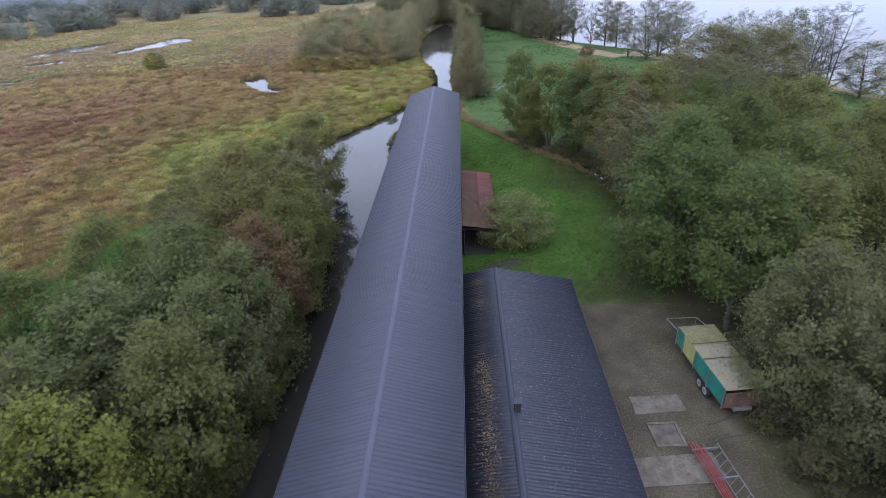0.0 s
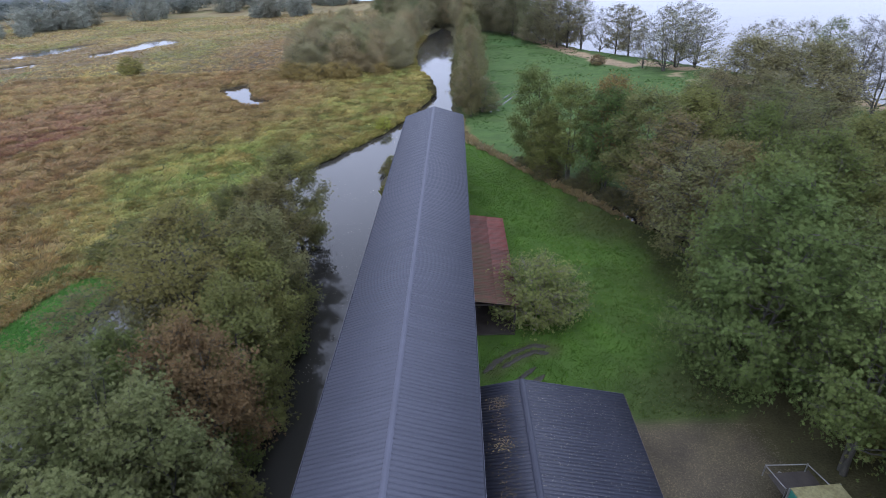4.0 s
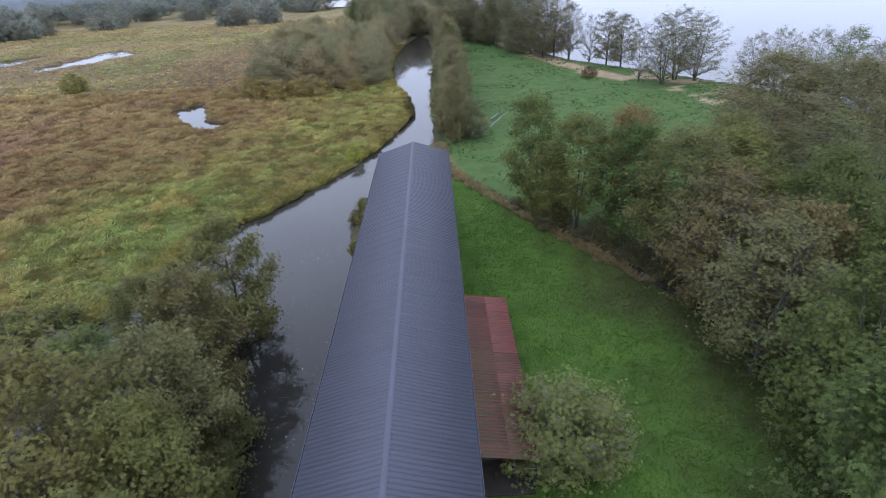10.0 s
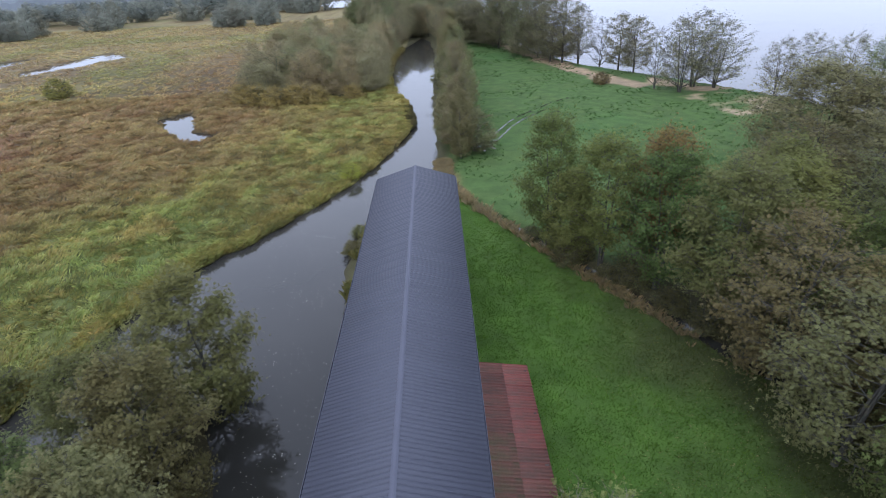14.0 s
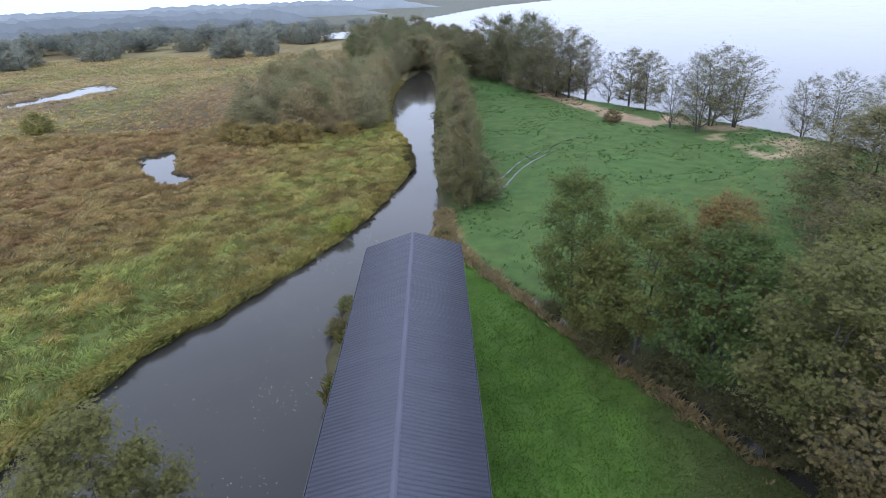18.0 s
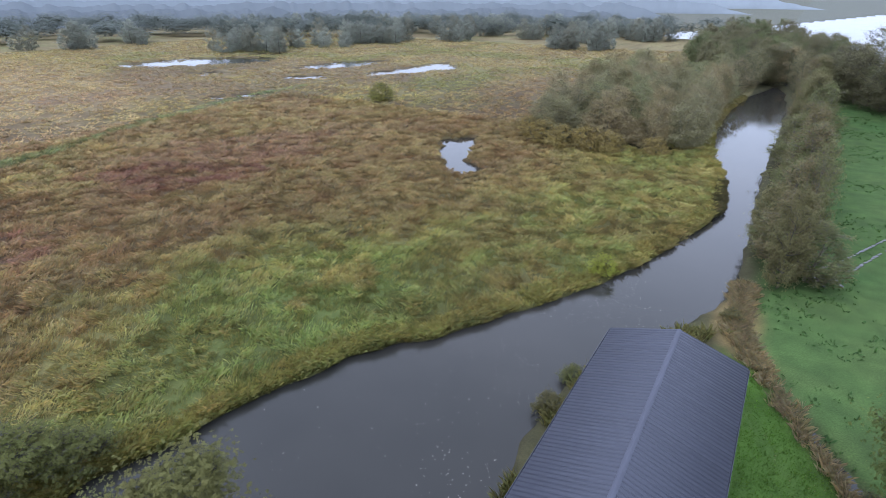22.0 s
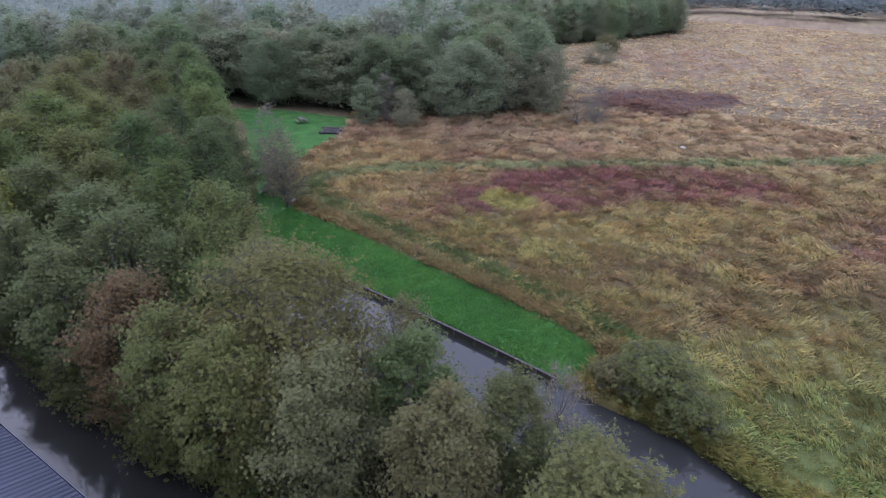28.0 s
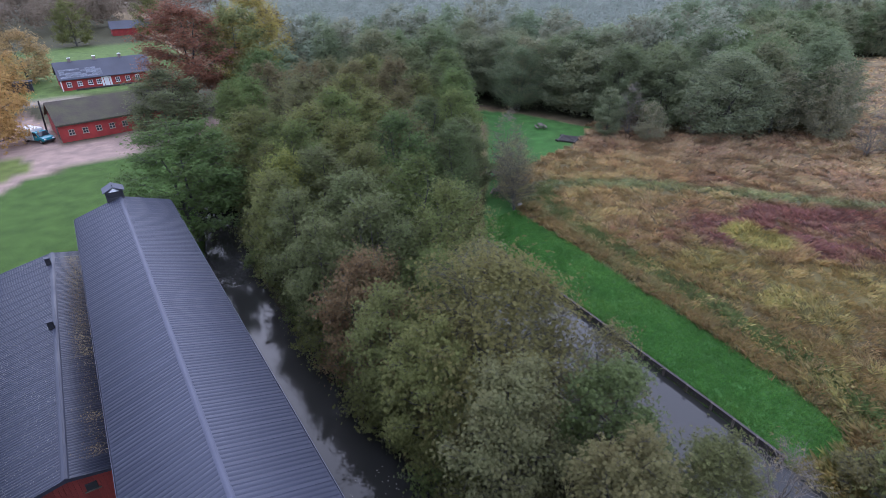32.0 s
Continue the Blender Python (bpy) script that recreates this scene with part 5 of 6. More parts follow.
for kd, x, y, th, wd, ti in [
    ("n", 66.1, 22.1, 14.8, 9.0, GREY), ("n", 68.2, 19.0, 15.4, 9.6, GREY), ("d", 71.6, 14.5, 9.4, 8.6, GREY), ("n", 75.5, 33.0, 12.5, 9.0, GREY), ("p", 49.2, 59.4, 13.8, 10.8, GREY), ("p", 53.6, 63.6, 14.6, 12.4, GREY), ("p", 57.0, 61.6, 13.0, 11.0, GREY),
    ("n", 46.0, 63.6, 12.0, 5.6, GREY), ("d", 45.2, 84.8, 12.6, 8.6, SHOREGREY), ("d", 47.4, 80.3, 12.2, 8.0, SHOREGREY), ("n", 42.5, 91.1, 12.2, 6.5, GREY), ("p", 38.4, 95.7, 14.2, 9.0, SHOREGREY),
    ("d", 34.8, 98.1, 16.6, 11.4, SHOREGREY), ("d", 32.2, 101.0, 15.2, 9.8, SHOREGREY), ("v", 33.8, 103.6, 9.0, 9.0, SHOREGREY), ("d", 30.6, 108.0, 16.4, 10.6, SHOREGREY), ("g", 28.4, 116.2, 19.2, 13.4, (0.128, 0.130, 0.082)), ("v", 27.0, 111.0, 9.0, 9.0, SHOREGREY), ("d", 25.8, 124.0, 16.8, 10.6, SHOREGREY),
    ("a", 23.4, 134.8, 18.4, 12.4, (0.122, 0.130, 0.078)), ("d", 21.6, 129.0, 15.8, 10.4, SHOREGREY), ("d", 18.1, 140.7, 18.4, 12.0, SHOREGREY), ("v", 20.4, 134.0, 9.6, 9.0, SHOREGREY), ("d", 12.6, 146.0, 14.4, 10.0, SHOREGREY), ("v", 7.6, 150.0, 10.6, 9.0, SHOREGREY),
    ("p", 66.2, 48.4, 11.6, 7.6, GREY), ("p", 68.8, 42.6, 12.0, 8.0, GREY), ("d", 71.0, 37.6, 12.6, 7.4, DEEP), ("p", 70.6, 31.0, 11.4, 8.0, GREY), ("p", 64.0, 52.6, 10.4, 7.0, BROWN)]:
    grow(kd, x, y, th, wd, ti, group=GL)
plant("s", 37.2, 70.4, 0.9, RUSSET)
FAR_KINDS = [tree_meshes(30 + k, 10.0 + k, 8.4, 3400, 0.195, stems=1 + k % 2, sides=4, low=0.06, limbs=20 - 7 * (k % 2), twigs=2, fan=4) for k in range(4)]


def mass(name, spots, label):
    """Far trees that nobody could count, as one mesh of trunks and leaves."""
    vs, fs, cs, mi, base = [], [], [], [], 0
    for k, (x, y, sc, tint) in enumerate(spots):
        a = rng.uniform(0, 6.28)
        rot = np.array([[math.cos(a), -math.sin(a), 0], [math.sin(a), math.cos(a), 0], [0, 0, 1]]) * sc
        (wv, wf), (cv, cf) = FAR_KINDS[k % 4]
        wf = np.concatenate([wf[:18, [0, 1, 2]], wf[:18, [0, 2, 3]]])
        wv = wv[:28]
        tone = np.array(tint) * rng.uniform(0.85, 1.15)
        for v, f, m in ((wv, wf, 1), (cv, cf, 0)):
            vs.append(v @ rot.T + np.array([x, y, -0.1]))
            fs.append(f + base)
            cs.append(np.tile(tone, (len(v), 1)))
            mi.append(np.full(len(f), m))
            base += len(v)
    ob = new(name, mesh_np(name, np.concatenate(vs), np.concatenate(fs), [M_LEAFFAR, M_BARK], np.concatenate(cs), np.concatenate(mi)))
    return tagged(ob, label, "woodland", kind="stuff")


spots = []
NORTHERN = ((0.150, 0.138, 0.088), (0.128, 0.140, 0.078), (0.140, 0.128, 0.086), (0.158, 0.146, 0.096))
for x, y in zip(*scatter(250, -34, 30, 134, 330)):
    lim = np.interp(y, [134, 150, 190, 240, 300, 345], [26, 25, 18, 8, -12, -42])
    if x < lim and x > -14 - (y - 134) * 0.25 and level(x, y) > -0.3 and not (abs(x + 3.5) < 9 and y < 160):
        tint = NORTHERN[int(rng.integers(4))]
        if y < 236:
            kd = "dvdamcv"[int(rng.integers(7))]
            grow(kd, x, y, rng.uniform(9.0, 13.0), rng.uniform(7.0, 10.0), tint, "brown-grey tree in the wood along the lake", "wood along the lake")
        else:
            spots.append((x, y, rng.uniform(0.9, 1.25), tuple(v * 1.2 for v in tint)))
mass("north_wood", spots, "grey-green trees closing the pasture along the lake")
spots = []
for cx, cy, n, wx, wy in [(-208, 176, 16, 16, 26), (-194, 228, 10, 10, 14), (-187, 300, 14, 26, 12), (-91, 245, 7, 12, 6), (-72, 318, 9, 16, 8), (-138, 292, 5, 6, 4), (-100, 280, 6, 14, 6), (-172, 260, 6, 10, 8), (-120, 330, 9, 26, 8), (-300, 120, 12, 10, 34), (-330, 60, 10, 8, 20), (-190, 345, 14, 20, 10), (-235, 290, 12, 14, 20), (-225, 160, 12, 10, 22), (-203, 215, 10, 8, 16), (-92, 248, 9, 16, 6), (-90, 345, 12, 20, 10), (-260, 330, 14, 26, 16), (-300, 230, 16, 20, 40)]:
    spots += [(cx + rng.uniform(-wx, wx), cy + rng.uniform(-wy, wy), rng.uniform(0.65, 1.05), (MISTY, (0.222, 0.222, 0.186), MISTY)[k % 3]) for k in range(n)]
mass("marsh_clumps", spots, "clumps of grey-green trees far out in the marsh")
# the wood to the south-west: nearest rows as single trees, the rest as one mass
EDGE = [(-46, -112), (-64, -108), (-72, -82), (-80, -67), (-97, -56), (-130, -76), (-165, -88), (-240, -60)]
gxs, gys = np.meshgrid(np.arange(-420, -30, 6.2), np.arange(-430, -50, 6.2))
wx, wy = gxs.ravel() + rng.normal(0, 1.6, gxs.size), gys.ravel() + rng.normal(0, 1.6, gxs.size)
ok = inside(wx, wy, WOOD)
wx, wy = wx[ok], wy[ok]
de = line_dist(wx, wy, EDGE)
order = np.argsort(de)
WOODGREENS = ((0.150, 0.172, 0.098), (0.130, 0.160, 0.088), (0.162, 0.164, 0.104), (0.140, 0.166, 0.102), (0.168, 0.178, 0.118))
for i in order[:110]:
    kd = "moamcobg"[int(rng.integers(8))]
    grow(kd, wx[i], wy[i], rng.uniform(10.5, 14.0), rng.uniform(8.0, 11.0), WOODGREENS[int(rng.integers(5))], "dull green tree near the edge of the wood", "trees in the wood")
# the rows behind are tinted paler and bluer to imitate haze
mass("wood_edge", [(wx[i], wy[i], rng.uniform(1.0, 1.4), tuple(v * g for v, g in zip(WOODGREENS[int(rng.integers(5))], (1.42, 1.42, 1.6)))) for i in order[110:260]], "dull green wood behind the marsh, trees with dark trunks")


def crowns(name, x, y, tall, wide, per, leaf, tint, label, rough=1.0):
    """Many far crowns in one mesh."""
    n = len(x) * per
    i = np.repeat(np.arange(len(x)), per)
    d = rng.normal(0, 1, (n, 3))
    d /= np.linalg.norm(d, axis=1)[:, None]
    d[:, 2] = np.abs(d[:, 2]) * rng.choice([1, 1, 1, -0.8], n)
    h, w = tall[i], wide[i]
    rad = rng.uniform(0.6, 1.05, n) * (0.85 + 0.25 * np.sin(np.arctan2(d[:, 1], d[:, 0]) * 3 + i))
    c = np.c_[x[i] + d[:, 0] * w * 0.5 * rad, y[i] + d[:, 1] * w * 0.5 * rad, h * 0.55 + d[:, 2] * h * 0.45 * rad]
    nr = d * 0.7 * rough + rng.normal(0, 0.25 * rough, (n, 3)) + np.array([0, 0, 0.5])
    nr /= np.linalg.norm(nr, axis=1)[:, None]
    u = np.cross(nr, rng.normal(0, 1, (n, 3)))
    u /= np.linalg.norm(u, axis=1)[:, None]
    v2 = np.cross(nr, u)
    s = (leaf * w / 7 * rng.uniform(0.6, 1.3, n))[:, None]
    v = np.stack([c - u * s, c + v2 * s * 0.7, c + u * s, c - v2 * s * 0.7], axis=1).reshape(-1, 3)
    ob = new(name, mesh_np(name, v, np.arange(n * 4).reshape(n, 4), M_LEAFMIST))
    ob.color = (*tint, 1)
    return tagged(ob, label, "woodland", kind="stuff")


rest = order[260:]
# pale tint: haze painted into the leaf colour of the deep wood
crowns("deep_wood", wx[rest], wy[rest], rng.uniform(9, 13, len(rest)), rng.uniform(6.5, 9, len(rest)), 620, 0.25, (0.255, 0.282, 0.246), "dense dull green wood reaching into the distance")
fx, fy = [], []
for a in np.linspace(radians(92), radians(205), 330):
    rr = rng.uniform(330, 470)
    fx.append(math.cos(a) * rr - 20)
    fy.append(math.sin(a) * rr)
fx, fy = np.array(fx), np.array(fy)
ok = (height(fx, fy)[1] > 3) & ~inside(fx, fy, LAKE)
# leaf colour greyed to carry the haze of the horizon
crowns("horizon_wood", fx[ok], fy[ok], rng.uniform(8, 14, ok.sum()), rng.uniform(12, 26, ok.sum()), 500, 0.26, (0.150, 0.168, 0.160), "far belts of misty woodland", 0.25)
fx, fy = scatter(400, -60, 160, -500, -285)
crowns("south_wood", fx, fy, rng.uniform(11, 17, len(fx)), rng.uniform(9, 13, len(fx)), 480, 0.27, (0.175, 0.140, 0.105), "autumn woodland beyond the farm")
fx, fy = scatter(160, 52, 150, -210, -20)
ok = ~inside(fx, fy, LAKE) & (fx > 56)
crowns("east_wood", fx[ok], fy[ok], rng.uniform(9, 13, ok.sum()), rng.uniform(7, 10, ok.sum()), 420, 0.30, (0.12, 0.125, 0.070), "woodland beyond the yard")
# belts of misty woodland and low hills on the horizon, the mist painted into their colour
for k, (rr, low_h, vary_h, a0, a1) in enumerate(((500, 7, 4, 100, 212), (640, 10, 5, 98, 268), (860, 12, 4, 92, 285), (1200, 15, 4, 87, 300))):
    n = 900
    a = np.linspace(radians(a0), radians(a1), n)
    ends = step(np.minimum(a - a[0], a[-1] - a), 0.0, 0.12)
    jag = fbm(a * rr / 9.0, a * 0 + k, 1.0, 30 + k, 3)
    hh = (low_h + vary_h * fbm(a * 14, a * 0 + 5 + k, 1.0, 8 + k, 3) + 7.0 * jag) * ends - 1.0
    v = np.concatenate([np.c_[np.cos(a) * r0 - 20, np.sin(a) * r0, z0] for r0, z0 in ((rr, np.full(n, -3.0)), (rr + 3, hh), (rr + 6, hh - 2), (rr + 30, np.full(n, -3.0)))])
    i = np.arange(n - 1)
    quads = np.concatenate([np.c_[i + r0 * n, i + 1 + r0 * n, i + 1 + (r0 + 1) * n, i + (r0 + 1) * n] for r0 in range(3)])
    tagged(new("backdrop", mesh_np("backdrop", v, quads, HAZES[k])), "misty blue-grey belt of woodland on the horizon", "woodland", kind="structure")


# ---- buildings ----
def ribbed_sheet(name, width, length, pitch, rise, mat, flat=0.66):
    """One profiled roof sheet: ribs run down the slope (local x); it spans local y from 0 to width."""
    n = max(1, round(width / pitch))
    pts = []
    for k in range(n):
        y0 = k * width / n
        q = width / n
        pts += [(y0, rise), (y0 + q * flat, rise), (y0 + q * (flat + 0.08), 0), (y0 + q * 0.92, 0)]
    pts.append((width, rise))
    v, f = [], []
    for x in (0, length):
        v += [(x, a, b + 0.02) for a, b in pts]
    m = len(pts)
    f = [(i, i + m, i + m + 1, i + 1) for i in range(m - 1)]
    v += [(length, a, -0.01) for a, b in pts]
    f += [(m + i, 2 * m + i, 2 * m + i + 1, m + i + 1) for i in range(m - 1)]
    return mesh_np(name, v, f, mat)


def slope_pose(x, y, z, run, drop, east=True):
    """Local x runs down the slope from the ridge, local z up out of it; local y follows the ridge."""
    a = math.degrees(math.atan2(drop, run))
    return pose(x, y, z, 0, a, 0) if east else pose(x, y, z, 0, a, 180)


def lay_sheets(parent, name, me, x, y0, y1, width, z, run, drop, east=True):
    n = int(round((y1 - y0) / width))
    for k in range(n):
        piece(name, me, parent, slope_pose(x, y0 + (k if east else k + 1) * width, z, run, drop, east))


RIDGE_Z, EAVE_Z, HALF, SOUTH = 8.22, 7.10, 3.5, -69.3
hall = thing("long_hall", pose(0, 0, 0), "long dark timber hall with a blue-grey sheet metal roof", "building")
for sx, nm in ((1, "east_wall"), (-1, "west_wall")):
    part("wall", box((sx * 3.1, SOUTH / 2, 3.25), (0.2, -SOUTH - 0.9, 7.3)), M_DARKWOOD, hall)
for yy in (-0.5, SOUTH + 0.5):
    part("gable_wall", prism([(-3.0, -0.4), (3.0, -0.4), (3.0, 6.95), (0, 7.92), (-3.0, 6.95)], yy - 0.1, yy + 0.1, "y"), M_DARKWOOD, hall)
part("roof_deck", prism([(-HALF + 0.04, EAVE_Z - 0.14), (0, RIDGE_Z - 0.14), (HALF - 0.04, EAVE_Z - 0.14), (HALF - 0.04, EAVE_Z - 0.03), (0, RIDGE_Z - 0.03), (-HALF + 0.04, EAVE_Z - 0.03)], SOUTH + 0.03, -0.03, "y"), M_DECK, hall)
DROP = RIDGE_Z - EAVE_Z
part("ridge_cap", prism([(-0.14, RIDGE_Z - 0.015), (-0.13, RIDGE_Z + 0.02), (-0.05, RIDGE_Z + 0.062), (0, RIDGE_Z + 0.07), (0.05, RIDGE_Z + 0.062), (0.13, RIDGE_Z + 0.02), (0.14, RIDGE_Z - 0.015)], SOUTH - 0.02, 0.02, "y"), M_CAP, hall, "folded metal ridge cap")
for sx in (1, -1):
    part("gutter", prism([(sx * (HALF + 0.02), EAVE_Z - 0.07), (sx * (HALF + 0.05), EAVE_Z - 0.13), (sx * (HALF + 0.12), EAVE_Z - 0.13), (sx * (HALF + 0.14), EAVE_Z - 0.03), (sx * (HALF + 0.12), EAVE_Z - 0.03), (sx * (HALF + 0.10), EAVE_Z - 0.1)], SOUTH, 0, "y"), M_CAP, hall)
    for yy in (0.02, SOUTH - 0.02):
        part("verge", prism([(0, RIDGE_Z + 0.03), (sx * HALF, EAVE_Z + 0.03), (sx * HALF, EAVE_Z - 0.16), (0, RIDGE_Z - 0.16)], yy - 0.03, yy + 0.03, "y"), M_ROOF, hall)
# hoist turret on the south gable
turret = thing("roof_turret", pose(0.35, SOUTH - 0.3, 1.75) @ Matrix.Diagonal((0.78, 0.78, 0.78, 1)), "small black timber turret with gabled roof at the ridge end", "turret")
part("body", box((0, 0, 7.2), (1.66, 1.5, 2.4), 0.02), M_BLACK, turret)
for dx in (-0.77, 0.77):
    for dy in (-0.68, 0.68):
        part("post", box((dx, dy, 8.62), (0.12, 0.12, 0.86)), M_BLACK, turret)
part("louvre", box((0, 0, 8.66), (1.4, 1.2, 0.7)), M_BLACK, turret)
part("gable_board", prism([(-0.5, 9.06), (0.5, 9.06), (0, 9.44)], 0.7, 0.76, "y"), M_WHITE, turret, "white gable board")
for sx in (1, -1):
    part("roof_side", prism([(0, 9.62), (sx * 1.02, 9.12), (sx * 1.02, 9.04), (0, 9.54)], -0.9, 0.9, "y"), M_ROOF, turret)
part("finial", tube((0, 0.7, 9.6), (0, 0.7, 9.85), 0.03), M_BLACK, turret)

# the lower roof beside the hall
LR, LN, LS = 6.1, -44.6, -71.9
low = thing("low_shed", pose(0, 0, 0), "low red shed with a dark leaf-strewn sheet metal roof", "building")
part("east_wall", box((11.5, (LN + LS) / 2, 1.1), (0.16, LN - LS - 0.5, 2.7)), M_RED, low)
for yy in (LN - 0.25, LS + 0.25):
    part("gable_wall", prism([(3.65, -0.2), (11.45, -0.2), (11.45, 2.42), (6.1, 3.5), (3.65, 3.02)], yy - 0.06, yy + 0.06, "y"), M_RED, low)
plank = prism([(0, 0), (0.19, 0), (0.19, 1.0), (0, 1.0)], -0.012, 0.012, "y")
bme = bpy.data.meshes.new("wall_board")
plank.to_mesh(bme)
plank.free()
bme.materials.append(M_RED)
for k in range(38):
    xx = 3.7 + k * 0.204
    top = 3.0 + (xx - 3.65) * 0.19 if xx < 6.1 else 3.46 - (xx - 6.1) * 0.2
    piece("wall_board", bme, low, pose(xx, LN - 0.17, -0.15) @ Matrix.Diagonal((1, 1, top + 0.15, 1)))
part("gable_hatch", box((5.3, LN - 0.13, 2.55), (0.5, 0.06, 0.45), 0.01), M_BLACK, low, "dark hatch in the gable")
part("hatch_frame", box((5.3, LN - 0.115, 2.28), (0.7, 0.06, 0.07)), M_TIMBER, low)
part("roof_deck", prism([(3.62, 3.12), (6.1, 3.62), (11.75, 2.42), (11.75, 2.34), (6.1, 3.52), (3.62, 3.02)], LS, LN, "y"), M_DECK, low)
part("ridge_cap", prism([(5.9, 3.66), (5.98, 3.72), (6.1, 3.76), (6.22, 3.72), (6.3, 3.66), (6.1, 3.68)], LS - 0.03, LN + 0.03, "y"), M_ROOF2, low)
for yy in (LS - 0.02, LN + 0.02):
    part("verge", prism([(6.1, 3.72), (11.82, 2.5), (11.82, 2.3), (6.1, 3.5)], yy - 0.025, yy + 0.025, "y"), M_ROOF2, low)
part("verge", prism([(3.62, 3.18), (6.1, 3.72), (6.1, 3.5), (3.62, 3.0)], LN - 0.005, LN + 0.045, "y"), M_ROOF2, low)
part("gutter", prism([(11.78, 2.4), (11.8, 2.32), (11.88, 2.32), (11.9, 2.42), (11.88, 2.42), (11.86, 2.36)], LS, LN, "y"), M_TIMBER, low, "weathered gutter along the eave")
for yy in (-59.2, -69.7):
    v = part("roof_vent", box((6.32, yy, 3.95), (0.34, 0.3, 0.62), 0.02), M_BLACK, low, "small black roof vent")
    part("vent_cap", box((6.32, yy, 4.28), (0.46, 0.42, 0.05), 0.01), M_ROOF2, v)

# lean-to with a rusty roof
lean = thing("lean_to", pose(0, 0, 0), "open lean-to with a patched rust-red corrugated roof", "shed")
part("floor", box((5.2, -28.4, 0.02), (3.0, 14.6, 0.1)), M_DARKWOOD, lean)
part("back_boards", box((3.75, -28.4, 1.45), (0.08, 14.8, 2.75)), M_DARKWOOD, lean)
part("north_boards", box((5.2, -21.35, 1.2), (2.9, 0.08, 2.3)), M_RED, lean)
for k in range(6):
    part("post", box((6.65, -21.4 - k * 2.82, 1.2), (0.14, 0.14, 2.5)), M_DARKWOOD, lean)
part("eave_beam", box((6.68, -28.4, 2.36), (0.1, 14.8, 0.16)), M_DARKWOOD, lean)
part("front_boards", box((6.72, -27.2, 1.0), (0.05, 11.0, 1.9)), M_DARKWOOD, lean)
for k in range(5):
    part("rafter", box((5.2, -21.6 - k * 3.45, 2.5), (3.2, 0.1, 0.12), 0, None), M_DARKWOOD, lean)

# ---- the yard ----
for poly, zz, nm in (([(13.7, -54.7), (16.7, -54.55), (16.8, -55.9), (13.7, -56.15)], 0.07, "concrete slab with pale edges in the yard"), ([(12.1, -59.4), (17.0, -59.0), (17.2, -60.9), (12.1, -61.2)], 0.06, "cracked concrete slab in the yard"), ([(12.1, -62.2), (16.2, -62.0), (16.3, -66), (12.1, -66.2)], 0.06, "cracked concrete slab in the yard")):
    tagged(part("concrete_slab", prism(poly, -0.1, zz, "z"), M_CONCRETE), nm, "slab")
pit = thing("pit_cover", pose(15.0, -57.7, 0.0, 0, 0, 2), "sunken square of gravel in a pale concrete rim", "pit")
for dx, dy, sx, sy in ((0, 0.82, 1.7, 0.14), (0, -0.82, 1.7, 0.14), (0.78, 0, 0.14, 1.5), (-0.78, 0, 0.14, 1.5)):
    part("rim", box((dx, dy, 0.04), (sx, sy, 0.16), 0.015), M_CONCRETE, pit)
part("cover", box((0, 0, 0.03), (1.4, 1.48, 0.05)), M_TIMBER, pit, "brown leaf-covered lid")


def wheel(parent, c, r, w):
    t = part("wheel", tube((c[0] - w / 2, c[1], c[2]), (c[0] + w / 2, c[1], c[2]), r, None, 20), M_TYRE, parent, "black rubber wheel")
    part("rim", tube((c[0] - w / 2 - 0.015, c[1], c[2]), (c[0] + w / 2 + 0.015, c[1], c[2]), r * 0.58, None, 14), M_RIM, t)
    part("hub", tube((c[0] - w / 2 - 0.04, c[1], c[2]), (c[0] + w / 2 + 0.04, c[1], c[2]), r * 0.2, None, 10), M_STEEL, t)
    return t


M_RUSTY = plain("rusty_steel", (0.13, 0.075, 0.05), 0.8, 0, 1.5, 14, 0.5, (0.05, 0.035, 0.028))
trailer = thing("farm_trailer", pose(19.3, -53.5, 0, 0, 0, 5), "teal farm trailer with leaf-strewn board top standing in the yard", "trailer")
part("chassis", box((0, 0, 0.82), (1.1, 6.4, 0.2), 0.02), M_STEEL, trailer)
part("bed", box((0, 0, 0.99), (2.3, 6.1, 0.14), 0.01), M_TIMBER, trailer)
for sx in (-1, 1):
    part("side_panel", box((sx * 1.16, -1.2, 1.62), (0.05, 3.5, 1.2), 0.01), M_GREEN, trailer)
    part("side_panel", box((sx * 1.16, 2.55, 1.62), (0.05, 0.9, 1.2), 0.01), M_GREEN, trailer)
    part("side_panel", box((sx * 1.16, 1.3, 1.62), (0.05, 1.5, 1.2), 0.01), M_YELLOWP, trailer, "faded yellow panel")
    for yy in (-2.98, -1.2, 0.52, 2.07, 2.98):
        part("stake", box((sx * 1.2, yy, 1.55), (0.06, 0.08, 1.4)), M_STEEL, trailer)
    for yy in (-0.35, -1.05):
        wheel(trailer, (sx * 1.0, yy, 0.42), 0.42, 0.26)
part("tailboard", box((0, -3.05, 1.5), (2.3, 0.05, 1.1), 0.01), M_RUSTY, trailer, "rust-brown tailboard")
for y0, ln, mt in ((2.1, 1.8, M_MOSSTOP), (0.35, 1.2, M_LITTERTOP), (-1.75, 2.6, M_LITTERTOP)):
    part("top_board", box((0, y0, 2.26), (2.36, ln, 0.06), 0.01), mt, trailer, "leaf-strewn top board")
for y0 in (1.08, -0.38):
    part("cross_beam", box((0, y0, 2.2), (2.34, 0.2, 0.08), 0.01), M_MOSSTOP, trailer)
part("front_frame", box((0, 3.05, 1.5), (2.3, 0.05, 1.0), 0.01), M_DARKWOOD, trailer)
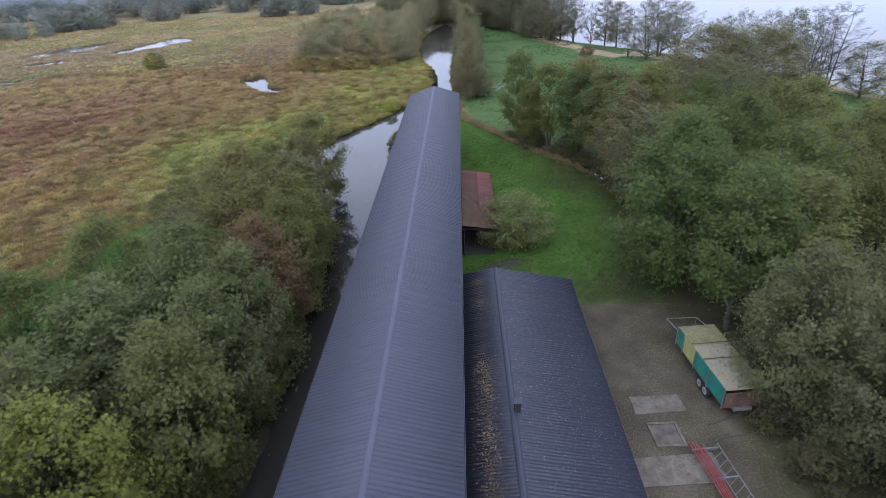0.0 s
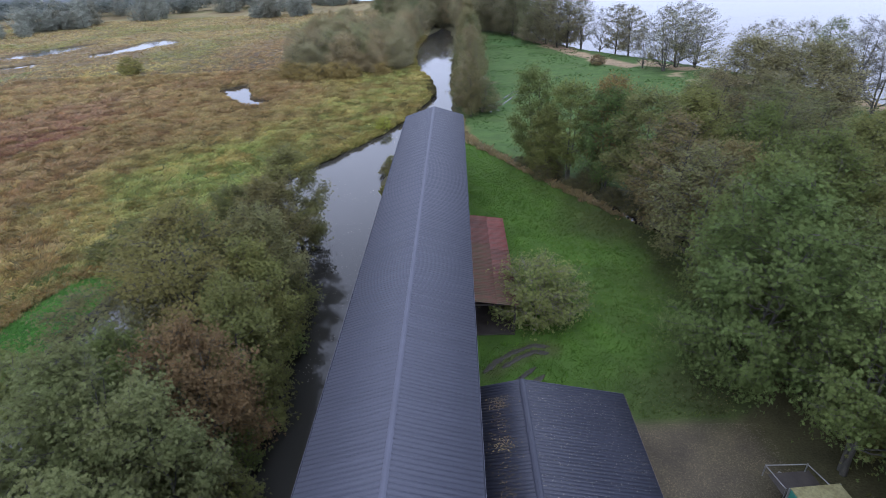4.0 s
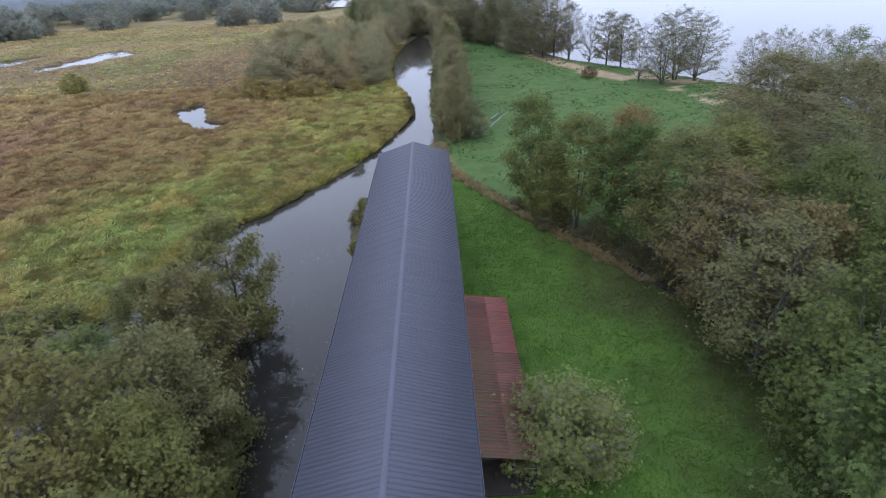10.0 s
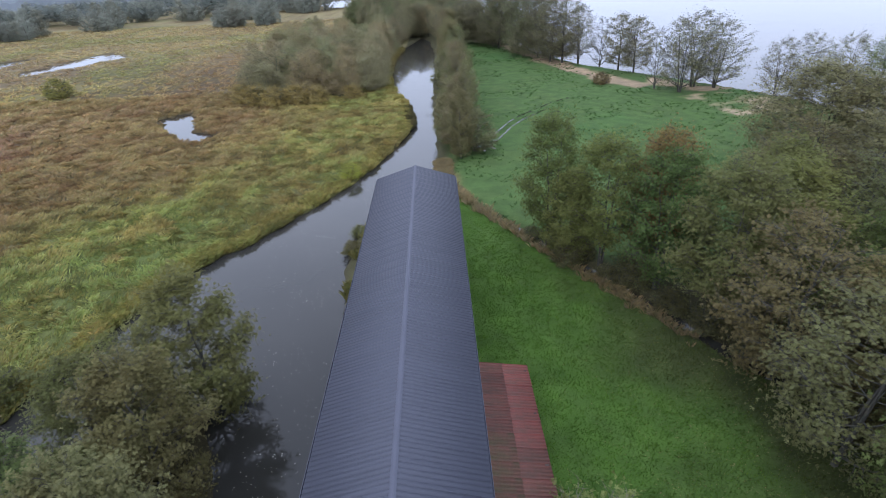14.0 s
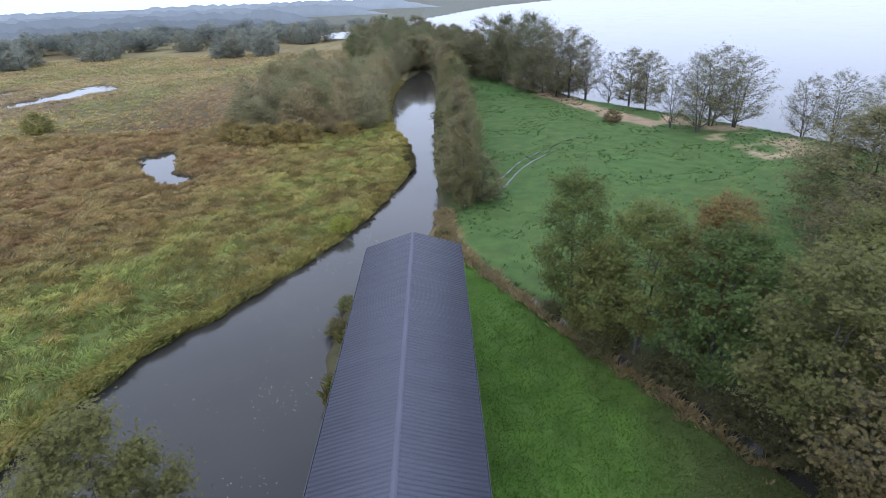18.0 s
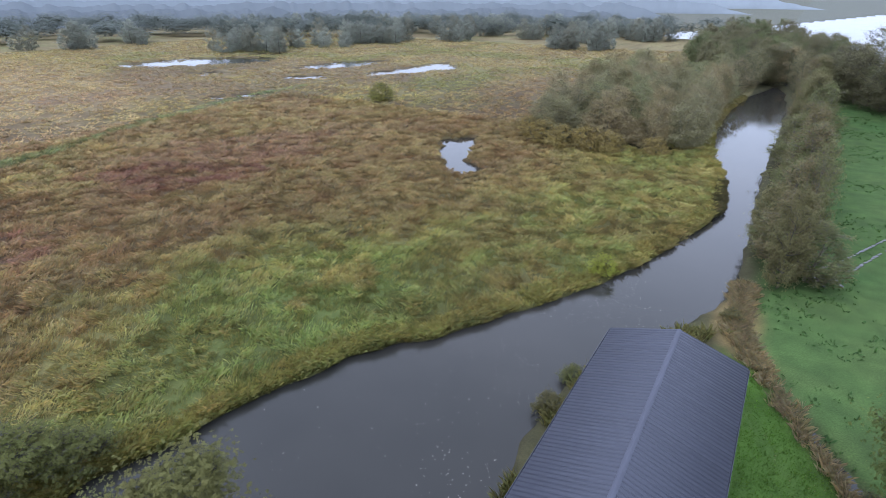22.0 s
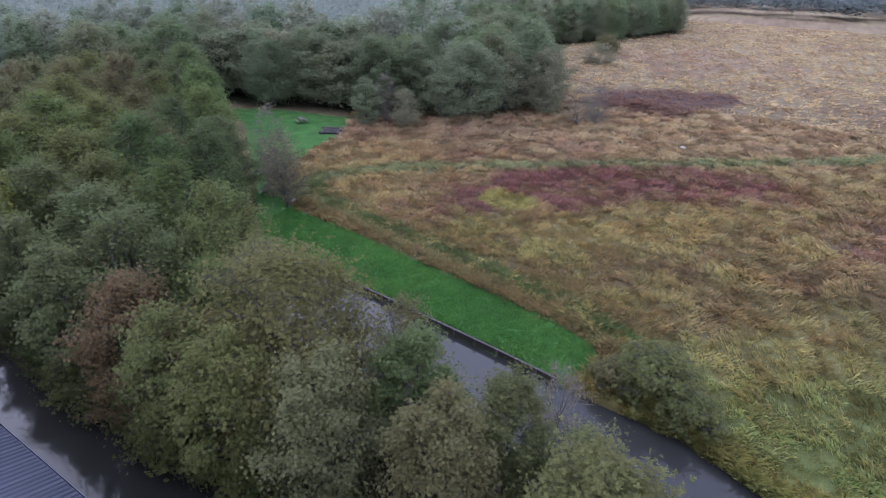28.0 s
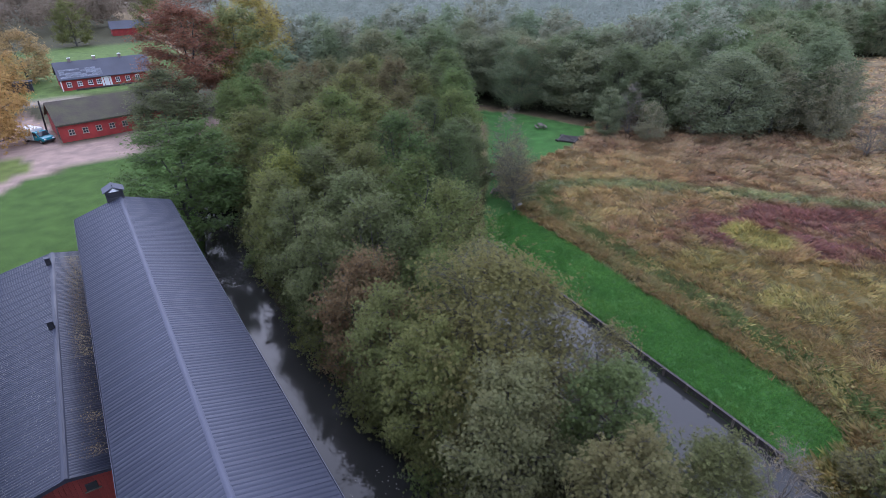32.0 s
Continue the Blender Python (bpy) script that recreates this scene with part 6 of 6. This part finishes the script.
part("drawbar", tube((0, 3.0, 0.75), (0, 5.0, 0.6), 0.07), M_STEEL, trailer)
part("drawbar_eye", tube((0, 5.0, 0.5), (0, 5.0, 0.7), 0.1, None, 12), M_STEEL, trailer)
part("front_basket", box((0.1, 4.0, 1.15), (2.1, 1.3, 0.05), 0.01), M_DARKWOOD, trailer, "dark basket frame over the drawbar")
for x0, y0, x1, y1 in ((-1.0, 3.35, -1.15, 4.75), (-1.15, 4.75, 0.9, 4.6), (0.9, 4.6, 1.15, 3.35)):
    part("basket_rail", tube((x0, y0, 1.7), (x1, y1, 1.7), 0.03), M_STEEL, trailer)
    part("basket_post", tube((x0, y0, 0.95), (x0, y0, 1.75), 0.03), M_STEEL, trailer)

M_GREYIRON = plain("dull_grey_iron", (0.16, 0.155, 0.145), 0.7, 0.2, 1.5, 14, 0.4)
harrow = thing("folded_harrow", pose(16.75, -60.6, 0.05, 0, 0, 6), "red steel harrow bars beside a grey lattice frame", "harrow")
for k in range(5):
    part("bar", tube((-0.55 + k * 0.1, -2.6, 0.25 + 0.05 * (k % 2)), (-0.75 + k * 0.14, 2.0 - 0.12 * k, 0.5 + 0.05 * (k % 3)), 0.035), M_REDSTEEL, harrow)
for k in range(4):
    part("tie", tube((-0.75, -2.2 + k * 1.1, 0.36), (-0.1, -2.1 + k * 1.1, 0.36), 0.035), M_REDSTEEL, harrow)
for sx in (0.05, 0.85):
    part("lattice_rail", tube((sx, -2.4, 0.3), (sx, 1.9, 0.3), 0.03), M_GREYIRON, harrow)
for k in range(8):
    part("lattice_brace", tube((0.05, -2.4 + k * 0.54, 0.3), (0.85, -2.4 + (k + 1) * 0.53, 0.3), 0.018), M_GREYIRON, harrow)
for k in range(3):
    part("skid", box((0.1, -2.1 + k * 1.9, 0.1), (1.5, 0.08, 0.2)), M_STEEL, harrow)
for k, (x0, y0, x1, y1) in enumerate(((17.6, -57.0, 19.9, -56.2), (18.0, -58.0, 20.4, -57.6), (17.4, -58.3, 18.6, -57.6))):
    b = tube((x0, y0, level(x0, y0) + 0.05), (x1, y1, level(x1, y1) + 0.06), 0.05, 0.025, 6)
    tagged(part("fallen_branch", b, M_BARK), "fallen grey branch on the yard's edge", "branch")


# ---- farm to the south ----
def window(parent, x, y, z, w=0.95, h=1.1, frame_mat=None):
    fm = frame_mat or M_WHITE
    f = part("window", box((x, y, z), (w, 0.06, h), 0.008), fm, parent, "white-framed window")
    for sx in (-1, 1):
        for sz in (-1, 1):
            part("pane", box((x + sx * w * 0.225, y + 0.022, z + sz * h * 0.225), (w * 0.36, 0.04, h * 0.36)), M_GLASS, f)
    part("sill", box((x, y + 0.05, z - h / 2 - 0.03), (w + 0.1, 0.14, 0.05)), fm, f)


M_PALEFRAME = plain("faded_pale_frame", (0.40, 0.33, 0.26), 0.8, 0, 1.0, 20, 0.3)
barn = thing("red_barn", pose(4.5, -123.9, 0, 0, 0, 7.5), "long low red barn with a mossy turf-brown roof", "barn")
BL, BD, BW, BR = 22.0, 10.2, 2.8, 5.3
part("front_wall", box((-BL / 2, -0.1, BW / 2 - 0.1), (BL, 0.2, BW + 0.2)), M_REDB, barn)
part("back_wall", box((-BL / 2, -BD + 0.1, BW / 2 - 0.1), (BL, 0.2, BW + 0.2)), M_REDB, barn)
for xx in (-0.1, -BL + 0.1):
    part("gable_wall", prism([(-0.02, -0.2), (-BD + 0.02, -0.2), (-BD + 0.02, BW), (-BD / 2, BR - 0.1), (-0.02, BW)], xx - 0.1, xx + 0.1, "x"), M_REDB, barn)
for sg, (ya, yb) in ((1, (0.45, -BD / 2)), (-1, (-BD - 0.45, -BD / 2))):
    part("roof_slope", prism([(ya, BW - 0.18), (yb, BR), (yb, BR + 0.28), (ya, BW + 0.08)], -BL - 0.4, 0.4, "x"), M_TURF, barn)
for k in range(9):
    window(barn, -1.5 - k * 1.95, 0.03, 1.45, 0.85, 0.9, M_PALEFRAME)
part("barn_door", box((0.04, -3.0, 1.05), (0.08, 1.6, 2.1), 0.01), M_TIMBER, barn, "grey board door in the gable")
part("corner_board", box((0.03, 0.03, 1.35), (0.16, 0.16, 2.7)), M_REDB, barn)
part("flue", tube((1.0, -8.5, 0), (0.7, -8.4, 5.4), 0.14, 0.12, 10), M_BLACK, barn, "black leaning flue pipe")

house = thing("farmhouse", pose(3.0, -170.3, 0, 0, 0, 3.8), "red timber farmhouse with white trim and a dark patched roof", "house")
HL, HD, HW, HR = 19.0, 9.0, 2.35, 5.5
part("front_wall", box((-HL / 2, -0.1, HW / 2 - 0.1), (HL, 0.2, HW + 0.2)), M_REDB, house)
part("back_wall", box((-HL / 2, -HD + 0.1, HW / 2 - 0.1), (HL, 0.2, HW + 0.2)), M_REDB, house)
for xx in (-0.1, -HL + 0.1):
    part("gable_wall", prism([(-0.02, -0.2), (-HD + 0.02, -0.2), (-HD + 0.02, HW), (-HD / 2, HR - 0.1), (-0.02, HW)], xx - 0.1, xx + 0.1, "x"), M_REDB, house)
part("gable_cladding", prism([(-0.3, HW + 0.1), (-HD + 0.3, HW + 0.1), (-HD / 2, HR - 0.2)], 0.0, 0.05, "x"), M_BLACK, house, "black boarded gable")
for ya in (0.4, -HD - 0.4):
    part("roof_slope", prism([(ya, HW - 0.1), (-HD / 2, HR), (-HD / 2, HR + 0.14), (ya, HW + 0.05)], -HL - 0.3, 0.3, "x"), M_SLATE, house)
for xx in (-0.05, -HL + 0.05, -8.1, -9.9):
    part("trim_board", box((xx, 0.02, 1.15), (0.22, 0.08, 2.3)), M_WHITE, house, "white corner board")
for xx in (-1.5, -3.6, -5.7, -7.4, -11.3, -13.4, -15.5):
    window(house, xx, 0.03, 1.3, 0.95, 1.05)
d = part("door", box((-9.0, 0.05, 1.0), (1.0, 0.08, 2.0), 0.01), M_WHITE, house, "white panelled front door")
part("door_head", box((-9.0, 0.08, 2.12), (1.9, 0.16, 0.22)), M_WHITE, d)
for sx in (-0.75, 0.75):
    part("pilaster", box((-9.0 + sx, 0.06, 1.05), (0.24, 0.14, 2.1)), M_WHITE, d)
part("plinth_bed", box((-9.0, 0.7, 0.12), (13, 0.7, 0.35), 0.05), M_DARKWOOD, house, "dark planted bed along the wall")
for xx in (-3.2, -8.2, -13.5):
    c = part("chimney", box((xx, -HD / 2, HR + 0.35), (0.6, 0.6, 0.9), 0.02), M_BRICKCH, house)
    part("chimney_cap", box((xx, -HD / 2, HR + 0.83), (0.75, 0.75, 0.08), 0.01), M_WHITE, c)
sl = math.degrees(math.atan2(HR - HW + 0.09, HD / 2 + 0.4))
tile = prism([(0, 0), (1.0, 0), (1.0, 0.5), (0, 0.5)], -0.01, 0.01, "z")
tme = bpy.data.meshes.new("roof_plate")
tile.to_mesh(tme)
tile.free()
tme.materials.append(M_PALESLATE)
r2 = np.random.default_rng(3)
for k in range(8):
    for q in range(5):
        if r2.uniform() < 0.8:
            up = 0.45 + q * 0.58 + r2.uniform(-0.05, 0.05)
            piece("roof_plate", tme, house, pose(-1.3 - k * 1.05, 0.4 - up * math.cos(radians(sl)), HW + 0.09 + up * math.sin(radians(sl)), 180 - sl, 0, 0))
out1 = thing("outbuilding", pose(11, -176, 0), "low dark shed on the farmhouse lawn", "shed")
part("body", box((0, 0, 1.0), (5.0, 3.0, 2.0)), M_BLACK, out1)
part("roof", prism([(-1.9, 1.95), (1.9, 2.15), (1.9, 2.3), (-1.9, 2.1)], -2.8, 2.8, "x"), M_SLATE, out1)
out2 = thing("red_cottage", pose(-24.5, -284, 0), "far red cottage with a dark roof among trees", "house")
part("body", box((0, 0, 1.3), (14, 7, 2.6)), M_REDB, out2)
part("roof", prism([(-4, 2.5), (4, 2.5), (0, 5.2)], -7.4, 7.4, "x"), M_SLATE, out2)

van = thing("box_van", pose(7.7, -127.2, 0, 0, 0, 34), "teal pick-up van with a white box body parked by the barn", "van")
part("cargo_box", box((0, -1.3, 1.3), (2.0, 3.1, 1.7), 0.06), M_WHITE, van, "white box body")
part("cab", prism([(0.25, 0.45), (2.6, 0.45), (2.62, 0.95), (1.65, 1.12), (1.05, 1.75), (0.3, 1.78)], -0.9, 0.9, "x"), M_VANTEAL, van)
part("windscreen", prism([(1.12, 1.72), (1.68, 1.16), (1.72, 1.19), (1.16, 1.75)], -0.78, 0.78, "x"), M_GLASS, van)
part("chassis", box((0, -0.3, 0.42), (1.7, 5.2, 0.16)), M_STEEL, van)
part("bumper", box((0, 2.68, 0.5), (1.8, 0.14, 0.25), 0.03), M_TYRE, van)
for sx in (-1, 1):
    part("side_window", box((sx * 0.9, 0.75, 1.42), (0.03, 0.8, 0.45)), M_GLASS, van)
    part("headlight", box((sx * 0.65, 2.62, 0.78), (0.36, 0.05, 0.2), 0.02), M_WHITE, van)
    for yy in (-1.7, 1.75):
        wheel(van, (sx * 0.82, yy, 0.36), 0.36, 0.22)

# ---- the mown strip ----
edge = thing("timber_edging", pose(0, 0, 0), "dark timber edging with posts along the mown bank", "edging")
pm = tube((0, 0, -0.95), (0, 0, 0.24), 0.09, None, 8)
pme = bpy.data.meshes.new("post")
pm.to_mesh(pme)
pm.free()
pme.materials.append(M_TIMBER)
bm = box((0.5, 0, -0.28), (1.0, 0.07, 0.72), 0.01)
pln = bpy.data.meshes.new("edge_plank")
bm.to_mesh(pln)
bm.free()
pln.materials.append(M_DARKWOOD)
bm = box((0.5, -0.05, 0.1), (1.0, 0.2, 0.07), 0.01)
cap = bpy.data.meshes.new("cap_rail")
bm.to_mesh(cap)
bm.free()
cap.materials.append(M_DARKWOOD)
for (ax, ay), (bx, by) in zip(LAWN_EDGE, LAWN_EDGE[1:]):
    ln = math.hypot(bx - ax, by - ay)
    n = max(1, round(ln / 1.7))
    a = math.degrees(math.atan2(by - ay, bx - ax))
    for k in range(n):
        x0, y0 = ax + (bx - ax) * k / n, ay + (by - ay) * k / n
        piece("post", pme, edge, pose(x0 + 0.1, y0, 0))
        m = pose(x0, y0, 0, 0, 0, a) @ Matrix.Diagonal((ln / n, 1, 1, 1))
        piece("edge_plank", pln, edge, m)
        piece("cap_rail", cap, edge, m)


def picnic_table():
    ob = thing("picnic_table", Matrix(), "weathered grey wooden picnic table on the grass", "table", "picnic tables on the mown grass")
    for k in range(5):
        part("top_plank", box((0, -0.32 + k * 0.16, 0.74), (1.9, 0.14, 0.045), 0.005), M_TIMBER, ob)
    for sy in (-1, 1):
        for k in range(2):
            part("seat_plank", box((0, sy * (0.68 + k * 0.15), 0.44), (1.9, 0.13, 0.045), 0.005), M_TIMBER, ob)
    for sx in (-0.65, 0.65):
        part("crossbar", box((sx, 0, 0.4), (0.06, 1.6, 0.09)), M_TIMBER, ob)
        for sy in (-1, 1):
            part("leg", tube((sx, sy * 0.6, -0.05), (sx, sy * 0.22, 0.72), 0.04, None, 6), M_TIMBER, ob)
    return ob


pt = picnic_table()
pt.matrix_basis = pose(-61.7, -84.9, 0.02, 0, 0, 60)
for x, y, a in ((-46.5, -75.5, 20), (-41.5, -71.8, 75), (-38.2, -66.8, 40)):
    copy_thing(pt, pose(x, y, 0.02, 0, 0, a))
pitb = thing("log_frame", pose(-60.9, -77.7, 0, 0, 0, 30), "dark log frame of a fire place on the grass", "frame")
for k in range(4):
    a = k * math.pi / 2
    m = pose(0, 0, 0, 0, 0, 90 * k)
    part("log", tube(m @ Vector((-1.7, 1.3, 0.2)), m @ Vector((1.7, 1.3, 0.2)), 0.16, None, 8), M_DARKWOOD, pitb)
for k in range(7):
    part("plank", box((-1.2 + k * 0.4, 0, 0.3), (0.2, 2.7, 0.06)), M_DARKWOOD, pitb)
for x, y, s in ((-84.8, -30.0, 0.85), (-38.3, -63.0, 0.5)):
    b = bmesh.new()
    bmesh.ops.create_icosphere(b, subdivisions=2, radius=0.6 * s)
    for v in b.verts:
        v.co = Vector((v.co.x * 1.5, v.co.y * 0.9, v.co.z * 0.4)) * (1 + 0.25 * noise.noise(v.co * 1.7))
    st = tagged(part("stone", b, M_STONE), "pale boulder in the marsh grass", "stone")
    st.matrix_basis = pose(x, y, level(x, y) + 0.15, 0, 0, 20)
log = tagged(part("driftwood", tube((15.9, -10.4, -0.15), (17.2, -9.4, 0.05), 0.12, 0.05, 8), M_STONE), "pale bleached log lying in the ditch", "log")

# muddy wheel ruts on the lawn by the lean-to
M_MUD = plain("wet_mud", (0.030, 0.026, 0.018), 0.7, 0, 1.2, 9, 0.4)
for pts in RUTS:
    line = []
    for (ax, ay), (bx, by) in zip(pts, pts[1:]):
        line += [(ax + (bx - ax) * k / 6, ay + (by - ay) * k / 6) for k in range(6)]
    line.append(pts[-1])
    vs, n = [], len(line)
    for k, (px, py) in enumerate(line):
        dx, dy = line[min(k + 1, n - 1)][0] - line[max(k - 1, 0)][0], line[min(k + 1, n - 1)][1] - line[max(k - 1, 0)][1]
        ln = math.hypot(dx, dy)
        w = (0.10 + 0.07 * r2.uniform()) * min(1, 0.3 + min(k, n - 1 - k) * 0.4)
        zz = level(px, py)
        for sgn, up in ((-1.5, 0.01), (-1, 0.07), (0, 0.035), (1, 0.07), (1.5, 0.01)):
            vs.append((px - dy / ln * w * sgn + r2.normal(0, 0.02), py + dx / ln * w * sgn + r2.normal(0, 0.02), zz + up + r2.normal(0, 0.006)))
    fs = [(k * 5 + q, k * 5 + q + 1, k * 5 + q + 6, k * 5 + q + 5) for k in range(n - 1) for q in range(4)]
    tagged(new("wheel_rut", mesh_np("wheel_rut", vs, fs, M_MUD)), "dark muddy wheel rut pressed into the lawn", "rut", "ruts on the lawn")

# wheel tracks with standing water in the pasture
for pts in TRACKS:
    for (ax, ay), (bx, by) in zip(pts, pts[1:]):
        n = max(1, round(math.hypot(bx - ax, by - ay) / 0.9))
        for k in range(n):
            if r2.uniform() < np.interp(ay, [28, 46, 58], [0.97, 0.9, 0.55]):
                t0, t1 = k / n, (k + r2.uniform(0.75, 1.0)) / n
                p0, p1 = Vector((ax + (bx - ax) * t0, ay + (by - ay) * t0, 0)), Vector((ax + (bx - ax) * t1, ay + (by - ay) * t1, 0))
                side = Vector((-(by - ay), bx - ax, 0)).normalized() * r2.uniform(0.075, 0.14)
                zz = max(level(*p0.xy), level(*p1.xy)) + 0.08
                o = [(p + s * side + Vector((r2.normal(0, 0.04), r2.normal(0, 0.04), zz))).to_tuple() for p, s in ((p0, 1), (p0.lerp(p1, 0.5), 1.3), (p1, 0.8), (p1, -0.8), (p0.lerp(p1, 0.5), -1.2), (p0, -1))]
                tagged(new("puddle", mesh_np("puddle", o, [(0, 1, 2, 3, 4, 5)], M_WATER)), "long puddle in a pasture wheel track", "puddle", "puddles in the wheel tracks")

# ---- roof sheets, last ----
M_BROWNRUST = plain("brown_rust_corrugated", (0.165, 0.050, 0.037), 0.8, 0, 0.8, 14, 0.4, (0.09, 0.045, 0.03), 0.4, 0.4)
SL = math.hypot(HALF, DROP) + 0.05
sheet_e = ribbed_sheet("roof_sheet", 0.99, SL, 0.2475, 0.030, M_ROOF)
for east in (True, False):
    lay_sheets(hall, "roof_sheet", sheet_e, 0.0, SOUTH, 0.0, 0.99, RIDGE_Z, HALF, DROP, east)
sl_e = ribbed_sheet("roof_sheet", 1.05, math.hypot(5.7, 1.22) + 0.04, 0.21, 0.03, M_ROOF2)
sl_w = ribbed_sheet("roof_sheet", 1.05, math.hypot(2.48, 0.5), 0.21, 0.03, M_ROOF2)
lay_sheets(low, "roof_sheet", sl_e, LR, LS, LN, 1.05, 3.66, 5.7, 1.22, True)
lay_sheets(low, "roof_sheet", sl_w, LR, LS, LN, 1.05, 3.66, 2.48, 0.5, False)
for row, (xa, run, mt) in enumerate(((3.62, 1.75, M_MOSSY), (5.22, 1.7, M_RUST))):
    za = 2.96 - (xa - 3.62) * 0.135 + 0.02 * row * -1
    mes = [ribbed_sheet("rusty_sheet", 0.92, run, 0.230, 0.045, m, 0.40) for m in ((M_MOSSY, M_MOSSY, M_BROWNRUST) if row == 0 else (M_MOSSY, M_BROWNRUST, M_RUST))]
    for k in range(16):
        piece("rusty_sheet", mes[min(2, (k + row) // 5)], lean, slope_pose(xa, -35.75 + k * 0.915, za + r2.uniform(0, 0.012), run, run * 0.135 + r2.uniform(-0.01, 0.01), True))
# leaves lying on the low roof
lx, ly = rng.normal(4.75, 0.36, 5200), rng.uniform(LS + 1, LN - 1.0, 5200)
ok = (lx > 3.9) & (lx < 6.0) & (rng.uniform(0, 1, 5200) < 0.25 + 0.75 * (fbm(lx * 0 + 3, ly, 4, 5, 3) > 0.42))
lx, ly = lx[ok], ly[ok]
flecks("roof_leaves", lx, ly, 3.66 - (LR - lx) * 0.2016 + 0.065, rng.uniform(0.022, 0.045, len(lx)), M_FALLEN, "brown leaves drifted along the roof valley", "leaves")
lx, ly = rng.uniform(6.3, 11.7, 3800), rng.uniform(LS + 0.3, LN - 0.3, 3800)
flecks("scattered_leaves", lx, ly, 3.66 - (lx - LR) * 0.214 + 0.065, rng.uniform(0.014, 0.034, len(lx)), M_FOAM, "small pale leaves scattered over the low roof", "leaves")
